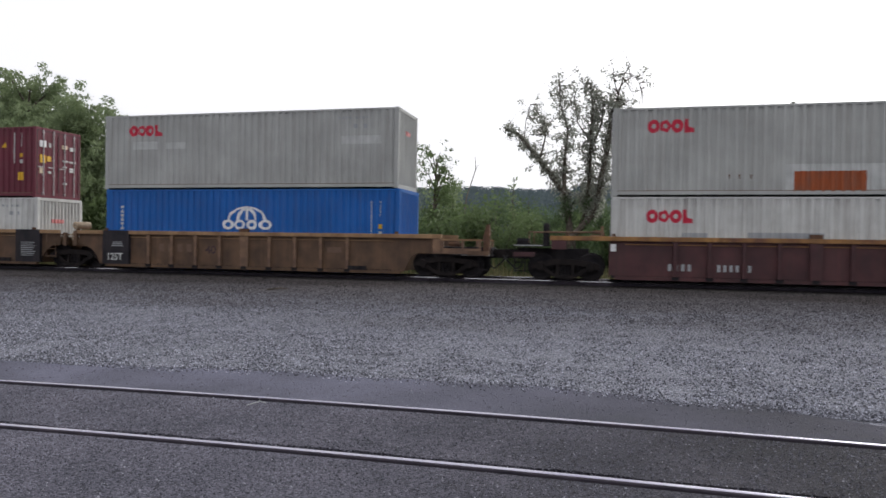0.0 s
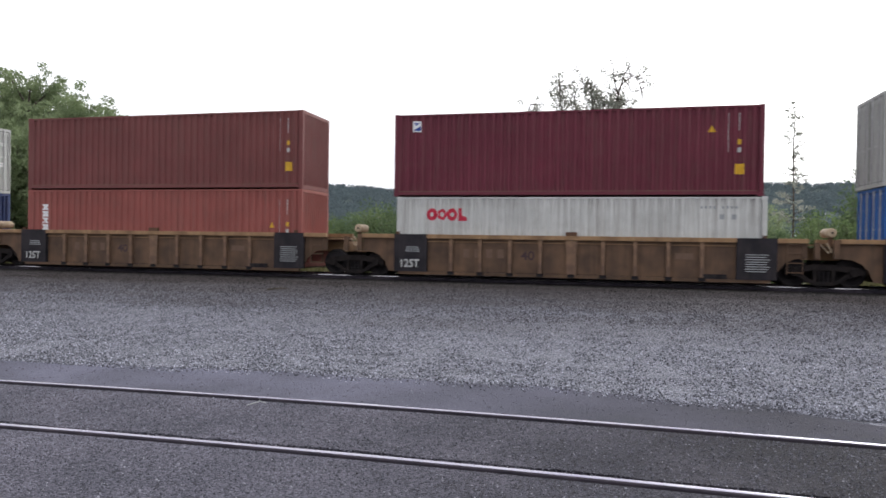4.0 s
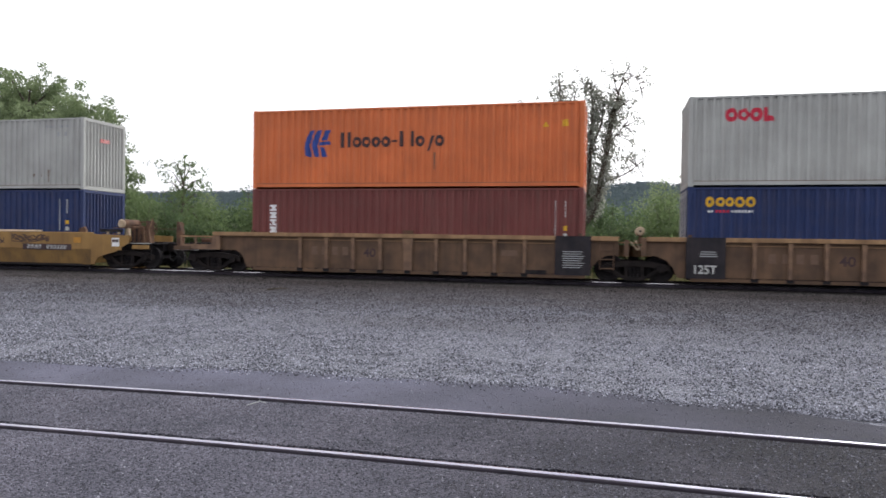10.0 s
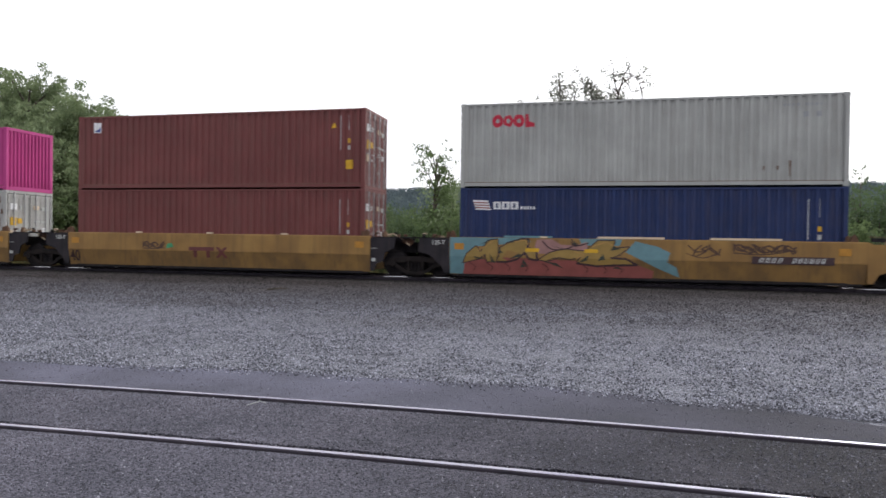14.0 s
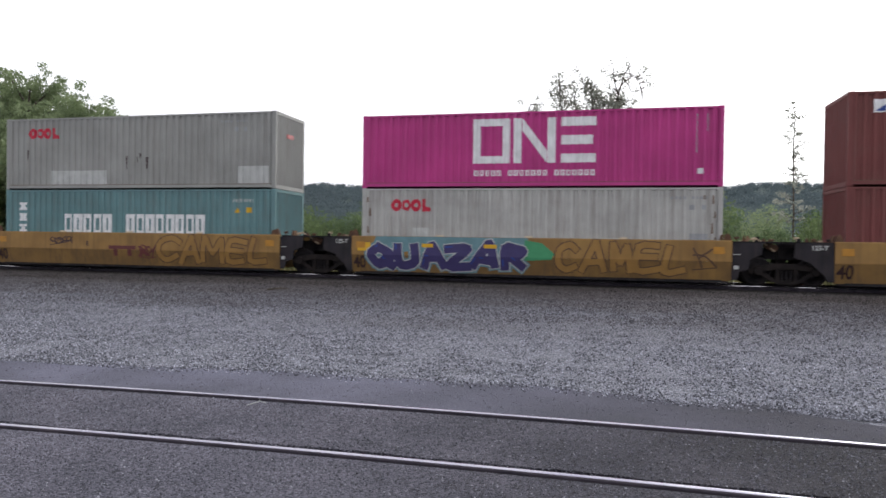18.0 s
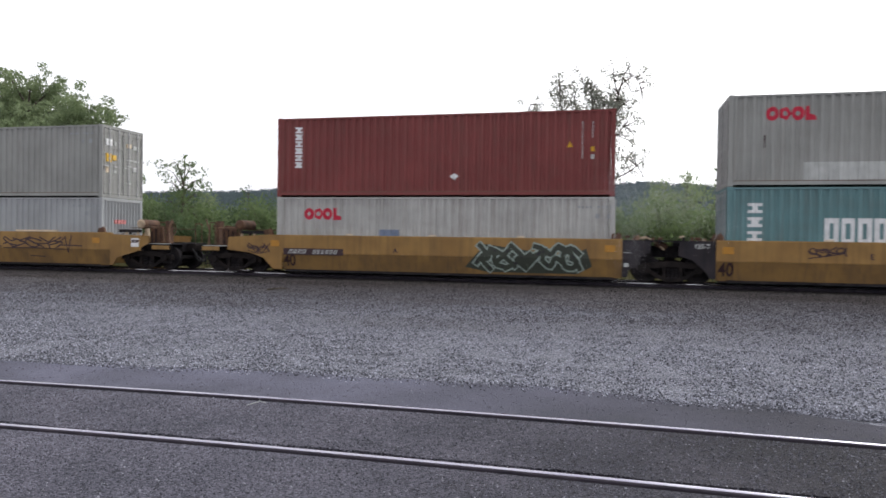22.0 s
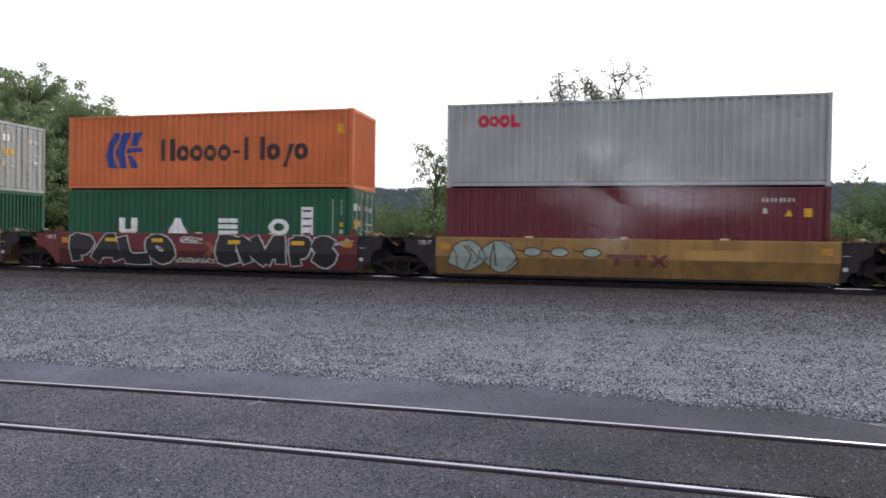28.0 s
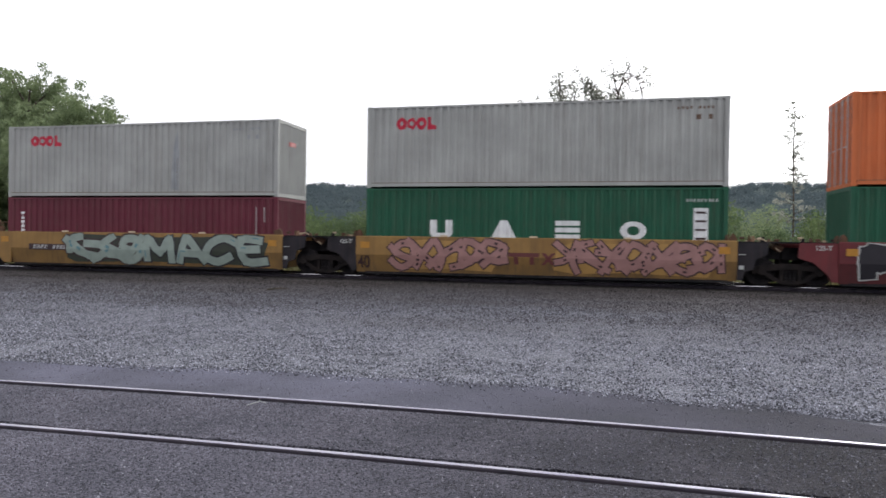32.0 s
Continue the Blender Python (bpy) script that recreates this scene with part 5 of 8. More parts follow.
def outer_end(root, x, s, paint, deck_z, drum_mat, tall=True):
    """Platform, rails, hand brake and steps at the coupled end. x is where the body ends, s the way out."""
    bm = bmesh.new()
    a, b = sorted((x, x + s * 2.45))
    box(bm, a, b, 0.80, 1.64, 0.80, 1.18)
    part("end_sill", bm, SOOT, root)
    bm = bmesh.new()
    a, b = sorted((x + s * 1.0, x + s * 2.5))
    box(bm, a, b, 0.0, WIDE, deck_z - 0.05, deck_z)
    part("end_deck", bm, SOOT, root, "dark open-grate end platform")
    bm = bmesh.new()
    a, b = sorted((x + s * 1.75, x + s * 2.48))
    box(bm, a, b, OUT, OUT + 0.05, 0.90, 1.05)
    part("side_step", bm, paint, root)
    if tall:
        for y in (0.02, WIDE - 0.02):
            bm = bmesh.new()
            p = x + s * 1.95
            grab(bm, [(p, y, deck_z), (p, y, 1.95), (p + s * 0.3, y, 1.95), (p + s * 0.3, y, deck_z)], 0.022)
            grab(bm, [(x + s * 0.7, y, 1.72), (p, y, 1.72)], 0.016)
            part("hand_rail", bm, RUST_STEEL, root, "rusty pipe hand rail")
        bm = bmesh.new()
        p = x + s * 2.02
        box(bm, min(p, p + s * 0.14), max(p, p + s * 0.14), 0.30, 0.62, deck_z, 2.02)
        part("brake_stand", bm, RUST_STEEL, root, "rusty hand brake housing")
        bm = bmesh.new()
        hand_wheel(bm, (p + s * 0.18, 0.46, 1.72), 0.26)
        part("brake_wheel", bm, RUST_STEEL, root)
        q = x + s * 1.05
        bm = bmesh.new()
        tube(bm, (q, 0.12, 1.88), (q, 1.05, 1.88), 0.185, n=18)
        tube(bm, (q, 1.05, 1.88), (q, 1.11, 1.88), 0.185, 0.12, 18)
        part("reservoir", bm, RUST_STEEL, root, "rusty round brake reservoir")
        bm = bmesh.new()
        tube(bm, (q, 0.06, 1.88), (q, 0.118, 1.88), 0.12, 0.185, 18)
        part("reservoir_cap", bm, drum_mat, root)
        bm = bmesh.new()
        a, b = sorted((x + s * 1.30, x + s * 1.92))
        prism_y(bm, [(a, deck_z), (b, deck_z), (b, 1.80), (a + 0.12, 1.86), (a, 1.70)], 0.36, 0.42)
        part("brake_panel", bm, RUST_STEEL, root, "rusty brake rigging plate")
        bm = bmesh.new()
        for k in range(3):
            tube(bm, (a + 0.12 + 0.17 * k, 0.30, deck_z), (a + 0.10 + 0.18 * k, 0.32, 1.62 + 0.08 * (k % 2)), 0.022, n=6)
        part("brake_lever", bm, SOOT, root)
        bm = bmesh.new()
        q = x + s * 1.15
        prism_y(bm, [(q - 0.09, 1.40), (q + 0.09, 1.40), (q + 0.05, 1.74), (q - 0.05, 1.74)], 0.30, 0.42)
        part("drum_stand", bm, drum_mat, root)
        bm = bmesh.new()
        a, b = sorted((x + s * 0.05, x + s * 1.0))
        box(bm, a, b, 0.10, 0.24, 1.54, 1.66)
        part("cross_beam", bm, SOOT, root, "dark steel beam")
        bm = bmesh.new()
        q = x + s * 2.36
        grab(bm, [(q, 0.10, deck_z), (q - s * 0.05, 0.10, 1.62), (q + s * 0.10, 0.10, 2.08)], 0.03)
        grab(bm, [(q - s * 0.26, 0.12, deck_z), (q - s * 0.30, 0.12, 1.78)], 0.02)
        grab(bm, [(x + s * 1.25, 0.15, 1.78), (q - s * 0.30, 0.15, 1.76)], 0.014)
        part("bent_post", bm, TAN_POST, root, "bent tan uncoupling post")
    bm = bmesh.new()
    a, b = sorted((x + s * 1.5, x + s * 2.5))
    box(bm, a, b, -0.012, -0.002, deck_z - 0.035, deck_z - 0.01)
    part("deck_edge", bm, MARK["pale"], root, "pale worn edge of the platform")
    if tall:
        for k in range(5):
            bm = bmesh.new()
            u = x + s * (0.25 + 0.17 * k)
            box(bm, u - 0.03, u + 0.03, 0.06, 0.14, 1.46, 1.50 + 0.05 * ((k * 7) % 3))
            part("deck_fitting", bm, (RUST_STEEL, CREAM, SOOT)[k % 3], root)
    bm = bmesh.new()
    grab(bm, [(x + s * 2.45, 0.05, 0.35), (x + s * 2.45, 0.05, deck_z)], 0.02)
    grab(bm, [(x + s * 2.10, 0.05, 0.35), (x + s * 2.10, 0.05, deck_z)], 0.02)
    for z in (0.4, 0.7, 1.0):
        grab(bm, [(x + s * 2.10, 0.05, z), (x + s * 2.45, 0.05, z)], 0.018)
    part("ladder", bm, SOOT, root)
    coupler(root, x + s * 2.45, s)


def end_frame(root, x, s, paint):
    """The low open frame past the deep side: a sill, a thin top rail and three uprights, with gear behind."""
    for y in (OUT + 0.02, HIND - 0.10):
        bm = bmesh.new()
        a, b = sorted((x, x + s * 1.40))
        box(bm, a, b, y, y + 0.08, 0.94, 1.13)
        part("frame_sill", bm, TAN_POST, root)
        bm = bmesh.new()
        box(bm, a, b, y, y + 0.07, 1.40, 1.455)
        part("frame_rail", bm, TAN_TOP, root)
        for u in (0.0, 0.72, 1.32):
            bm = bmesh.new()
            a, b = sorted((x + s * u, x + s * (u + 0.08)))
            box(bm, a, b, y + 0.004, y + 0.066, 1.132, 1.398)
            part("frame_post", bm, TAN_POST, root)
    bm = bmesh.new()
    prism_y(bm, [(x - 0.15 - 0.16 * s, 0.94), (x + 0.15 - 0.16 * s, 0.94), (x + 0.15 - 0.16 * s, 1.46), (x - 0.15 - 0.16 * s, 1.46)], OUT - 0.004, OUT + 0.12)
    part("end_post", bm, TAN_POST, root)
    bm = bmesh.new()
    u = x + s * 0.42
    tube(bm, (u - 0.2, 0.12, 1.28), (u + 0.2, 0.12, 1.28), 0.09, n=10)
    tube(bm, (u + 0.22, 0.12, 1.28), (u + 0.32, 0.12, 1.24), 0.05, n=8)
    part("valve", bm, RUST_STEEL, root, "rusty brake valve behind the frame")
    bm = bmesh.new()
    p = x + s * 1.56
    prism_y(bm, [(p - 0.10, 0.86), (p + 0.10, 0.86), (p + 0.12, 1.55), (p + 0.05 + 0.06 * s, 1.98), (p - 0.05 + 0.06 * s, 1.98), (p - 0.12, 1.55)], 0.02, 0.22)
    part("hand_brake_post", bm, RUST_STEEL, root, "tall rusty hand brake post")


def plum_gear(root):
    """Low rails, a black reservoir on end and brake gear on the platform past the plum side."""
    for y in (0.35, 1.9):
        bm = bmesh.new()
        grab(bm, [(-2.75, y, 1.32), (-2.75, y, 1.74), (-0.25, y, 1.76), (-0.25, y, 1.62)], 0.022)
        grab(bm, [(-1.5, y, 1.32), (-1.5, y, 1.75)], 0.02)
        part("hand_rail", bm, TAN_POST, root, "low tan pipe rail")
    bm = bmesh.new()
    tube(bm, (-2.18, 0.5, 1.30), (-2.18, 0.5, 1.98), 0.11, n=12)
    tube(bm, (-2.18, 0.5, 1.98), (-2.18, 0.5, 2.05), 0.11, 0.06, 12)
    part("reservoir", bm, SOOT, root, "black upright reservoir")
    bm = bmesh.new()
    tube(bm, (-3.15, 0.25, 1.42), (-2.75, 0.25, 1.42), 0.10, n=10)
    box(bm, -3.18, -2.7, 0.15, 0.4, 1.28, 1.36)
    part("brake_cylinder", bm, SOOT, root)
    bm = bmesh.new()
    for k in range(3):
        box(bm, -0.68 + 0.04 * k, -0.30, 0.10 + 0.3 * k, 0.30 + 0.3 * k, 1.612 + 0.08 * k, 1.66 + 0.08 * k)
    box(bm, -0.34, -0.26, 0.05, 0.13, 1.612, 1.95)
    part("corner_guide", bm, TAN_POST, root)
    bm = bmesh.new()
    box(bm, -1.95, -1.45, OUT - 0.004, OUT + 0.1, 1.16, 1.46)
    part("bracket", bm, PLUM_CAR, root)
    lay("decal", [rect(-0.02, 1.12, 0.16, 1.36)], MARK["white"], root, "white square label", True, OUT + 0.12)


def ribbed_car(label, at, left_joint, right_joint, paint, chord, wheel_list, stencils=True):
    """A well car with posts along its sides and arched ends over the trucks."""
    root = thing("well_car", label, "well car", "cars of the train", at)
    lo = -1.25 if left_joint else -2.0
    hi = 13.35 if right_joint else 14.1
    bare = paint == PLUM_CAR
    left = [(lo, 1.46), (lo, 1.0), (-0.92, 0.98), (-0.62, 0.85), (-0.42, 0.62), (-0.28, 0.30)] if left_joint else [(-0.05, 1.46), (-0.05, 0.36)] if bare else [(-1.57, 1.46), (-1.57, 0.94), (-0.66, 0.93), (-0.46, 0.82), (-0.32, 0.60), (-0.20, 0.30)]
    right = [(12.24, 0.27), (12.38, 0.36), (12.54, 0.62), (12.72, 0.85), (13.0, 0.98), (hi, 1.0), (hi, 1.46)] if right_joint else [(12.24, 0.27), (12.24, 1.46)] if bare else [(12.38, 0.27), (12.52, 0.60), (12.64, 0.82), (12.84, 0.93), (13.76, 0.94), (13.76, 1.46)]
    prof = [(0.30, 0.27)] + right + left
    lo = lo if left_joint else -2.0 if bare else -1.57
    hi = hi if right_joint else 14.2 if bare else 13.76
    for x, s, closed in ((-1.57, -1, left_joint or bare), (13.76, 1, right_joint or bare)):
        if not closed:
            end_frame(root, x, s, paint)
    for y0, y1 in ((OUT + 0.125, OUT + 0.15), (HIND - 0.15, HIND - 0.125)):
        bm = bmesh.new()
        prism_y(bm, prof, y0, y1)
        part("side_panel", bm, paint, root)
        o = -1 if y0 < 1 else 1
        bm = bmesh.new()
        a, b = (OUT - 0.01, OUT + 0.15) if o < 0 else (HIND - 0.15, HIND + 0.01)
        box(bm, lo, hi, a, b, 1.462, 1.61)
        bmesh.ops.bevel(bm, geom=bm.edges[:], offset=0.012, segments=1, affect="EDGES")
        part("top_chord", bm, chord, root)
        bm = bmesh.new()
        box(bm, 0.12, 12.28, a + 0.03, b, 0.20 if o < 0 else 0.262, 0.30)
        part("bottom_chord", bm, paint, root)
    for i in range(9):
        x = 2.02 + 1.03 * i
        wide = 0.16 if i == 4 else 0.055
        for y0, y1 in ((OUT + 0.01, OUT + 0.124), (HIND - 0.124, HIND - 0.01)):
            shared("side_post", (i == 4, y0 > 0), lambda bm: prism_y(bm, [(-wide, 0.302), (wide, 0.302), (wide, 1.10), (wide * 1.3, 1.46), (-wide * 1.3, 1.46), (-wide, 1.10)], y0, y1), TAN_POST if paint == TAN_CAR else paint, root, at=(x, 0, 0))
    bm = bmesh.new()
    box(bm, 0.45, 12.0, OUT + 0.085, OUT + 0.124, 1.345, 1.37)
    part("ledge", bm, chord, root, "ledge under the top chord in the chord's tone")
    for i in range(9):
        shared("post_foot", 0, lambda bm: box(bm, -0.11, 0.11, OUT - 0.006, OUT + 0.02, 0.215, 0.33), SOOT, root, at=(2.02 + 1.03 * i, 0, 0))
    bm = bmesh.new()
    box(bm, 5.95, 6.32, OUT - 0.01, OUT + 0.1, 1.612, 1.74)
    part("locating_lug", bm, RUST_STEEL, root)
    for x in (0.02, 12.05):
        bm = bmesh.new()
        box(bm, x, x + 0.12, OUT + 0.02, OUT + 0.11, 1.612, 1.70)
        part("corner_guide", bm, RUST_STEEL, root)
    if stencils:
        for x0, x1 in [(-0.03, 1.16)] * left_joint + [(11.28, 12.46)] * right_joint:
            bm = bmesh.new()
            prism_y(bm, [(x0, 0.30), (x1, 0.30), (x1, 1.612), (x0, 1.612)], OUT - 0.014, OUT + 0.124)
            part("stencil_panel", bm, BLACK_PANEL, root, "faded black stencil panel")
        if left_joint:
            words("stencil", "125T", 0.38, 0.16, 0.46, OUT - 0.018, MARK["pale"], root, 0.92, "white stencilled 125T")
            lay("stencil", [rect(0.38 + 0.02 * i, 1.0 + 0.07 * i, 0.92 - 0.03 * i, 1.03 + 0.07 * i) for i in range(3)], MARK["dull"], root, "unreadable stencilled lines", True, OUT - 0.018)
        if right_joint:
            lay("stencil", [rect(11.55 - 0.02 * (i % 2), 0.55 + 0.075 * i, 12.15 + 0.05 * (i % 3), 0.575 + 0.075 * i) for i in range(8)], MARK["dull"], root, "unreadable stencilled lines", True, OUT - 0.018)
    if not bare:
        words("stencil", "40", 0.42, 4.45, 0.78, OUT + 0.120, MARK["ink"], root, 1.1, "dark stencilled 40")
        lay("stencil", bars(2.35, 3.95, 0.82, 1.12, 4, 0.55), MARK["rust"], root, "faded painted reporting mark", True, OUT + 0.120)
    lay("stencil", [rect(9.45, 0.90, 10.0, 1.10)], MARK["rust"], root, "faded dull patch", True, OUT + 0.120)
    bm = bmesh.new()
    box(bm, 10.3, 11.0, OUT - 0.005, OUT + 0.04, 0.30, 0.45)
    part("tow_bracket", bm, SOOT, root)
    well_floor(root, paint)
    if left_joint:
        joint(root, -1.75, -0.1, chord)
        truck(root, -1.62, wheel_list)
        bm = bmesh.new()
        tube(bm, (-1.45, 0.02, 1.80), (-1.45, 0.72, 1.80), 0.150, n=18)
        tube(bm, (-1.45, -0.03, 1.80), (-1.45, 0.02, 1.80), 0.11, 0.150, 18)
        tube(bm, (-1.45, 0.72, 1.80), (-1.45, 0.77, 1.80), 0.150, 0.11, 18)
        part("reservoir", bm, CREAM, root, "cream round brake reservoir")
        bm = bmesh.new()
        tube(bm, (-1.45, -0.045, 1.80), (-1.45, -0.03, 1.80), 0.035, n=8)
        part("plug", bm, SOOT, root)
        bm = bmesh.new()
        box(bm, -1.50, -1.40, 0.08, 0.20, 1.40, 1.67)
        part("bracket", bm, RUST_STEEL, root)
        bm = bmesh.new()
        box(bm, -1.42, -1.26, OUT, OUT + 0.12, 1.0, 1.58)
        part("post", bm, paint, root)
        bm = bmesh.new()
        box(bm, -1.95, -1.80, OUT + 0.04, OUT + 0.16, 0.98, 1.50)
        part("post", bm, paint, root)
        bm = bmesh.new()
        grab(bm, [(-1.6, 0.0, 1.5), (-1.45, -0.04, 1.2), (-1.3, 0.02, 1.15)], 0.022)
        grab(bm, [(-1.75, 0.05, 1.45), (-1.55, 0.0, 1.18), (-1.38, 0.05, 1.3)], 0.022)
        part("air_hose", bm, CREAM, root, "pale looped hose")
    else:
        outer_end(root, -0.75, -1, paint, 1.30 if bare else 0.92, SOOT, False)
        truck(root, -1.50 if bare else -1.66, wheel_list)
    if right_joint:
        joint(root, 12.3, 13.85, chord)
        bm = bmesh.new()
        for z in (0.55, 0.85, 1.15, 1.42):
            tube(bm, (12.75, OUT + 0.03, z), (13.2, OUT + 0.03, z), 0.018, n=5)
        tube(bm, (12.75, OUT + 0.03, 0.5), (12.75, OUT + 0.03, 1.45), 0.018, n=5)
        tube(bm, (13.2, OUT + 0.03, 0.5), (13.2, OUT + 0.03, 1.45), 0.018, n=5)
        part("ladder", bm, paint, root)
    else:
        outer_end(root, 12.95, 1, paint, 1.30 if bare else 0.92, SOOT, False)
        truck(root, 13.88, wheel_list)
    if bare:
        plum_gear(root)
    return root


def smooth_car(label, at, left_joint, right_joint, paint, wheel_list, number=None, forty=True):
    """A well car with smooth sides that lean in below, black ends over the trucks."""
    root = thing("well_car", label, "well car", "cars of the train", at)
    lo = -0.32 if left_joint else -2.55
    hi = 12.46 if right_joint else 14.6
    prof = [(OUT + 0.13, 0.24), (OUT + 0.01, 0.84), (OUT, 0.87), (OUT, 1.50), (OUT + 0.02, 1.53), (OUT + 0.12, 1.53), (OUT + 0.12, 1.47), (OUT + 0.05, 1.46), (OUT + 0.05, 0.88), (OUT + 0.06, 0.85), (OUT + 0.18, 0.24)]
    body = (-0.32, 12.46) if left_joint and right_joint else (-0.32, 12.70) if left_joint else (0.30, 12.46)
    # the lower panel takes the darker copy of the car's paint
    low_paint = RED_LOW if paint == RED_CAR else YELLOW_LOW
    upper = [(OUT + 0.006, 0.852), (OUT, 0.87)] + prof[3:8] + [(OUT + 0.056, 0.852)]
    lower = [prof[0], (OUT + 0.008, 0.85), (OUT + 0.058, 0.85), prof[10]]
    for nm, line, mat in (("side_panel", upper, paint), ("lower_side_panel", lower, low_paint)):
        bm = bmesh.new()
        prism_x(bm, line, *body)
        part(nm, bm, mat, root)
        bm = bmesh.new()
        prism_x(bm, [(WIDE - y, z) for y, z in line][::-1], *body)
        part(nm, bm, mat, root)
    bm = bmesh.new()
    box(bm, body[0] + 0.1, body[1] - 0.1, OUT + 0.10, OUT + 0.30, 0.18, 0.24)
    part("bottom_chord", bm, SOOT, root)
    well_floor(root, paint)
    for x in (2.93, 6.03, 9.12):
        bm = bmesh.new()
        box(bm, x - 0.13, x + 0.13, OUT - 0.005, OUT + 0.06, 1.532, 1.585)
        part("top_lug", bm, MARK["tan"], root, "pale worn lug on the top edge")
    for x in (-0.22, 12.32):
        bm = bmesh.new()
        prism_y(bm, [(x - 0.13, 1.53), (x + 0.13, 1.53), (x + 0.10, 1.66), (x + 0.02, 1.76), (x - 0.06, 1.70)], OUT + 0.02, OUT + 0.12)
        prism_y(bm, [(x - 0.24, 1.50), (x - 0.16, 1.50), (x - 0.10, 1.72), (x - 0.20, 1.70)], OUT + 0.05, OUT + 0.14)
        part("corner_guide", bm, RUST_STEEL, root, "rusty container guide")
    for x in (0.02, 12.06):
        lay("reflector", [rect(x - 0.16, 1.10, x + 0.18, 1.32)], MARK["signal"], root, "faded orange reflector patch", True, OUT - 0.0235)
    if forty:
        mark = words("stencil", "40", 0.60, -0.26 if left_joint else 0.36, 0.40, OUT + 0.02, MARK["ink"], root, 0.78, "black stencilled 40")
        for v in mark.data.vertices:
            v.co.y = OUT - 0.003 + (0.12 * (0.86 - v.co.z) / 0.60 if v.co.z < 0.86 else 0.0)
    if number is not None:
        x = number
        lay("number_plate", [rect(x, 0.80, x + 2.36, 1.04)], MARK["ink"], root, "black plate", True, OUT - 0.004)
        figures = bars(x + 0.16, x + 0.88, 0.845, 1.0, 4, 0.22) + bars(x + 0.24, x + 0.96, 0.845, 1.0, 4, 0.20) + bars(x + 1.12, x + 2.1, 0.845, 1.0, 6, 0.22) + bars(x + 1.19, x + 2.17, 0.845, 1.0, 6, 0.20)
        figures += bars(x + 0.20, x + 0.92, 0.97, 1.0, 4, 0.5) + bars(x + 1.15, x + 2.13, 0.845, 0.875, 6, 0.5)
        lay("lettering", [[(u + 0.35 * (v - 0.92), v) for u, v in q] for q in figures], MARK["pale"], root, "white block lettering on a black plate", True, OUT - 0.008)
    if left_joint:
        for y0, y1 in ((OUT + 0.06, OUT + 0.11), (HIND - 0.11, HIND - 0.06)):
            bm = bmesh.new()
            prism_y(bm, [(-0.32, 0.28), (-0.32, 1.48), (-1.42, 1.48), (-1.46, 1.02), (-1.0, 0.86), (-0.62, 0.50), (-0.50, 0.28)][::-1], y0, y1)
            part("end_plate", bm, RED_CAR if paint == RED_CAR else BLACK_PANEL, root, "sooty end plate")
        words("stencil", "125-T", 0.20, -0.98, 1.26, OUT + 0.056, MARK["pale"], root, 1.0, "white stencilled 125-T")
        joint(root, -1.75, -0.3, SOOT, 1.52)
        fittings(root, -1.45, -0.40)
        truck(root, -1.62, wheel_list)
    else:
        for y0, y1 in ((OUT + 0.004, OUT + 0.06), (HIND - 0.06, HIND - 0.004)):
            bm = bmesh.new()
            prism_y(bm, [(0.30, 0.26), (0.30, 1.53), (-0.2, 1.53), (-1.9, 1.42), (-1.95, 0.95), (-1.0, 0.85), (-0.45, 0.66), (-0.05, 0.26)][::-1], y0, y1)
            part("end_panel", bm, paint, root)
        outer_end(root, -0.55, -1, paint, 1.10, RUST_STEEL)
        truck(root, -1.78, wheel_list)
    if right_joint:
        for y0, y1 in ((OUT + 0.06, OUT + 0.11), (HIND - 0.11, HIND - 0.06)):
            bm = bmesh.new()
            prism_y(bm, [(12.46, 0.28), (12.62, 0.28), (12.70, 0.55), (12.95, 0.62), (13.02, 0.95), (13.35, 1.10), (13.38, 1.46), (12.46, 1.46)], y0, y1)
            part("end_plate", bm, BLACK_PANEL, root, "sooty end plate")
        joint(root, 12.44, 13.9, SOOT, 1.52)
        fittings(root, 12.55, 13.75)
        bm = bmesh.new()
        box(bm, 12.52, 12.66, OUT + 0.03, OUT + 0.056, 0.62, 0.74)
        box(bm, 12.50, 12.72, OUT + 0.03, OUT + 0.056, 1.08, 1.10)
        part("label_plate", bm, MARK["pale"], root, "small pale plate")
        bm = bmesh.new()
        grab(bm, [(12.75, 0.3, 1.5), (13.2, 0.25, 1.62), (13.5, 0.3, 1.45), (13.8, 0.35, 1.2)], 0.03)
        part("air_hose", bm, CREAM, root, "looped pale hose")
        bm = bmesh.new()
        tube(bm, (13.55, 0.35, 1.42), (13.85, 0.5, 1.28), 0.12, n=10)
        part("valve", bm, RUST_STEEL, root)
    else:
        for y0, y1 in ((OUT + 0.004, OUT + 0.06), (HIND - 0.06, HIND - 0.004)):
            bm = bmesh.new()
            prism_y(bm, [(12.70, 0.26), (12.85, 0.26), (13.02, 0.55), (13.45, 0.68), (13.85, 0.78), (14.0, 0.92), (14.45, 1.12), (14.48, 1.42), (12.85, 1.46), (12.70, 1.53)], y0, y1)
            part("end_panel", bm, paint, root)
        bm = bmesh.new()
        box(bm, 13.55, 14.12, OUT - 0.012, OUT + 0.003, 0.84, 1.40)
        part("notice_frame", bm, paint, root)
        lay("notice", [rect(13.68, 0.98, 14.02, 1.32)], MARK["white"], root, "white notice board", True, OUT - 0.016)
        lay("notice", [rect(13.71, 1.14, 13.84, 1.26), rect(13.87, 1.14, 14.0, 1.26)], MARK["ink"], root, "dark squares on the notice board", True, OUT - 0.020)
        outer_end(root, 12.85, 1, paint, 1.14, CREAM)
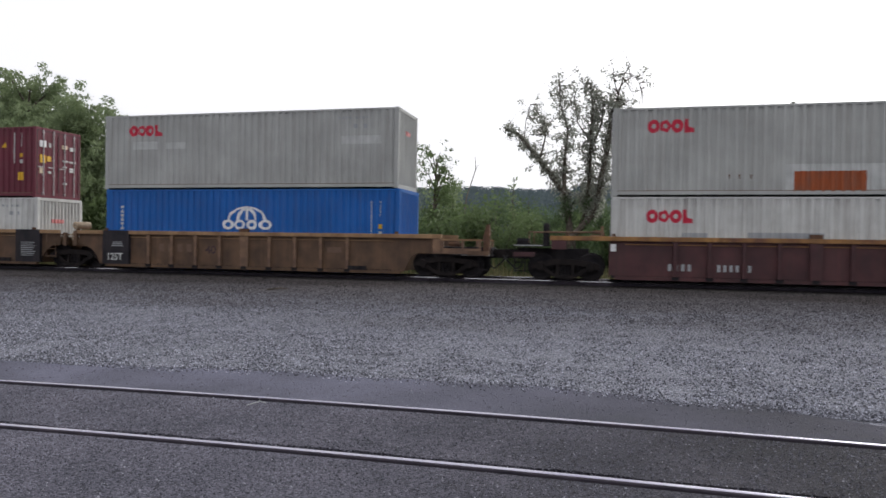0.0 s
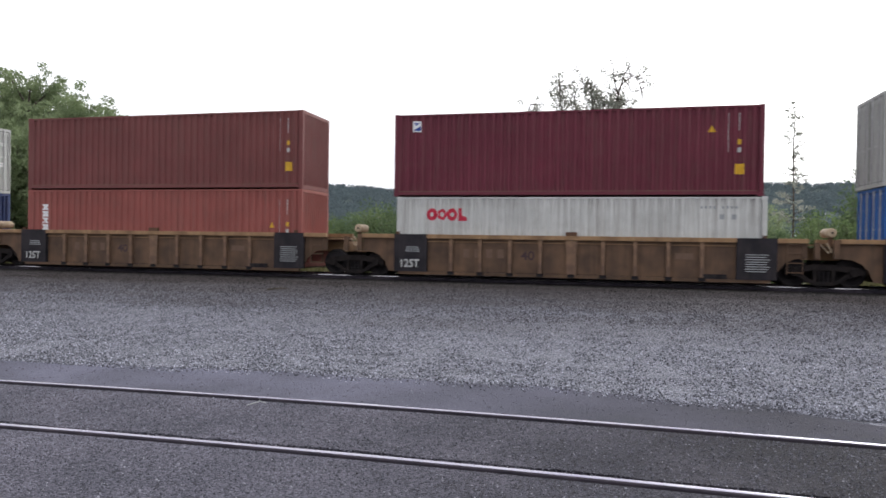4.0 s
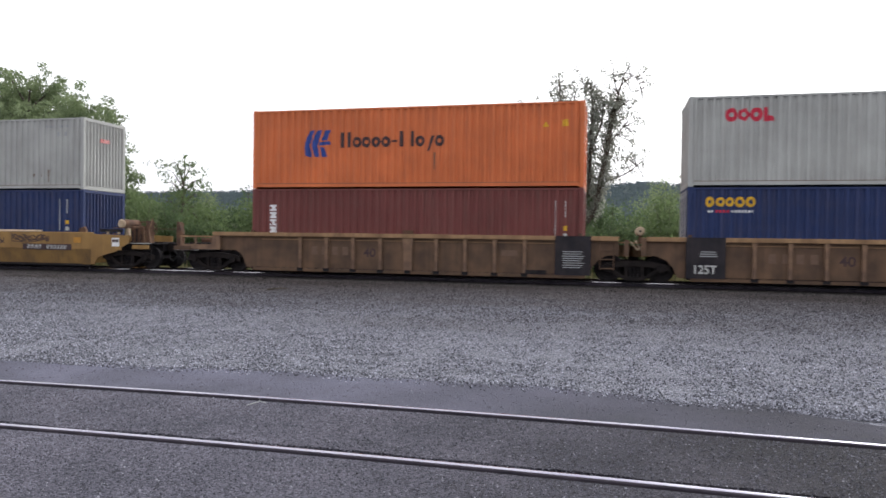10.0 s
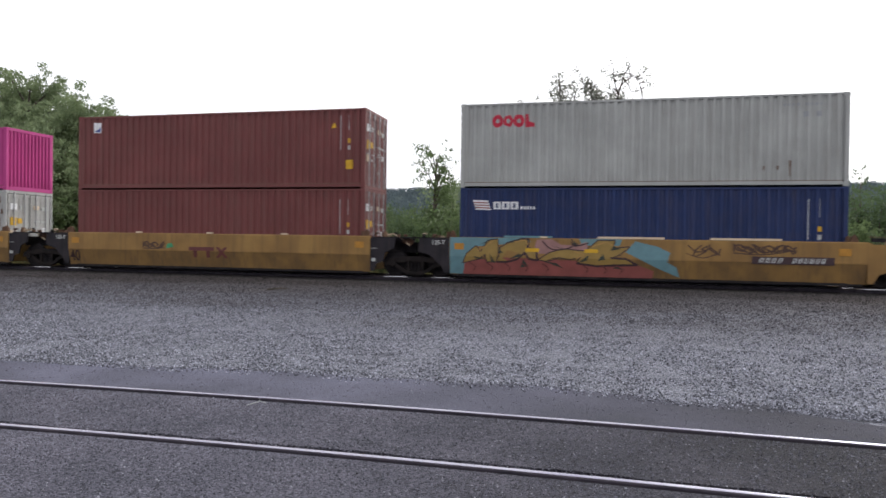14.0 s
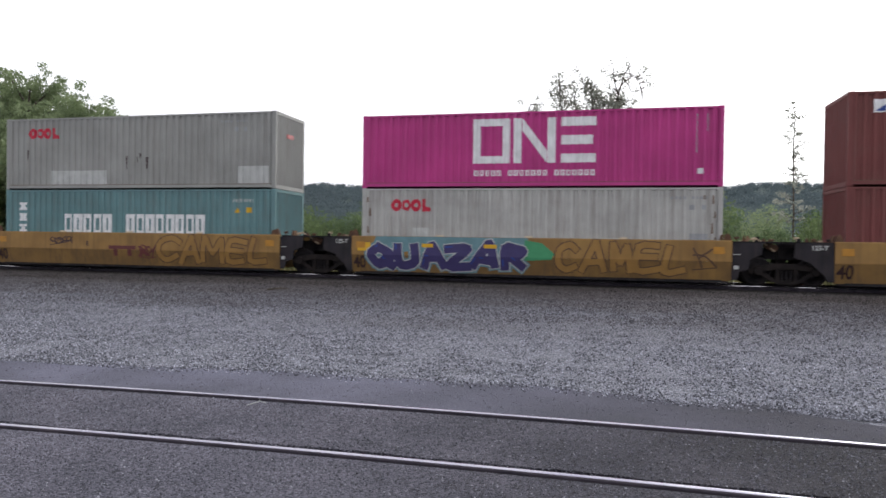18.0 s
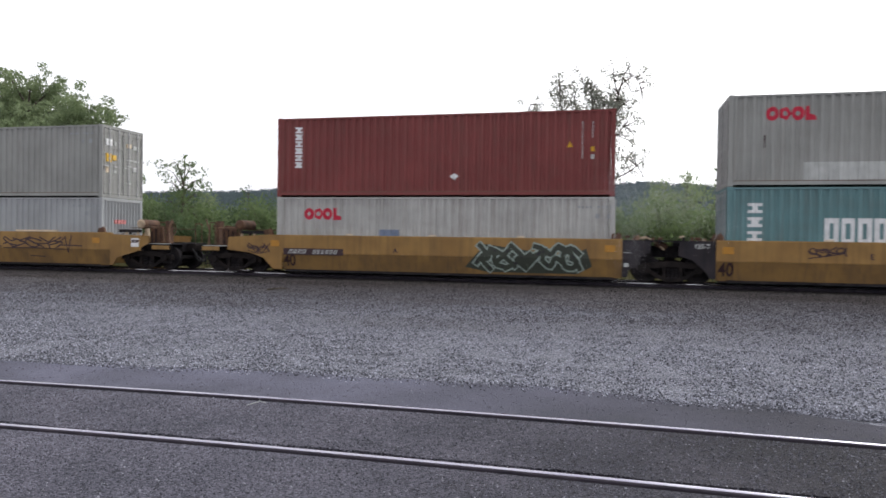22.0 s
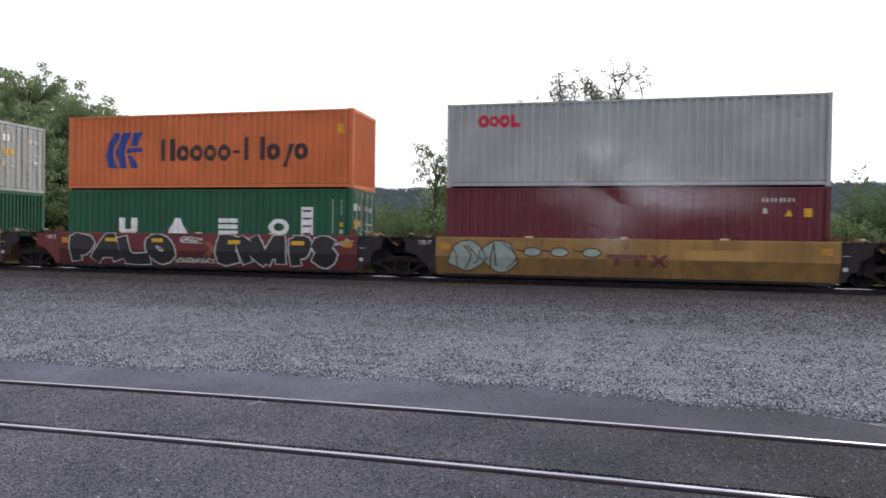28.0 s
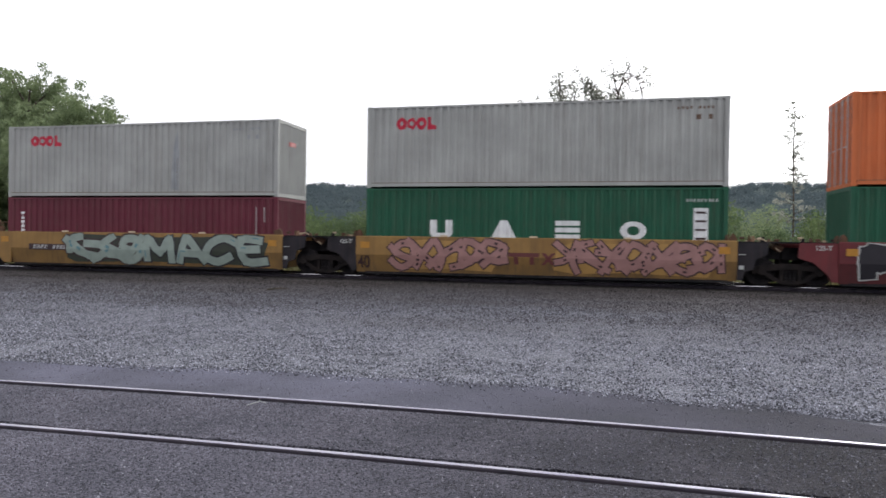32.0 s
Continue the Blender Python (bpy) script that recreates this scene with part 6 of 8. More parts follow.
        truck(root, 14.18, wheel_list)
    return root
# ---- spray paint on the cars ----
def curl(pts, k=4):
    """A smooth line through the points."""
    out = []
    for i in range(len(pts) - 1):
        p0, p1, p2, p3 = pts[max(0, i - 1)], pts[i], pts[i + 1], pts[min(len(pts) - 1, i + 2)]
        for j in range(k):
            t = j / k
            out.append(tuple(0.5 * (2 * p1[a] + (p2[a] - p0[a]) * t + (2 * p0[a] - 5 * p1[a] + 4 * p2[a] - p3[a]) * t * t + (3 * p1[a] - p0[a] - 3 * p2[a] + p3[a]) * t ** 3) for a in (0, 1)))
    return out + [pts[-1]]


FIGURES = [
    [[(0.20, 0.98), (0.62, 0.62), (0.28, 0.48), (0.82, 0.02)]],
    [[(0.10, 0.08), (0.45, 0.95), (0.92, 0.62), (0.50, 0.32), (0.18, 0.66)]],
    [[(0.10, 0.95), (0.32, 0.45), (0.20, 0.02)], [(0.32, 0.45), (0.92, 0.92)]],
    [[(0.50, 0.48), (0.72, 0.60), (0.58, 0.86), (0.20, 0.80), (0.10, 0.32), (0.50, 0.05), (0.92, 0.30)]],
    [[(0.10, 0.20), (0.86, 0.80)], [(0.48, 0.95), (0.86, 0.80), (0.80, 0.38)]],
    [[(0.05, 0.80), (0.38, 0.96), (0.62, 0.64), (0.95, 0.82)], [(0.05, 0.34), (0.38, 0.50), (0.62, 0.14), (0.95, 0.30)]],
    [[(0.05, 0.05), (0.50, 0.45), (0.95, 0.95)], [(0.15, 0.92), (0.45, 0.60), (0.85, 0.08)]],
    [[(0.05, 0.55), (0.40, 0.92), (0.82, 0.60), (0.40, 0.22), (0.05, 0.50)], [(0.80, 0.60), (0.98, 0.92)], [(0.80, 0.58), (0.98, 0.20)]],
]


def glyphs(x0, x1, z0, z1, n, seed, slant=0.10, smooth=3, crowd=1.5, wild=True):
    """A row of bent spray figures, turned and sheared at random; no letters."""
    rnd = random.Random(seed)
    w = (x1 - x0) / n
    out, last = [], None
    for i in range(n):
        f = rnd.choice([k for k in FIGURES if k is not last])
        last = f
        flip, up, lean = rnd.random() < 0.5, rnd.random() < 0.35, rnd.uniform(-slant, slant) * 2
        dz, tall = rnd.uniform(-0.03, 0.03), rnd.uniform(0.88, 1.0)
        for line in f:
            pts = []
            for a, b in line:
                a, b = (1 - a if flip else a), (1 - b if up else b)
                a += lean * (b - 0.5) + rnd.uniform(-0.04, 0.04)
                pts.append((min(x1, max(x0, x0 + w * (i + 0.5 + (a - 0.5) * crowd))), z0 + (z1 - z0) * ((b - 0.5) * tall + 0.5) + dz))
            out.append(curl(pts, smooth))
        if wild and rnd.random() < 0.8:
            k = rnd.choice((-1, 1))
            out.append(curl([(min(x1, max(x0, x0 + w * (i + 0.5 - 0.8 * k))), z0 + (z1 - z0) * rnd.uniform(0.05, 0.4)), (x0 + w * (i + 0.5), z0 + (z1 - z0) * rnd.uniform(0.3, 0.7)), (min(x1, max(x0, x0 + w * (i + 0.5 + 0.7 * k))), z0 + (z1 - z0) * rnd.uniform(0.6, 0.98))], smooth))
    return out


def stroke(pts, w):
    """A sprayed line of width w along points (x, z), in quads."""
    out = []
    for (x0, z0), (x1, z1) in zip(pts, pts[1:]):
        d = math.hypot(x1 - x0, z1 - z0) or 1
        nx, nz = -(z1 - z0) / d * w / 2, (x1 - x0) / d * w / 2
        ex, ez = (x1 - x0) / d * w * 0.35, (z1 - z0) / d * w * 0.35
        out.append([(x0 - nx - ex, z0 - nz - ez), (x1 - nx + ex, z1 - nz + ez), (x1 + nx + ex, z1 + nz + ez), (x0 + nx - ex, z0 + nz - ez)])
    return out


def outline(pts, w):
    return stroke(pts + pts[:1], w)


def lean_in(ob, step):
    """Bends a mark to the side's lower slope."""
    for v in ob.data.vertices:
        v.co.y += OUT - 0.004 - step * 2.5 + (0.12 * (0.86 - v.co.z) / 0.60 if v.co.z < 0.86 else 0.0)
    return ob


def spray(car, shapes, colour, step, label="spray-painted shapes"):
    """Cuts the shapes where the side bends and lays them on it."""
    bm = bmesh.new()
    for i, pts in enumerate(shapes):
        try:
            bm.faces.new([bm.verts.new((x, -0.0002 * (i % 23), z)) for x, z in pts])
        except ValueError:
            continue
    bmesh.ops.bisect_plane(bm, geom=bm.verts[:] + bm.edges[:] + bm.faces[:], plane_co=(0, 0, 0.865), plane_no=(0, 0, 1), dist=0.0005)
    ob = tagged(part("spray_paint", bm, MARK[colour], car, label), kind="stuff")
    return lean_in(ob, step)


def clip_z(shapes, z0, z1):
    return [[(x, min(z1, max(z0, z))) for x, z in s] for s in shapes]


def piece(car, x0, x1, z0, z1, n, seed, fill, line, halo=None, inner=None, w=0.045, thick=1.0, crowd=1.5):
    """A crowded row of fat sprayed figures: cloud, outline, fill, shine."""
    rnd = random.Random(seed)
    figures = glyphs(x0, x1, z0, z1, n, seed, crowd=crowd)
    fat = min((x1 - x0) / n * 0.34, (z1 - z0) * 0.30) * thick
    if halo:
        spray(car, clip_z([q for f in figures for q in stroke(f, fat + 0.30)], 0.26, 1.52), halo, 0.000)
    spray(car, clip_z([q for f in figures for q in stroke(f, fat + 2.2 * w)], 0.26, 1.52), line, 0.002)
    spray(car, clip_z([q for f in figures for q in stroke(f, fat)], 0.28, 1.50), fill, 0.004)
    shine = []
    for f in figures:
        k = rnd.randrange(len(f) - 1)
        a, b = f[k], f[k + 1]
        shine += stroke([(a[0] * 0.7 + b[0] * 0.3, a[1] * 0.7 + b[1] * 0.3), (a[0] * 0.4 + b[0] * 0.6, a[1] * 0.4 + b[1] * 0.6)], fat * 0.35)
    spray(car, shine, inner or line, 0.006)


def cloud_piece(car, x0, x1, z0, z1, n, seed, fill, line, inner=None, w=0.04):
    """Fat pale figures that fill the row, drawn with thin dark looping outlines."""
    rnd = random.Random(seed)
    step = (x1 - x0) / n
    fat, lines, shine = [], [], []
    for i in range(n):
        cx = x0 + step * (i + 0.5)
        k = 10
        rim = []
        for j in range(k):
            a = 2 * math.pi * j / k + rnd.uniform(-0.25, 0.25)
            rim.append((cx + step * rnd.uniform(0.42, 0.66) * math.cos(a), (z0 + z1) / 2 + (z1 - z0) * rnd.uniform(0.40, 0.58) * math.sin(a)))
        rim = [(x, min(z1, max(z0, z))) for x, z in rim]
        fat.append(rim)
        lines += stroke(curl(rim + rim[:1], 3), w)
        for q in range(3):
            u = cx + rnd.uniform(-0.3, 0.3) * step
            pts = [(u, z0 + (z1 - z0) * rnd.uniform(0.05, 0.3)), (u + rnd.uniform(-0.35, 0.35) * step, (z0 + z1) / 2 + rnd.uniform(-0.15, 0.15)), (u + rnd.uniform(-0.2, 0.2) * step, z0 + (z1 - z0) * rnd.uniform(0.7, 0.95))]
            lines += stroke(curl(pts, 3), w * rnd.uniform(0.8, 1.6))
            shine += stroke(curl([(x + 0.08, z) for x, z in pts], 3), w * 2.2)
    spray(car, clip_z(fat, 0.26, 1.52), fill, 0.001)
    if inner:
        spray(car, clip_z(shine, 0.28, 1.50), inner, 0.003)
    spray(car, clip_z(lines, 0.26, 1.52), line, 0.005)


def scrawl(car, x0, x1, z0, z1, n, seed, colour, w=0.035):
    """Thin hand-sprayed line work."""
    lines = [q for f in glyphs(x0, x1, z0, z1, n, seed, 0.22, 4) for q in stroke(f, w)]
    rnd = random.Random(seed)
    lines += stroke(curl([(x0, z0 + rnd.uniform(-0.05, 0.1)), ((x0 + x1) / 2, z0 + rnd.uniform(-0.06, 0.06)), (x1, z0 + rnd.uniform(-0.02, 0.15))]), w * 0.7)
    spray(car, clip_z(lines, 0.26, 1.52), colour, 0.002, "hand-sprayed line work")


def mark_bars(car, x, colour="oxblood", wide=1.66, z0=0.62, z1=1.02):
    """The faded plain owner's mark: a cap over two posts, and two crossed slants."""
    w = wide / 3
    s = [rect(x, z1 - 0.14, x + w * 1.95, z1)] + [rect(x + w * (i + 0.34), z0, x + w * (i + 0.62), z1 - 0.145) for i in (0, 1)]
    s += [[(x + 2.05 * w, z0), (x + 2.3 * w, z0), (x + 2.98 * w, z1), (x + 2.72 * w, z1)], [(x + 2.70 * w, z0), (x + 2.98 * w, z0), (x + 2.34 * w, z1), (x + 2.08 * w, z1)]]
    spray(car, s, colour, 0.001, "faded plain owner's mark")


STROKES = {
    "A": [[(0.05, 0.0), (0.42, 1.0), (0.58, 1.0), (0.95, 0.0)], [(0.25, 0.36), (0.75, 0.36)]],
    "C": [[(0.92, 0.85), (0.55, 1.0), (0.12, 0.75), (0.10, 0.28), (0.50, 0.0), (0.92, 0.18)]],
    "E": [[(0.92, 0.95), (0.12, 0.95), (0.12, 0.05), (0.92, 0.05)], [(0.12, 0.52), (0.75, 0.52)]],
    "L": [[(0.15, 1.0), (0.15, 0.05), (0.92, 0.05)]],
    "M": [[(0.05, 0.0), (0.15, 1.0), (0.50, 0.35), (0.85, 1.0), (0.95, 0.0)]],
    "N": [[(0.10, 0.0), (0.10, 1.0), (0.90, 0.0), (0.90, 1.0)]],
    "O": [[(0.50, 1.0), (0.10, 0.72), (0.12, 0.25), (0.50, 0.0), (0.88, 0.25), (0.90, 0.72), (0.50, 1.0)]],
    "P": [[(0.18, 0.0), (0.15, 0.95), (0.62, 1.0), (0.90, 0.76), (0.62, 0.48), (0.18, 0.48)]],
    "Q": [[(0.50, 1.0), (0.10, 0.72), (0.12, 0.28), (0.50, 0.05), (0.88, 0.28), (0.90, 0.72), (0.50, 1.0)], [(0.55, 0.35), (0.95, 0.0)]],
    "R": [[(0.15, 0.0), (0.15, 0.95), (0.65, 1.0), (0.88, 0.76), (0.60, 0.50), (0.18, 0.48)], [(0.50, 0.48), (0.95, 0.0)]],
    "S": [[(0.90, 0.86), (0.50, 1.0), (0.12, 0.76), (0.50, 0.50), (0.90, 0.26), (0.50, 0.0), (0.08, 0.14)]],
    "U": [[(0.10, 1.0), (0.12, 0.25), (0.50, 0.0), (0.88, 0.25), (0.90, 1.0)]],
    "Z": [[(0.08, 0.95), (0.92, 0.95), (0.08, 0.05), (0.92, 0.05)]],
}


def sprayed_word(car, text, x0, x1, z0, z1, fill, line, fat=0.20, rim=0.05, halo=None, shine=None, seed=1):
    """Fat hand-sprayed characters that crowd one another: a cloud, rims, fills, a shine."""
    rnd = random.Random(seed)
    w = (x1 - x0) / len(text)
    cloud, rims, fills, glints = [], [], [], []
    for i, ch in enumerate(text):
        lift, lean, wide = rnd.uniform(-0.04, 0.04), rnd.uniform(-0.22, 0.22), rnd.uniform(1.0, 1.2)
        for path in STROKES[ch]:
            pts = [(x0 + w * (i + 0.5 + (a - 0.5) * wide * (1 - fat / w * 0.8) + lean * (b - 0.5)), z0 + fat / 2 + (z1 - z0 - fat) * b + lift) for a, b in path]
            pts = curl([(p[0] + rnd.uniform(-0.07, 0.07), p[1] + rnd.uniform(-0.05, 0.05)) for p in pts], 3)
            cloud += stroke(pts, fat + rim * 6)
            rims += stroke(pts, fat + rim * 2)
            fills += stroke(pts, fat)
            glints += stroke([(p[0] - fat * 0.2, p[1] + fat * 0.2) for p in pts[:2]], fat * 0.16)
    if halo:
        spray(car, clip_z(cloud, 0.27, 1.52), halo, 0.000)
    spray(car, clip_z(rims, 0.27, 1.52), line, 0.002)
    spray(car, clip_z(fills, 0.29, 1.50), fill, 0.004)
    if shine:
        spray(car, clip_z(glints, 0.29, 1.50), shine, 0.006)


def wild_piece(car):
    """Interlocked ochre blades over a red foot, with blue at the ends and pink clouds on top."""
    spray(car, [[(-0.3, 0.26), (0.25, 0.26), (0.3, 0.7), (0.55, 1.1), (0.5, 1.52), (-0.3, 1.52)], [(5.6, 1.1), (6.1, 0.85), (6.7, 0.55), (7.3, 0.30), (7.2, 0.62), (6.9, 0.8), (7.0, 1.1), (6.6, 1.3), (5.9, 1.46)],
                [(0.5, 1.2), (1.6, 1.3), (2.5, 1.4), (2.4, 1.52), (0.5, 1.52)], [(4.2, 1.3), (5.4, 1.3), (5.5, 1.52), (4.1, 1.52)]], "cyan", 0.0)
    spray(car, [[(0.15, 0.26), (6.45, 0.26), (6.5, 0.50), (5.9, 0.72), (3.6, 0.80), (1.6, 0.85), (0.25, 0.72)]], "rose", 0.0005)
    spray(car, [[(2.6, 1.02), (3.0, 1.0), (3.9, 1.1), (4.4, 1.15), (4.35, 1.42), (4.0, 1.30), (3.5, 1.32), (3.2, 1.50), (2.7, 1.48)]], "pink", 0.001)
    blades = [[(0.18, 0.66), (0.30, 0.95), (0.62, 1.22), (0.78, 1.02), (1.05, 1.42), (1.36, 1.46), (1.40, 1.12), (1.34, 0.72), (1.02, 0.70), (0.92, 0.96), (0.74, 0.80)],
              [(1.36, 0.70), (1.48, 1.18), (1.70, 1.34), (2.22, 1.50), (2.42, 1.48), (2.40, 1.18), (2.70, 1.12), (2.72, 0.78), (2.45, 0.82), (2.30, 1.02), (2.05, 0.80), (1.70, 0.70)],
              [(2.78, 0.80), (3.15, 1.04), (3.60, 1.16), (4.30, 1.10), (4.24, 0.94), (3.80, 0.84), (3.45, 0.90), (3.05, 0.76)],
              [(4.05, 0.70), (4.20, 0.96), (4.35, 1.14), (4.72, 1.46), (5.25, 1.46), (5.18, 1.20), (5.70, 1.26), (5.40, 1.02), (5.14, 0.90), (5.62, 0.88), (5.98, 0.68), (5.25, 0.66), (4.70, 0.62)]]
    spray(car, [q for b in blades for q in outline(b, 0.07)], "ink", 0.002)
    spray(car, blades, "ochre", 0.003)
    slivers = [((1.36, 1.20), (1.44, 0.98), (1.56, 1.02)), ((1.10, 0.98), (1.30, 0.66), (1.16, 0.68)), ((1.75, 0.78), (2.10, 1.00), (2.20, 0.92)), ((2.15, 0.52), (2.26, 0.82), (2.42, 0.56)), ((2.95, 0.74), (3.35, 0.70), (3.60, 0.52)),
               ((4.05, 0.70), (4.42, 0.98), (4.36, 0.80)), ((4.72, 0.80), (4.88, 1.04), (4.95, 0.84)), ((5.12, 1.14), (5.20, 1.30), (5.44, 1.20)), ((3.18, 1.28), (3.60, 1.18), (3.70, 1.12)), ((1.70, 1.34), (2.10, 1.40), (2.22, 1.52)),
               ((0.78, 1.30), (1.02, 1.36), (1.24, 1.50)), ((5.30, 0.62), (5.62, 0.52), (5.20, 0.56)), ((0.55, 0.88), (0.98, 0.78), (0.62, 0.80)), ((3.90, 1.28), (4.10, 1.30), (3.92, 1.46))]
    spray(car, [list(q) for q in slivers], "moss", 0.006)
    spray(car, [q for x in (0.4, 1.0, 1.6, 2.2, 2.9, 4.2, 4.8, 5.3) for q in stroke(curl([(x, 0.66), (x + 0.20, 0.52), (x + 0.14, 0.40)], 3), 0.035)], "oxblood", 0.006)
    spray(car, [q for b in blades for q in stroke([((p[0] + r[0]) / 2, (p[1] + r[1]) / 2 - 0.03) for p, r in zip(b[2:5], b[3:6])], 0.035)], "sand", 0.007)
    spray(car, [rect(2.32, 1.06, 2.78, 1.18), rect(4.28, 1.06, 4.72, 1.18)], "yellow", 0.008)
    spray(car, [q for pts in (((2.9, 1.42), (3.2, 1.16), (3.7, 1.18), (4.0, 1.34)), ((3.85, 1.50), (3.95, 1.28), (4.4, 1.38))) for q in stroke(curl(list(pts), 4), 0.04)], "ink", 0.008)


def spray_cars_one(cars):
    # bright wild piece over the left half of the first car
    c = cars[0]
    wild_piece(c)
    scrawl(c, 7.5, 8.5, 1.0, 1.4, 3, 62, "brown", 0.04)
    scrawl(c, 8.9, 10.7, 1.12, 1.42, 6, 63, "brown", 0.05)
    lugs(c, ((1.6, 3.2, "cyan"), (4.7, 6.8, "tan"), (8.2, 10.3, "tan")))
    # the plain second car
    c = cars[1]
    mark_bars(c, 5.15)
    scrawl(c, 3.15, 4.1, 0.92, 1.22, 4, 64, "brown", 0.05)
    spray(c, [[(4.15, 0.95), (4.5, 1.0), (4.4, 1.15), (4.2, 1.12)]], "leaf", 0.001)
    # the third: a violet piece and hollow line figures
    c = cars[2]
    spray(c, [[(0.3, 0.80), (1.8, 1.0), (3.6, 0.95), (6.2, 0.95), (6.0, 1.52), (0.6, 1.52)]], "cyan", 0.0)
    sprayed_word(c, "QUAZAR", 0.30, 6.0, 0.34, 1.30, "mauve", "pale", 0.31, 0.028, "cyan", "blue", 65)
    spray(c, [[(5.9, 0.75), (6.8, 0.8), (6.9, 1.0), (6.5, 1.35), (5.9, 1.45)]], "leaf", 0.001)
    spray(c, [rect(2.3, 1.15, 2.7, 1.28), rect(4.5, 1.15, 4.95, 1.28)], "yellow", 0.007)
    sprayed_word(c, "CAMEL", 6.9, 11.2, 0.40, 1.44, "amber", "brown", 0.20, 0.032, None, None, 66)
    scrawl(c, 11.3, 12.0, 0.6, 1.3, 1, 166, "brown", 0.05)
    spray(c, [rect(-0.1, 1.0, 0.4, 1.3)], "yellow", 0.001)
    # the fourth: owner's mark and outline figures
    c = cars[3]
    mark_bars(c, 5.1, "oxblood", 1.9)
    scrawl(c, 2.35, 3.4, 1.05, 1.35, 4, 67, "ink", 0.04)
    words("stencil", "E", 0.24, 4.05, 1.0, OUT - 0.006, MARK["ink"], c, 1.0, "black letter E")
    scrawl(c, 6.5, 7.2, 0.55, 1.1, 2, 168, "oxblood", 0.05)
    sprayed_word(c, "CAMEL", 7.3, 12.1, 0.38, 1.44, "amber", "brown", 0.20, 0.032, None, None, 68)
    # the fifth
    c = cars[4]
    words("stencil", "A", 0.24, 4.6, 0.93, OUT - 0.006, MARK["ink"], c, 1.0, "black letter A")
    spray(c, [[(7.2, 0.5), (8.0, 0.34), (11.0, 0.34), (11.5, 0.6), (11.3, 1.2), (10.8, 0.9), (7.9, 1.3)]], "moss", 0.0)
    piece(c, 7.6, 11.1, 0.42, 1.30, 6, 69, "moss", "mint", None, "black", 0.045, 0.8, 1.15)
    scrawl(c, -1.1, -0.2, 0.85, 1.2, 4, 70, "ink")


def lugs(car, spots):
    for x0, x1, colour in spots:
        bm = bmesh.new()
        box(bm, x0, x1, OUT - 0.004, OUT + 0.08, 1.532, 1.60)
        part("top_strip", bm, MARK[colour], car, "pale worn strip on the top edge")


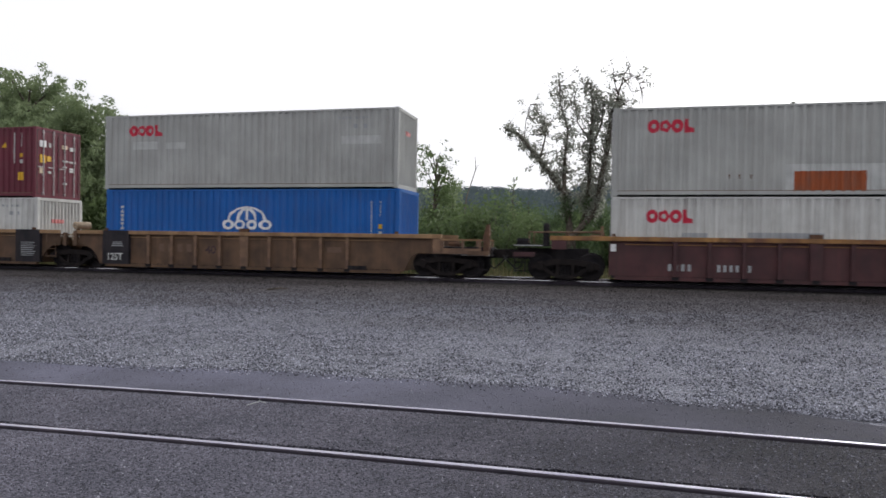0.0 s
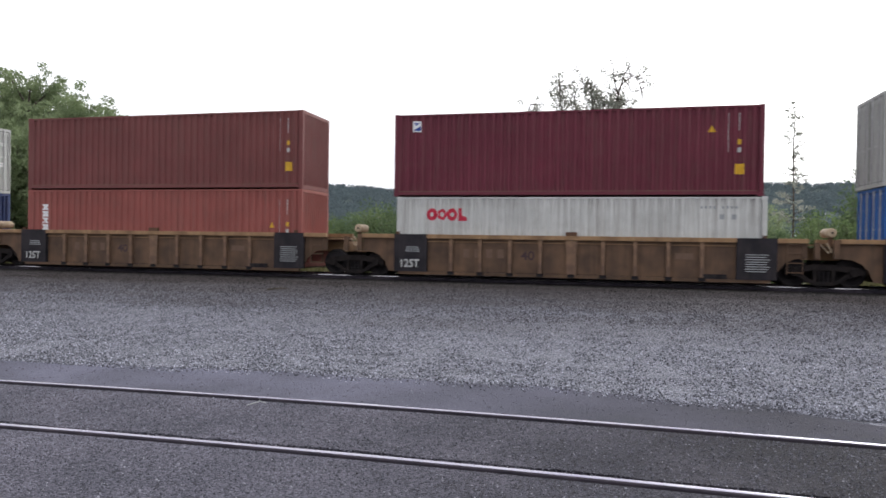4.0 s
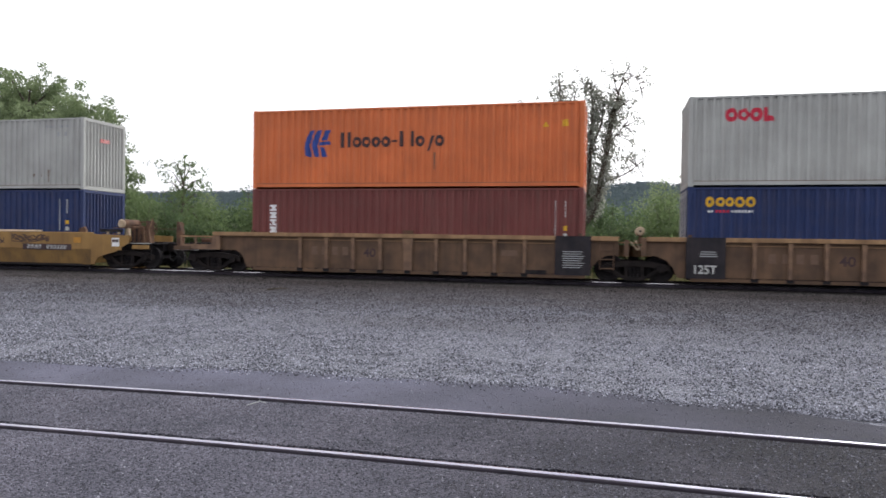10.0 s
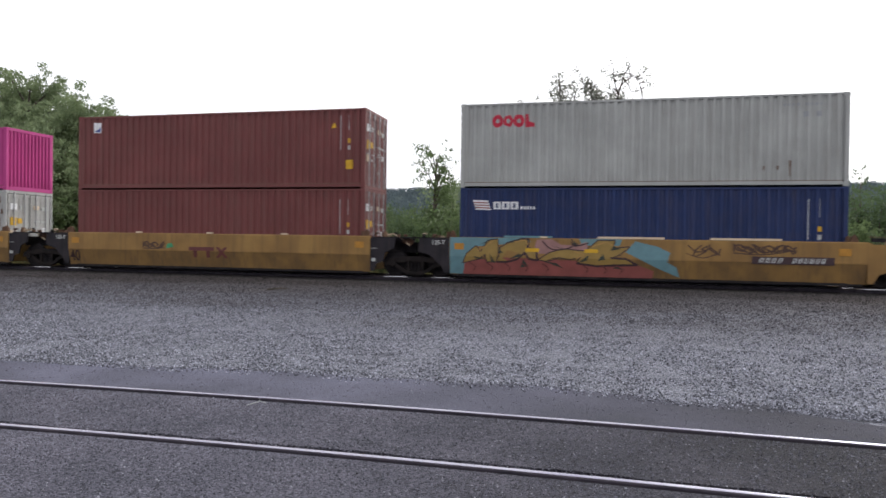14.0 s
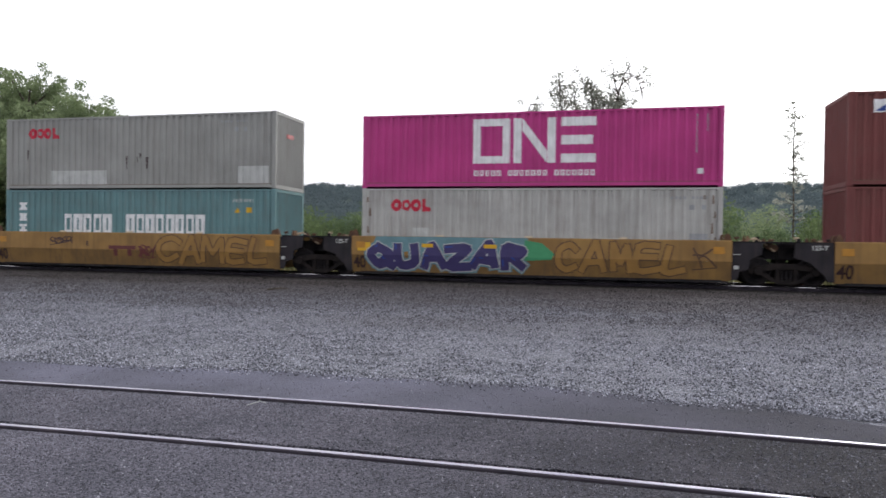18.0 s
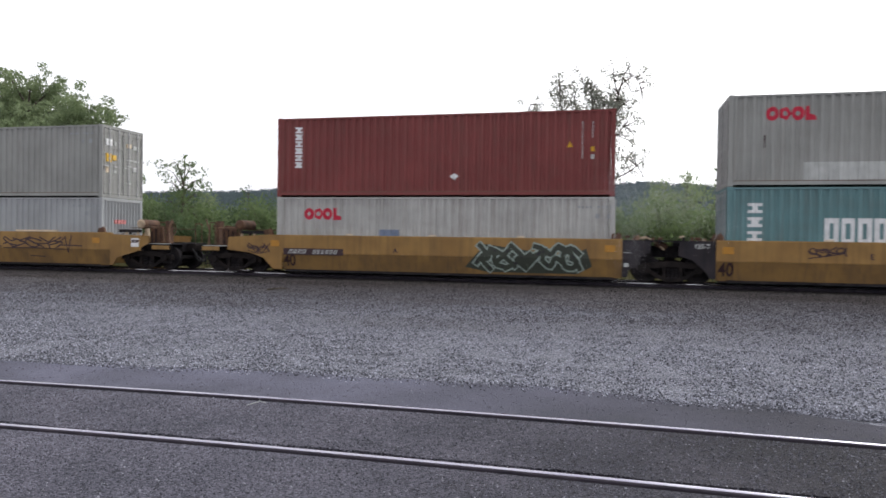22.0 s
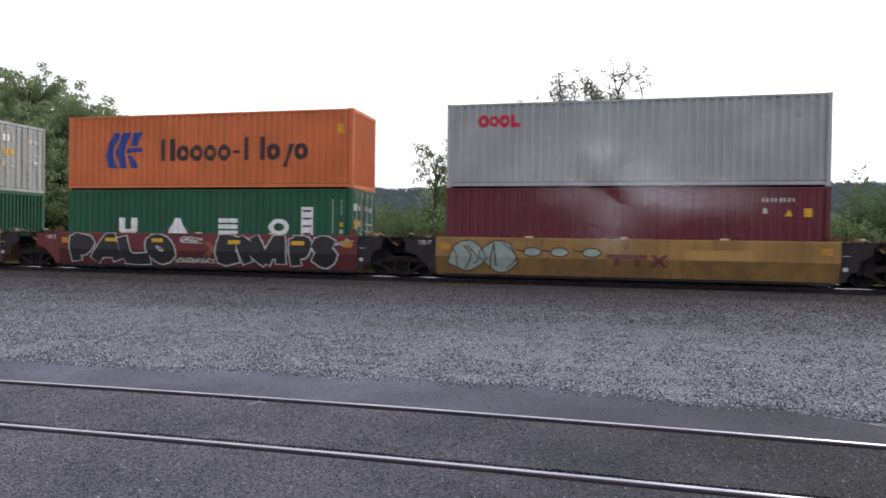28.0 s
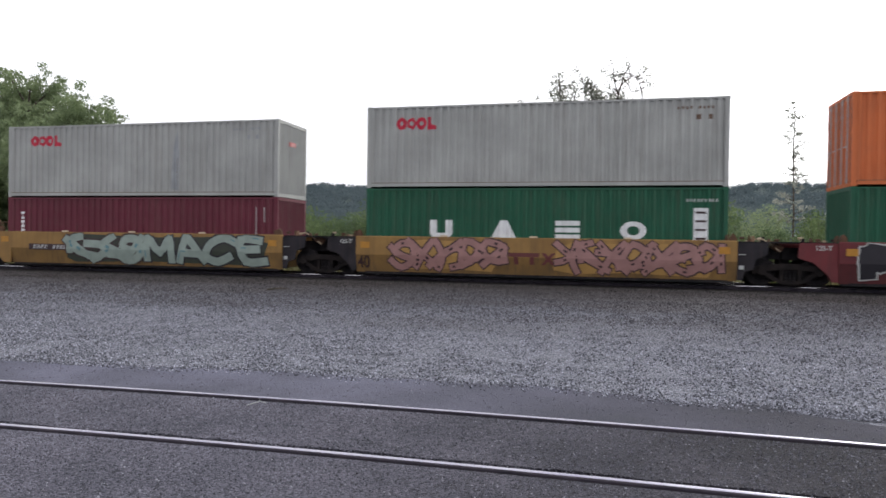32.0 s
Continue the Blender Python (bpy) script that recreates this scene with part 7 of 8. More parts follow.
def spray_cars_two(cars):
    c = cars[0]
    words("stencil", "A", 0.24, 4.35, 0.95, OUT - 0.006, MARK["ink"], c, 1.0, "black letter A")
    scrawl(c, 7.6, 10.6, 0.85, 1.34, 5, 71, "ink", 0.055)
    spray(c, stroke([(6.9, 0.75), (7.3, 0.95), (7.5, 0.9)], 0.05) + stroke([(10.6, 1.35), (10.75, 0.70), (10.9, 1.38)], 0.05) + stroke([(10.4, 1.0), (11.4, 0.98)], 0.045) + stroke([(8.9, 0.55), (9.6, 0.52)], 0.04), "ink", 0.002)
    lugs(c, ((1.9, 3.9, "tan"), (5.0, 7.0, "tan"), (8.2, 10.2, "tan")))
    c = cars[1]
    cloud_piece(c, 0.15, 2.5, 0.36, 1.42, 2, 372, "mint", "ink", None, 0.035)
    for x in (3.05, 3.95, 5.0):
        spray(c, [ring_fill(x, 1.06, 0.30, 0.15)], "mint", 0.001)
        spray(c, outline(ring_fill(x, 1.06, 0.30, 0.15), 0.04) + stroke([(x - 0.55, 1.12), (x - 0.25, 1.08)], 0.045), "ink", 0.002)
    mark_bars(c, 5.5, "oxblood", 1.95)
    spray(c, [rect(7.9, 0.88, 10.0, 1.2)], "sand", 0.000, "paler repainted patch")
    c = cars[2]
    sprayed_word(c, "PALO", 0.20, 4.95, 0.34, 1.48, "black", "pale", 0.44, 0.05, None, None, 73)
    sprayed_word(c, "ENAPS", 6.8, 11.7, 0.34, 1.48, "black", "pale", 0.40, 0.05, None, None, 74)
    spray(c, [rect(1.9, 1.18, 2.4, 1.32), rect(4.0, 1.18, 4.5, 1.32), rect(7.3, 1.15, 7.8, 1.3), rect(9.9, 1.15, 10.4, 1.3)], "yellow", 0.008)
    scrawl(c, 5.25, 6.2, 1.18, 1.42, 3, 75, "pale", 0.04)
    scrawl(c, 5.0, 6.7, 0.40, 0.60, 7, 76, "pale", 0.03)
    spray(c, stroke([(6.3, 1.2), (6.6, 0.95), (6.3, 0.7)], 0.03) + stroke([(6.45, 1.2), (6.75, 0.95), (6.45, 0.7)], 0.03), "sand", 0.002)
    scrawl(c, 11.6, 12.3, 1.18, 1.42, 2, 77, "pale", 0.04)
    c = cars[3]
    spray(c, [[(1.0, 0.55), (1.5, 0.36), (2.9, 0.42), (4.6, 0.34), (5.0, 1.0), (4.2, 1.36), (2.2, 1.42), (1.2, 1.30)], [(6.7, 0.46), (7.4, 0.34), (9.2, 0.42), (11.6, 0.32), (12.0, 1.0), (11.2, 1.42), (9.0, 1.34), (7.4, 1.46), (6.8, 1.1)]], "sand", 0.0)
    piece(c, 1.0, 5.1, 0.36, 1.46, 5, 78, "pink", "ink", None, "ink", 0.04, 0.78, 1.35)
    mark_bars(c, 5.2, "oxblood", 1.6)
    piece(c, 6.8, 12.0, 0.34, 1.46, 7, 79, "pink", "ink", None, "ink", 0.04, 0.78, 1.35)
    c = cars[4]
    spray(c, [[(3.0, 0.5), (3.4, 0.34), (7.0, 0.42), (11.6, 0.34), (11.9, 1.2), (11.0, 1.44), (7.2, 1.36), (3.6, 1.46), (3.1, 1.1)]], "moss", 0.0)
    piece(c, 3.0, 6.5, 0.36, 1.46, 3, 80, "mint", "ink", None, "cyan", 0.05, 0.9, 1.1)
    sprayed_word(c, "MACE", 6.6, 11.9, 0.34, 1.48, "mint", "black", 0.30, 0.06, None, "cyan", 81)


def ring_fill(cx, cz, rx, rz, n=12):
    return [(cx + rx * math.cos(2 * math.pi * i / n), cz + rz * math.sin(2 * math.pi * i / n)) for i in range(n)]
# ---- the train ----
MOVERS = []


def ride(root, x, z):
    MOVERS.append((root, x, D, z))
    root.location = (x, D, z)
    return root


def stack(x, low, top, shift=0.0):
    """A lower and an upper container; each is (label, high, paint, doors_right)."""
    a, ha = container(low[0], low[1], PAINT[low[2]], low[3], (x, D, FLOOR))
    b, hb = container(top[0], top[1], PAINT[top[2]], top[3], (x, D, FLOOR + ha + 0.012))
    ride(a, x, FLOOR)
    ride(b, x + shift, FLOOR + ha + 0.012)
    return a, ha, b, hb


def swoosh_mark(root, x0, z0, x1, z1):
    """The blue slanted wing mark beside the carrier lettering."""
    w, h = x1 - x0, z1 - z0
    p = lambda *q: [(x0 + w * a, z0 + h * b) for a, b in q]
    lay("mark", [p((0.0, 0.38), (0.08, 0.04), (0.25, 0.0), (0.33, 0.0), (0.20, 0.45), (0.42, 1.0), (0.22, 1.0)), p((0.42, 0.0), (0.62, 0.0), (0.50, 0.42), (0.70, 1.0), (0.48, 1.0), (0.28, 0.45)),
                 p((0.68, 0.0), (0.90, 0.0), (0.74, 0.36), (0.62, 0.36)), p((0.56, 0.42), (1.0, 0.46), (0.97, 0.58), (0.62, 0.56)), p((0.66, 0.62), (0.88, 0.62), (1.0, 1.0), (0.78, 1.0))], MARK["blue"], root, "blue slanted wing mark")


def carrier_line(root, x0, z0, x1, z1, material="ink"):
    """A long line of bold lettering given as plain bars of its size."""
    w, h = (x1 - x0) / 11.2, z1 - z0
    k, shapes = 0.36 * w, []
    for c in (0.0, 0.75):
        shapes.append(rect(x0 + c * w, z0 + 0.26 * h, x0 + c * w + k, z1))
    for c in (1.75, 2.80, 3.85, 4.90, 8.55, 10.55):
        shapes += ring(x0 + c * w, z0 + 0.51 * h, 0.50 * w, 0.27 * h, 0.38, 12)
    shapes += [rect(x0 + 5.55 * w, z0 + 0.48 * h, x0 + 6.1 * w, z0 + 0.58 * h), rect(x0 + 6.4 * w, z0 + 0.26 * h, x0 + 6.4 * w + k, z1), rect(x0 + 7.55 * w, z0 + 0.26 * h, x0 + 7.55 * w + k, z1)]
    shapes += [[(x0 + 9.25 * w, z0 + 0.02 * h), (x0 + 9.55 * w, z0 + 0.02 * h), (x0 + 10.05 * w, z0 + 0.76 * h), (x0 + 9.75 * w, z0 + 0.76 * h)]]
    lay("lettering", shapes, MARK[material], root, "line of bold dark rings and bars")


def four_blocks(root, h):
    """Four widely set white marks low on the side and a white tally strip."""
    for i, x in enumerate((2.38, 4.55, 6.74, 8.88)):
        z0, z1 = 1.16, 1.78
        s = {0: [[(x, z1), (x, z0 + 0.14), (x + 0.12, z0), (x + 0.68, z0), (x + 0.80, z0 + 0.14), (x + 0.80, z1), (x + 0.56, z1), (x + 0.56, z0 + 0.17), (x + 0.24, z0 + 0.17), (x + 0.24, z1)]],
             1: [[(x, z0), (x + 0.88, z0), (x + 0.56, z1), (x + 0.32, z1)]],
             2: [rect(x, z1 - 0.16, x + 0.82, z1), rect(x, z0 + 0.23, x + 0.82, z0 + 0.39), rect(x, z0, x + 0.82, z0 + 0.16)],
             3: ring(x + 0.40, (z0 + z1) / 2, 0.42, 0.31, 0.5, 14)}[i]
        lay("mark", s, MARK["white"], root, "bold white block mark")


def tally(root, x):
    lay("decal", [rect(x, 1.02, x + 0.44, 2.22)], MARK["white"], root, "white tally strip with dark lines")
    lay("lettering", [rect(x + 0.06, 1.2 + 0.28 * i, x + 0.38, 1.27 + 0.28 * i) for i in range(4)], MARK["ink"], root, "unreadable small lines").location.y = -0.003


def train():
    GREY, PALE = "weathered light grey steel container, red mark", "off-white steel container, red mark"
    # the dark plum car at the head
    x = -0.665
    car = ribbed_car("dark plum well car with worn amber top chord", (x, D, 0), False, False, PLUM_CAR, AMBER_TOP, WHEELS, False)
    ride(car, x, 0)
    lay("lettering", bars(1.75, 2.55, 0.52, 0.74, 4, 0.5) + bars(3.25, 4.35, 0.52, 0.74, 6, 0.5), MARK["dull"], car, "faded reporting lettering", True, OUT + 0.120)
    a, ha, b, hb = stack(x, (PALE + " and painted-over patches", False, "white", False), (GREY + " and a rusted repair patch", True, "grey", False))
    end_marks(a, [(0.75, 1.55, 1.45, 1.72, "red")])
    end_marks(b, [(0.95, 2.0, 1.50, 2.16, "red")])
    red_rings(a, ha, drop=0.42)
    red_rings(b, hb)
    lay("patch", [rect(1.0, 0.95, 1.75, 1.28), rect(2.2, 0.95, 3.0, 1.42)], MARK["dull"], a, "painted-over dull patch")
    lay("patch", [rect(4.2, 0.95, 6.4, 1.45)], MARK["dull"], a, "painted-over dull patch")
    lay("patch", [rect(5.25, 0.10, 8.1, 1.0)], MARK["pale"], b, "pale repaired panel")
    lay("patch", [rect(5.5, 0.14, 7.55, 0.78)], RUSTY_RED, b, "rusted orange-brown panel").location.y = -0.003
    streaks(b, [(3.6, 0.55, 0.14), (3.9, 0.55, 0.14), (4.25, 0.55, 0.14)])

    # the tan five-unit set
    tan = "weathered tan ribbed well car with black stencil panels"
    xs = (-20.18, -35.66, -51.63, -67.09, -82.565)
    for i, x in enumerate(xs):
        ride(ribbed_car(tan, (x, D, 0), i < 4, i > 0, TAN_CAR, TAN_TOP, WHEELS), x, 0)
    a, ha, b, hb = stack(xs[0], ("bright blue steel container with a white arc mark", True, "blue", False), (GREY + " and pale overpainted patches", True, "grey", False), -0.08)
    end_marks(b, [(0.95, 2.0, 1.50, 2.16, "red")])
    red_rings(b, hb)
    lay("patch", [rect(1.25, 1.55, 2.35, 1.85), rect(2.75, 1.55, 3.6, 1.80)], MARK["pale"], b, "pale overpainted patch")
    lay("patch", [rect(10.0, 1.6, 11.5, 1.9)], MARK["pale"], b, "pale overpainted patch")
    flat_codes(b, hb)
    arc = ring(6.15, 1.72, 0.82, 0.52, 0.86, 20, 0.0, 0.5) + ring(6.15, 1.72, 0.42, 0.50, 0.75, 16, 0.0, 0.5) + [rect(6.11, 1.72, 6.19, 2.2)]
    lay("mark", arc, MARK["white"], a, "white globe arcs")
    lay("lettering", ring(5.38, 1.55, 0.24, 0.19, 0.5) + ring(5.86, 1.55, 0.24, 0.19, 0.5, 12) + ring(6.36, 1.55, 0.24, 0.19, 0.4, 10) + ring(6.92, 1.55, 0.28, 0.19, 0.5), MARK["white"], a, "bold white rounded mark")
    lay("lettering", bars(5.2, 7.15, 1.04, 1.27, 10, 0.6), MARK["white"], a, "line of white lettering")
    column(a, 0.62, 0.95, 2.25, 4, 0.18, "pale", "column of white characters")
    codes(a, ha, 11.1, 2.45)
    a, ha, b, hb = stack(xs[1], (PALE, False, "white", False), ("maroon steel container with yellow decals", True, "maroon", True), -0.12)
    end_marks(a, [(0.75, 1.55, 1.45, 1.72, "red")])
    end_marks(b, DOOR_LABELS)
    red_rings(a, ha, drop=0.40)
    flat_codes(a, ha, "dull", 10.2)
    codes(b, hb, 11.1, None, "white", True, True)
    lay("decal", [rect(0.65, hb - 0.62, 0.98, hb - 0.24)], MARK["white"], b, "white square decal")
    lay("decal", [[(0.68, hb - 0.58), (0.95, hb - 0.58), (0.95, hb - 0.40)], [(0.70, hb - 0.30), (0.90, hb - 0.30), (0.80, hb - 0.40)]], MARK["blue"], b, "blue and yellow emblem").location.y = -0.003
    lay("decal", [[(10.5, 2.05), (10.75, 2.05), (10.62, 2.28)]], MARK["yellow"], b, "yellow triangle decal")
    a, ha, b, hb = stack(xs[2] + 0.12, ("brick red steel container with white column lettering", True, "brick", False), ("dusky brown-red steel container with yellow decals", True, "dusky", False))
    column(a, 0.72, 0.95, 2.30, 5, 0.27, "white", "column of white lettering")
    codes(a, ha, 11.25, 2.5)
    codes(b, hb, 11.25, 2.6, "white", True, True)
    lay("decal", [[(10.85, 1.45), (11.08, 1.45), (10.96, 1.68)]], MARK["yellow"], a, "yellow triangle decal")
    a, ha, b, hb = stack(xs[3], ("navy steel container with a yellow mark", True, "navy", False), (GREY, True, "grey", True))
    end_marks(b, DOOR_LABELS)
    red_rings(b, hb)
    flat_codes(b, hb, "rust")
    lay("mark", ring(0.68, 2.42, 0.13, 0.17, 0.35) + ring(1.0, 2.42, 0.14, 0.15, 0.4) + ring(1.28, 2.42, 0.13, 0.15, 0.4) + ring(1.58, 2.42, 0.15, 0.17, 0.45) + ring(1.90, 2.42, 0.15, 0.17, 0.45), MARK["yellow"], a, "bold yellow rounded mark")
    lay("lettering", bars(0.62, 0.80, 2.08, 2.16, 2, 0.6) + bars(1.32, 2.0, 2.08, 2.16, 7, 0.6), MARK["white"], a, "small white lettering")
    lay("lettering", bars(0.84, 1.28, 2.08, 2.16, 4, 0.7), MARK["red"], a, "small red lettering")
    codes(a, ha, 11.15, 2.45)
    lay("decal", [rect(11.72, 0.95, 11.98, 1.50)], MARK["slate"], a, "pale worn patch")
    a, ha, b, hb = stack(xs[4], ("dark oxide red steel container with white column lettering", True, "oxide", False), ("orange steel container with a blue wing mark", True, "orange", False))
    column(a, 0.72, 0.95, 2.30, 5, 0.27, "white", "column of white lettering")
    codes(a, ha, 11.25, 2.45)
    swoosh_mark(b, 2.05, 1.15, 3.10, 2.12)
    carrier_line(b, 3.50, 1.28, 7.42, 2.02)
    lay("decal", [[(10.8, 2.05), (11.0, 2.05), (10.9, 2.25)], rect(11.45, 2.05, 11.65, 2.28)], MARK["yellow"], b, "small yellow decals")
    streaks(b, [(7.0, 0.65, 0.6), (6.0, 2.9 - 0.05, 0.02)])

    # the first yellow five-unit set
    yellow = "yellow smooth-sided well car with black ends"
    xs = (-102.25, -117.95, -133.68, -149.30, -164.97)
    cars = []
    for i, x in enumerate(xs):
        c = smooth_car(yellow + (" and spray-painted lettering" if i != 1 else ""), (x, D, 0), i < 4, i > 0, YELLOW_CAR, WHEELS, 9.43 if i == 0 else 0.36 if i == 4 else None, i != 0)
        cars.append(ride(c, x, 0))
    spray_cars_one(cars)
    a, ha, b, hb = stack(xs[0], ("navy steel container with a striped flag mark", True, "navy", False), (GREY, True, "grey", False))
    end_marks(b, [(0.95, 2.0, 1.50, 2.16, "red")])
    red_rings(b, hb)
    flat_codes(b, hb, "dull", 10.3)
    streaks(b, [(9.75, 0.5, 0.14), (10.15, 0.5, 0.14), (10.5, 0.3, 0.5)])
    lay("mark", [[(0.47 + 0.03 * i, 2.42 - 0.09 * i), (1.0 + 0.03 * i, 2.40 - 0.09 * i), (1.0 + 0.03 * i, 2.46 - 0.09 * i), (0.47 + 0.03 * i, 2.48 - 0.09 * i)] for i in range(4)], MARK["white"], a, "white stripes of a flag mark")
    lay("mark", [[(0.49 + 0.03 * i, 2.375 - 0.09 * i), (1.0 + 0.03 * i, 2.355 - 0.09 * i), (1.0 + 0.03 * i, 2.40 - 0.09 * i), (0.49 + 0.03 * i, 2.42 - 0.09 * i)] for i in range(3)], MARK["rose"], a, "red stripes of a flag mark")
    lay("lettering", blocks(1.15, 2.05, 2.16, 2.42, 3, 0.86) + bars(2.1, 2.62, 2.16, 2.26, 5, 0.6), MARK["white"], a, "white lettering")
    codes(a, ha, 11.05, 2.5)
    a, ha, b, hb = stack(xs[1], ("plain red-brown steel container under another", True, "dusky", True), ("brown-red steel container with yellow decals", True, "dusky", True))
    end_marks(a, DOOR_LABELS)
    end_marks(b, DOOR_LABELS)
    codes(b, hb, 11.2, None, "white", True, True)
    codes(a, ha, 11.2, 2.5)
    lay("decal", [rect(0.70, hb - 0.66, 1.06, hb - 0.26)], MARK["white"], b, "white square decal")
    lay("decal", [[(0.73, hb - 0.62), (1.03, hb - 0.62), (1.03, hb - 0.42)]], MARK["blue"], b, "blue emblem").location.y = -0.003
    lay("decal", [[(10.85, 2.2), (11.08, 2.2), (10.96, 2.42)]], MARK["yellow"], b, "yellow triangle decal")
    a, ha, b, hb = stack(xs[2], (PALE + " and dull patches", True, "chalk", True), ("magenta steel container with bold white block marks", False, "magenta", False))
    end_marks(a, DOOR_LABELS)
    red_rings(a, ha, drop=0.38)
    z0, z1 = 0.83, 2.36
    lay("mark", [rect(4.04, z0, 4.30, z1), rect(5.06, z0, 5.32, z1), rect(4.30, z1 - 0.25, 5.06, z1), rect(4.30, z0, 5.06, z0 + 0.25)], MARK["white"], b, "white square frame mark")
    lay("mark", [rect(5.45, z0, 5.72, z1), rect(6.60, z0, 6.87, z1), [(5.74, z1), (5.74, z1 - 0.42), (6.58, z0), (6.58, z0 + 0.42)]], MARK["white"], b, "white slanted block mark")
    lay("mark", [rect(7.05, z0, 8.2, z0 + 0.30), rect(7.05, z0 + 0.61, 8.1, z0 + 0.92), rect(7.05, z1 - 0.30, 8.2, z1)], MARK["white"], b, "white barred block mark")
    lay("lettering", blocks(4.06, 8.2, 0.40, 0.59, 21, 0.74, (5, 13)), MARK["white"], b, "line of small white lettering")
    codes(b, hb, 11.35, None, "dull", False)
    lay("decal", [rect(11.4, 0.42, 11.58, 0.6)], MARK["white"], b, "white decal")
    flat_codes(a, ha, "dull", 10.6)
    lay("patch", [rect(11.2, 0.92, 11.75, 1.40)], MARK["dull"], a, "grey painted-over patch")
    lay("patch", [rect(5.0, 1.0, 6.0, 1.25), rect(8.4, 1.0, 9.2, 1.22), rect(1.9, 1.1, 2.5, 1.5)], MARK["pale"], a, "faint painted-over patch")
    lay("stain", [[(u, v), (u + 0.07, v + 0.01), (u + 0.05, v + d), (u + 0.01, v + d * 0.9)] for u, v, d in ((0.20, 1.3, 0.25), (0.26, 1.9, 0.3), (0.18, 2.4, 0.2), (11.86, 2.35, 0.3), (11.92, 1.9, 0.22), (11.84, 1.4, 0.35), (11.95, 1.1, 0.2), (11.6, 2.5, 0.15))], MARK["rust"], a, "scattered rust spots")
    a, ha, b, hb = stack(xs[3], ("faded teal steel container with bold white lettering bars", True, "teal", False), (GREY + " with pale lower patches", True, "ash", False))
    end_marks(b, [(0.95, 2.0, 1.50, 2.16, "red")])
    red_rings(b, hb)
    flat_codes(b, hb, "dull")
    streaks(b, [(5.75, 0.75, 0.55), (6.2, 1.05, 0.22), (6.65, 0.8, 0.45), (1.05, 1.2, 0.4), (6.35, 1.2, 0.2)], "ink")
    lay("patch", [rect(2.2, 0.2, 4.8, 0.75), rect(10.6, 0.2, 11.9, 0.85)], MARK["pale"], b, "pale overpainted patch")
    lay("lettering", blocks(2.80, 5.10, 1.12, 1.92, 5, 0.84) + blocks(5.72, 9.25, 1.12, 1.92, 8, 0.84), MARK["white"], a, "bold white lettering bars")
    column(a, 0.62, 1.05, 2.38, 3, 0.42, "white", "column of white characters", 0.7)
    lay("lettering", bars(10.4, 11.3, 2.40, 2.52, 8, 0.5), MARK["pale"], a, "small pale lettering")
    lay("decal", [[(10.5, 2.0), (10.72, 2.0), (10.61, 2.2)], rect(11.0, 2.0, 11.2, 2.2)], MARK["yellow"], a, "yellow decals")
    a, ha, b, hb = stack(xs[4], (PALE + " with a blue-grey patch", False, "chalk", True), ("red-brown steel container with white column lettering", True, "russet", False))
    end_marks(a, DOOR_LABELS)
    red_rings(a, ha, drop=0.40)
    lay("patch", [rect(4.0, 1.0, 4.75, 1.42)], MARK["slate"], a, "blue-grey painted patch")
    flat_codes(a, ha, "dull", 11.0)
    column(b, 0.70, 1.02, 2.55, 6, 0.30, "white", "column of white lettering")
    codes(b, hb, 11.1, 2.5)
    lay("decal", [[(6.58, 0.70), (6.74, 0.58), (6.90, 0.70), (6.74, 0.82)]], MARK["white"], b, "white diamond placard")
    lay("decal", [[(10.6, 1.65), (10.8, 1.65), (10.7, 1.85)]], MARK["yellow"], b, "yellow triangle decal")

    # the second yellow set
    xs = (-184.78, -200.48, -216.16, -231.84, -247.52)
    cars = []
    for i, x in enumerate(xs):
        paint = RED_CAR if i == 2 else YELLOW_CAR
        lab = ("dark red" if i == 2 else "yellow") + " smooth-sided well car with spray-painted lettering"
        c = smooth_car(lab, (x, D, 0), i < 4, i > 0, paint, WHEELS, 1.40 if i == 0 else 1.20 if i == 4 else None, i in (0, 3))
        cars.append(ride(c, x, 0))
    spray_cars_two(cars)
    a, ha, b, hb = stack(xs[0], ("pale grey steel container with a faint red mark", False, "bluegrey", False), (GREY, True, "ash", True))
    end_marks(a, [(0.75, 1.55, 1.45, 1.72, "red")])
    end_marks(b, DOOR_LABELS)
    red_rings(b, hb)
    red_rings(a, ha, "faded_red", drop=0.42)
    flat_codes(b, hb, "dull", 10.6)
    flat_codes(a, ha, "dull", 10.8)
    a, ha, b, hb = stack(xs[1], ("maroon steel container with yellow decals", True, "maroon", True), ("blue-grey steel container with a red mark", True, "bluegrey", False))
    end_marks(a, DOOR_LABELS)
    end_marks(b, [(0.95, 2.0, 1.50, 2.16, "red")])
    red_rings(b, hb)
    flat_codes(b, hb, "dull", 10.6)
    lay("decal", [rect(11.45, 1.95, 11.68, 2.22), [(10.9, 1.97), (11.12, 1.97), (11.01, 2.2)]], MARK["yellow"], a, "yellow decals")
    lay("lettering", bars(10.2, 11.2, 2.42, 2.54, 8, 0.5) + [rect(10.25, 2.05, 10.38, 2.22)], MARK["pale"], a, "small pale lettering")
    a, ha, b, hb = stack(xs[2], ("dark green steel container with four white block marks", True, "green", True), ("orange steel container with a blue wing mark", True, "orange", False))
    end_marks(a, DOOR_LABELS)
    four_blocks(a, ha)
    tally(a, 10.19)
    codes(a, ha, 11.4, 2.5)
    swoosh_mark(b, 1.69, 0.82, 3.40, 2.22)
    carrier_line(b, 4.22, 0.78, 10.5, 1.94)
    lay("decal", [rect(11.6, 2.0, 11.8, 2.35)], MARK["yellow"], b, "yellow decal")
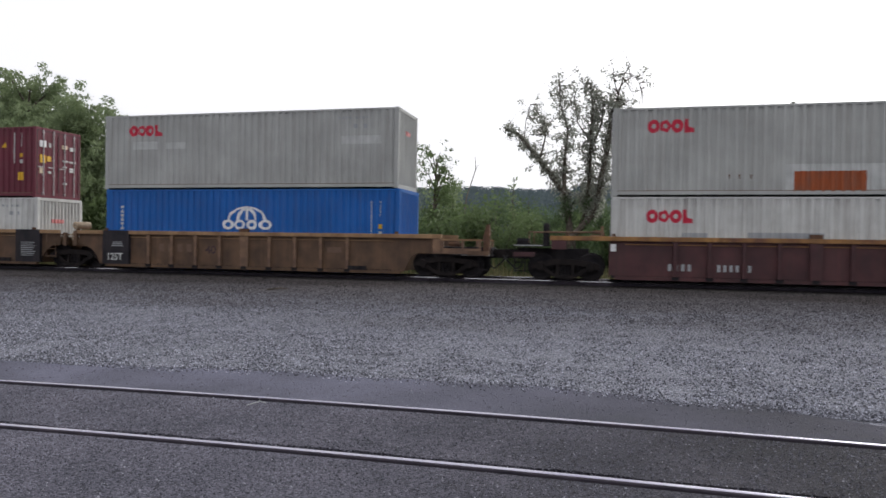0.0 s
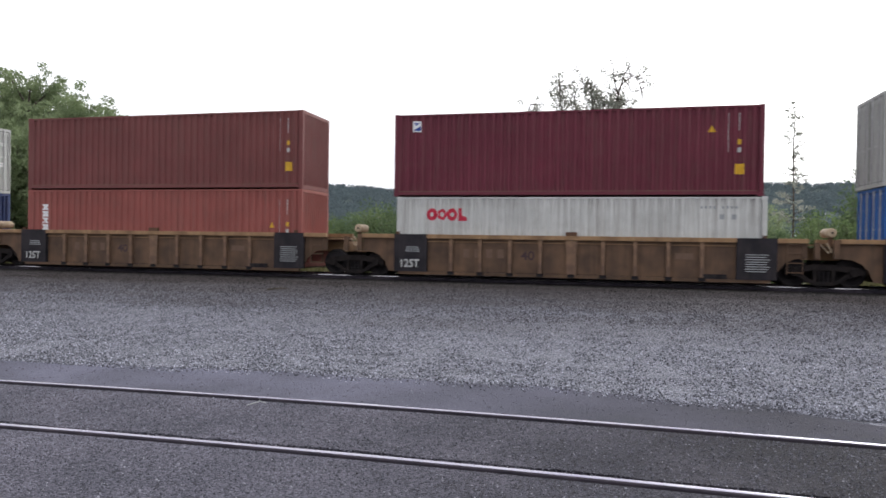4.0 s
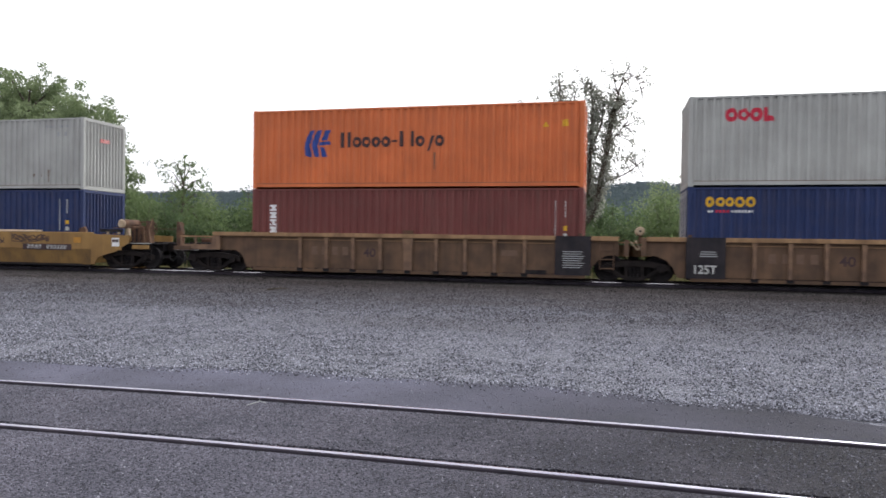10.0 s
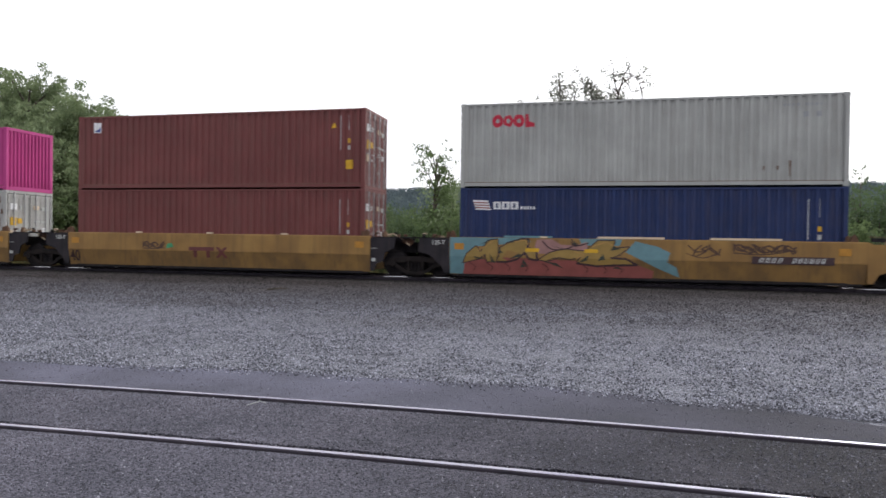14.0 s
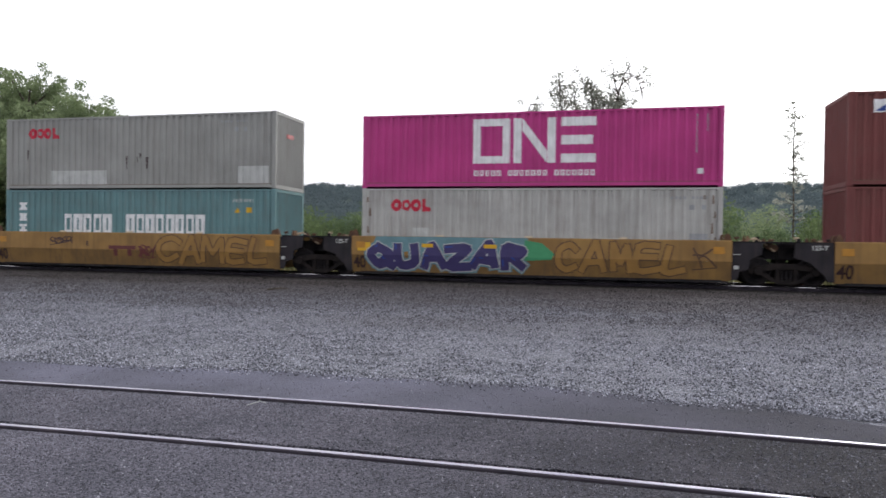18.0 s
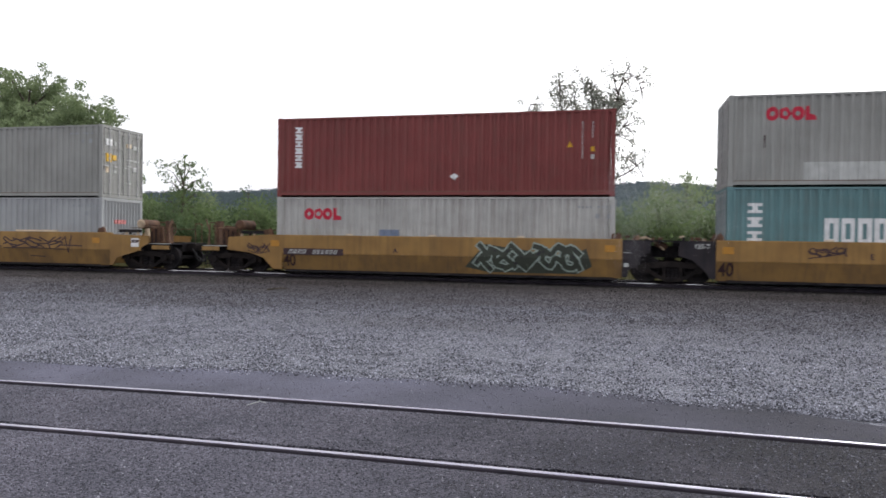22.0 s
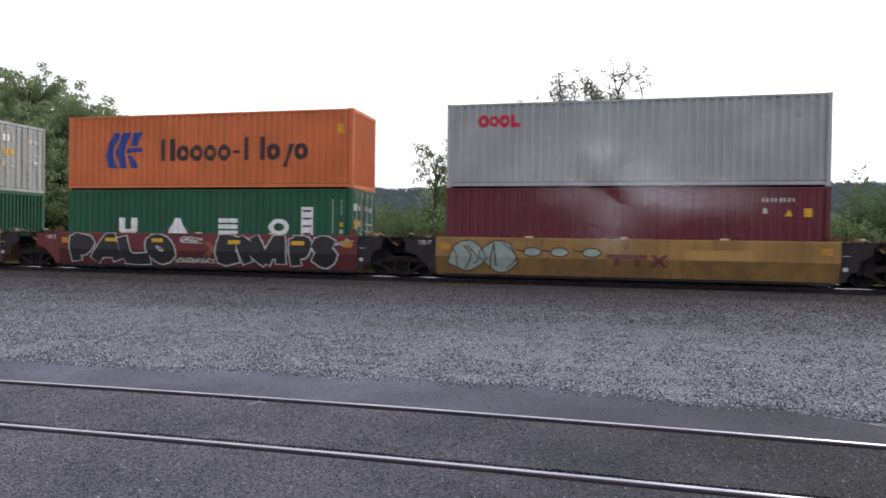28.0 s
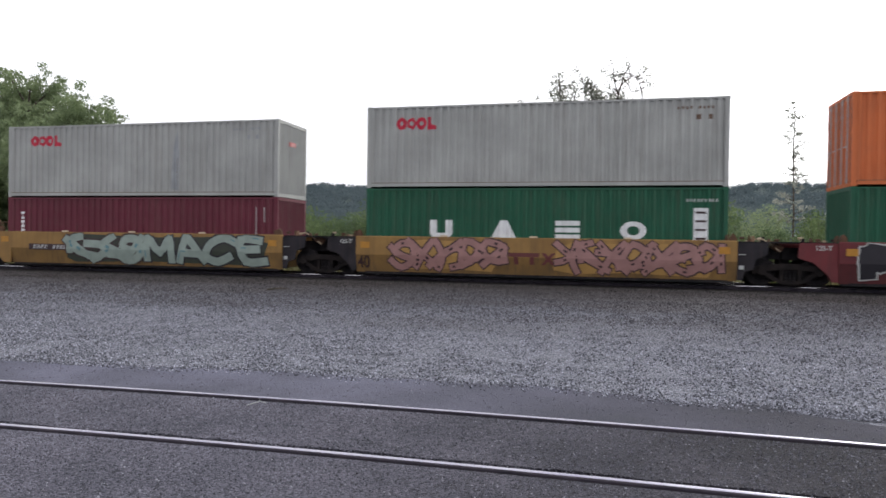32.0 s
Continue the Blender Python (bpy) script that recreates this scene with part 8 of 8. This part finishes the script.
    a, ha, b, hb = stack(xs[3], ("dark green steel container with four white block marks", True, "green", False), (GREY, True, "grey", True))
    end_marks(b, DOOR_LABELS)
    four_blocks(a, ha)
    tally(a, 11.15)
    lay("lettering", bars(10.9, 11.9, 2.42, 2.52, 9, 0.5), MARK["pale"], a, "small pale lettering")
    red_rings(b, hb)
    flat_codes(b, hb, "rust", 10.6)
    a, ha, b, hb = stack(xs[4], ("maroon steel container with white column lettering", False, "maroon", False), ("light grey steel container with a red mark and a sooty streak", True, "grey", False))
    end_marks(b, [(0.95, 2.0, 1.50, 2.16, "red")])
    red_rings(b, hb)
    flat_codes(b, hb, "dull", 10.3)
    lay("stain", [[(7.62, 0.3), (7.98, 0.25), (8.0, 1.7), (7.92, 2.65), (7.80, 2.2), (7.72, 1.4)]], MARK["dull"], b, "broad sooty smear")
    streaks(b, [(7.9, 0.2, 1.3)], "rust")
    column(a, 0.60, 0.95, 2.0, 3, 0.22, "white", "column of white lettering")
    codes(a, ha, 11.3, 2.2, "white", False)
# ---- thin smoke drifting between the siding and the train ----
def smoke_surface():
    m = bpy.data.materials.new("pale_smoke")
    m.use_nodes = True
    n, l = m.node_tree.nodes, m.node_tree.links
    b = n["Principled BSDF"]
    b.inputs["Base Color"].default_value = (0.80, 0.82, 0.86, 1)
    b.inputs["Roughness"].default_value, b.inputs["Specular IOR Level"].default_value = 1.0, 0.0
    tr = n.new("ShaderNodeBsdfTranslucent")
    tr.inputs["Color"].default_value = (0.80, 0.82, 0.86, 1)
    mx = n.new("ShaderNodeMixShader")
    mx.inputs[0].default_value = 0.5
    l.new(b.outputs[0], mx.inputs[1])
    l.new(tr.outputs[0], mx.inputs[2])
    l.new(mx.outputs[0], n["Material Output"].inputs["Surface"])
    return m


SMOKE = smoke_surface()
PUFFS = []


def puff(label, lumps, seed, rows, fleck):
    """Countless tiny flecks in a few soft lumps (x, z, spread x, spread z, flecks)."""
    rnd = np.random.RandomState(seed)
    pts = []
    for x, z, sx, sz, n in lumps:
        p = rnd.normal(0, 1, (n, 3)) * np.array([sx, 0.25, sz]) + np.array([x, 0, z])
        keep = [noise.noise((a * 1.6 + seed, b * 2.2, c * 2.2)) + 0.35 * noise.noise((a * 5, b * 5, c * 5)) > 0.06 for a, b, c in p]
        pts.append(p[np.array(keep)])
    c = np.concatenate(pts)
    n = len(c)
    a, b = rnd.normal(0, 1, (n, 3)), rnd.normal(0, 1, (n, 3))
    s = fleck
    v = np.stack([c, c + a * s, c + b * s], 1).reshape(-1, 3)
    ob = raw("smoke_puff", v.tolist(), np.arange(3 * n).reshape(n, 3).tolist(), SMOKE)
    tagged(ob, label, "smoke", kind="stuff")
    PUFFS.append((ob, rows))
    return ob


puff("faint pale smoke drifting past the train", [(0.0, 0.0, 0.42, 0.24, 75000), (0.5, -0.25, 0.30, 0.14, 15000), (-0.2, -0.45, 0.15, 0.25, 9000)], 3,
     [(0.0, pose(9.0, 9.0, 1.0)), (17.8, pose(5.0, 9.0, 1.1)), (18.7, pose(2.95, 9.0, 1.2)), (19.2, pose(2.75, 9.0, 1.32)), (20.4, pose(2.0, 9.0, 1.6)), (22.0, pose(0.5, 9.0, 1.95)),
      (22.6, pose(-0.1, 9.0, 3.6)), (23.2, pose(-0.8, 9.0, 6.2)), (25.5, pose(-2.8, 9.0, 12.0)), (32.0, pose(-9.0, 9.0, 24.0))], 0.0013)
puff("pale curling smoke drifting past the train", [(0.0, 0.0, 0.62, 0.26, 200000), (-0.45, 0.34, 0.30, 0.30, 105000), (0.65, -0.05, 0.55, 0.20, 105000), (-0.25, -0.60, 0.20, 0.35, 38000)], 5,
     [(0.0, pose(10.0, 9.0, 0.9)), (24.6, pose(5.2, 9.0, 0.95)), (25.5, pose(3.7, 9.0, 1.25)), (27.5, pose(0.45, 9.0, 2.05)), (28.2, pose(0.22, 9.0, 2.15)), (28.6, pose(-0.05, 9.0, 2.25)),
      (29.2, pose(-0.9, 9.0, 2.7)), (30.0, pose(-2.2, 9.0, 4.2)), (31.0, pose(-4.0, 9.0, 7.0)), (32.0, pose(-5.8, 9.0, 10.0))], 0.0015)
train()


# ---- what moves ----
def motions():
    for root, x, y, z in MOVERS:
        walk(root, [(t, pose(x + m, y, z)) for t, m in RUN])
    for ob, rows in PUFFS:
        walk(ob, rows)
    steps = [i / 15 for i in range(481)]
    turns = [math.degrees(gone(t) / 0.455) for t in steps]
    for ob, ax in WHEELS:
        walk(ob, [(t, pose(ax, 1.219, 0.54, 0, a, 0)) for t, a in zip(steps, turns)])


motions()
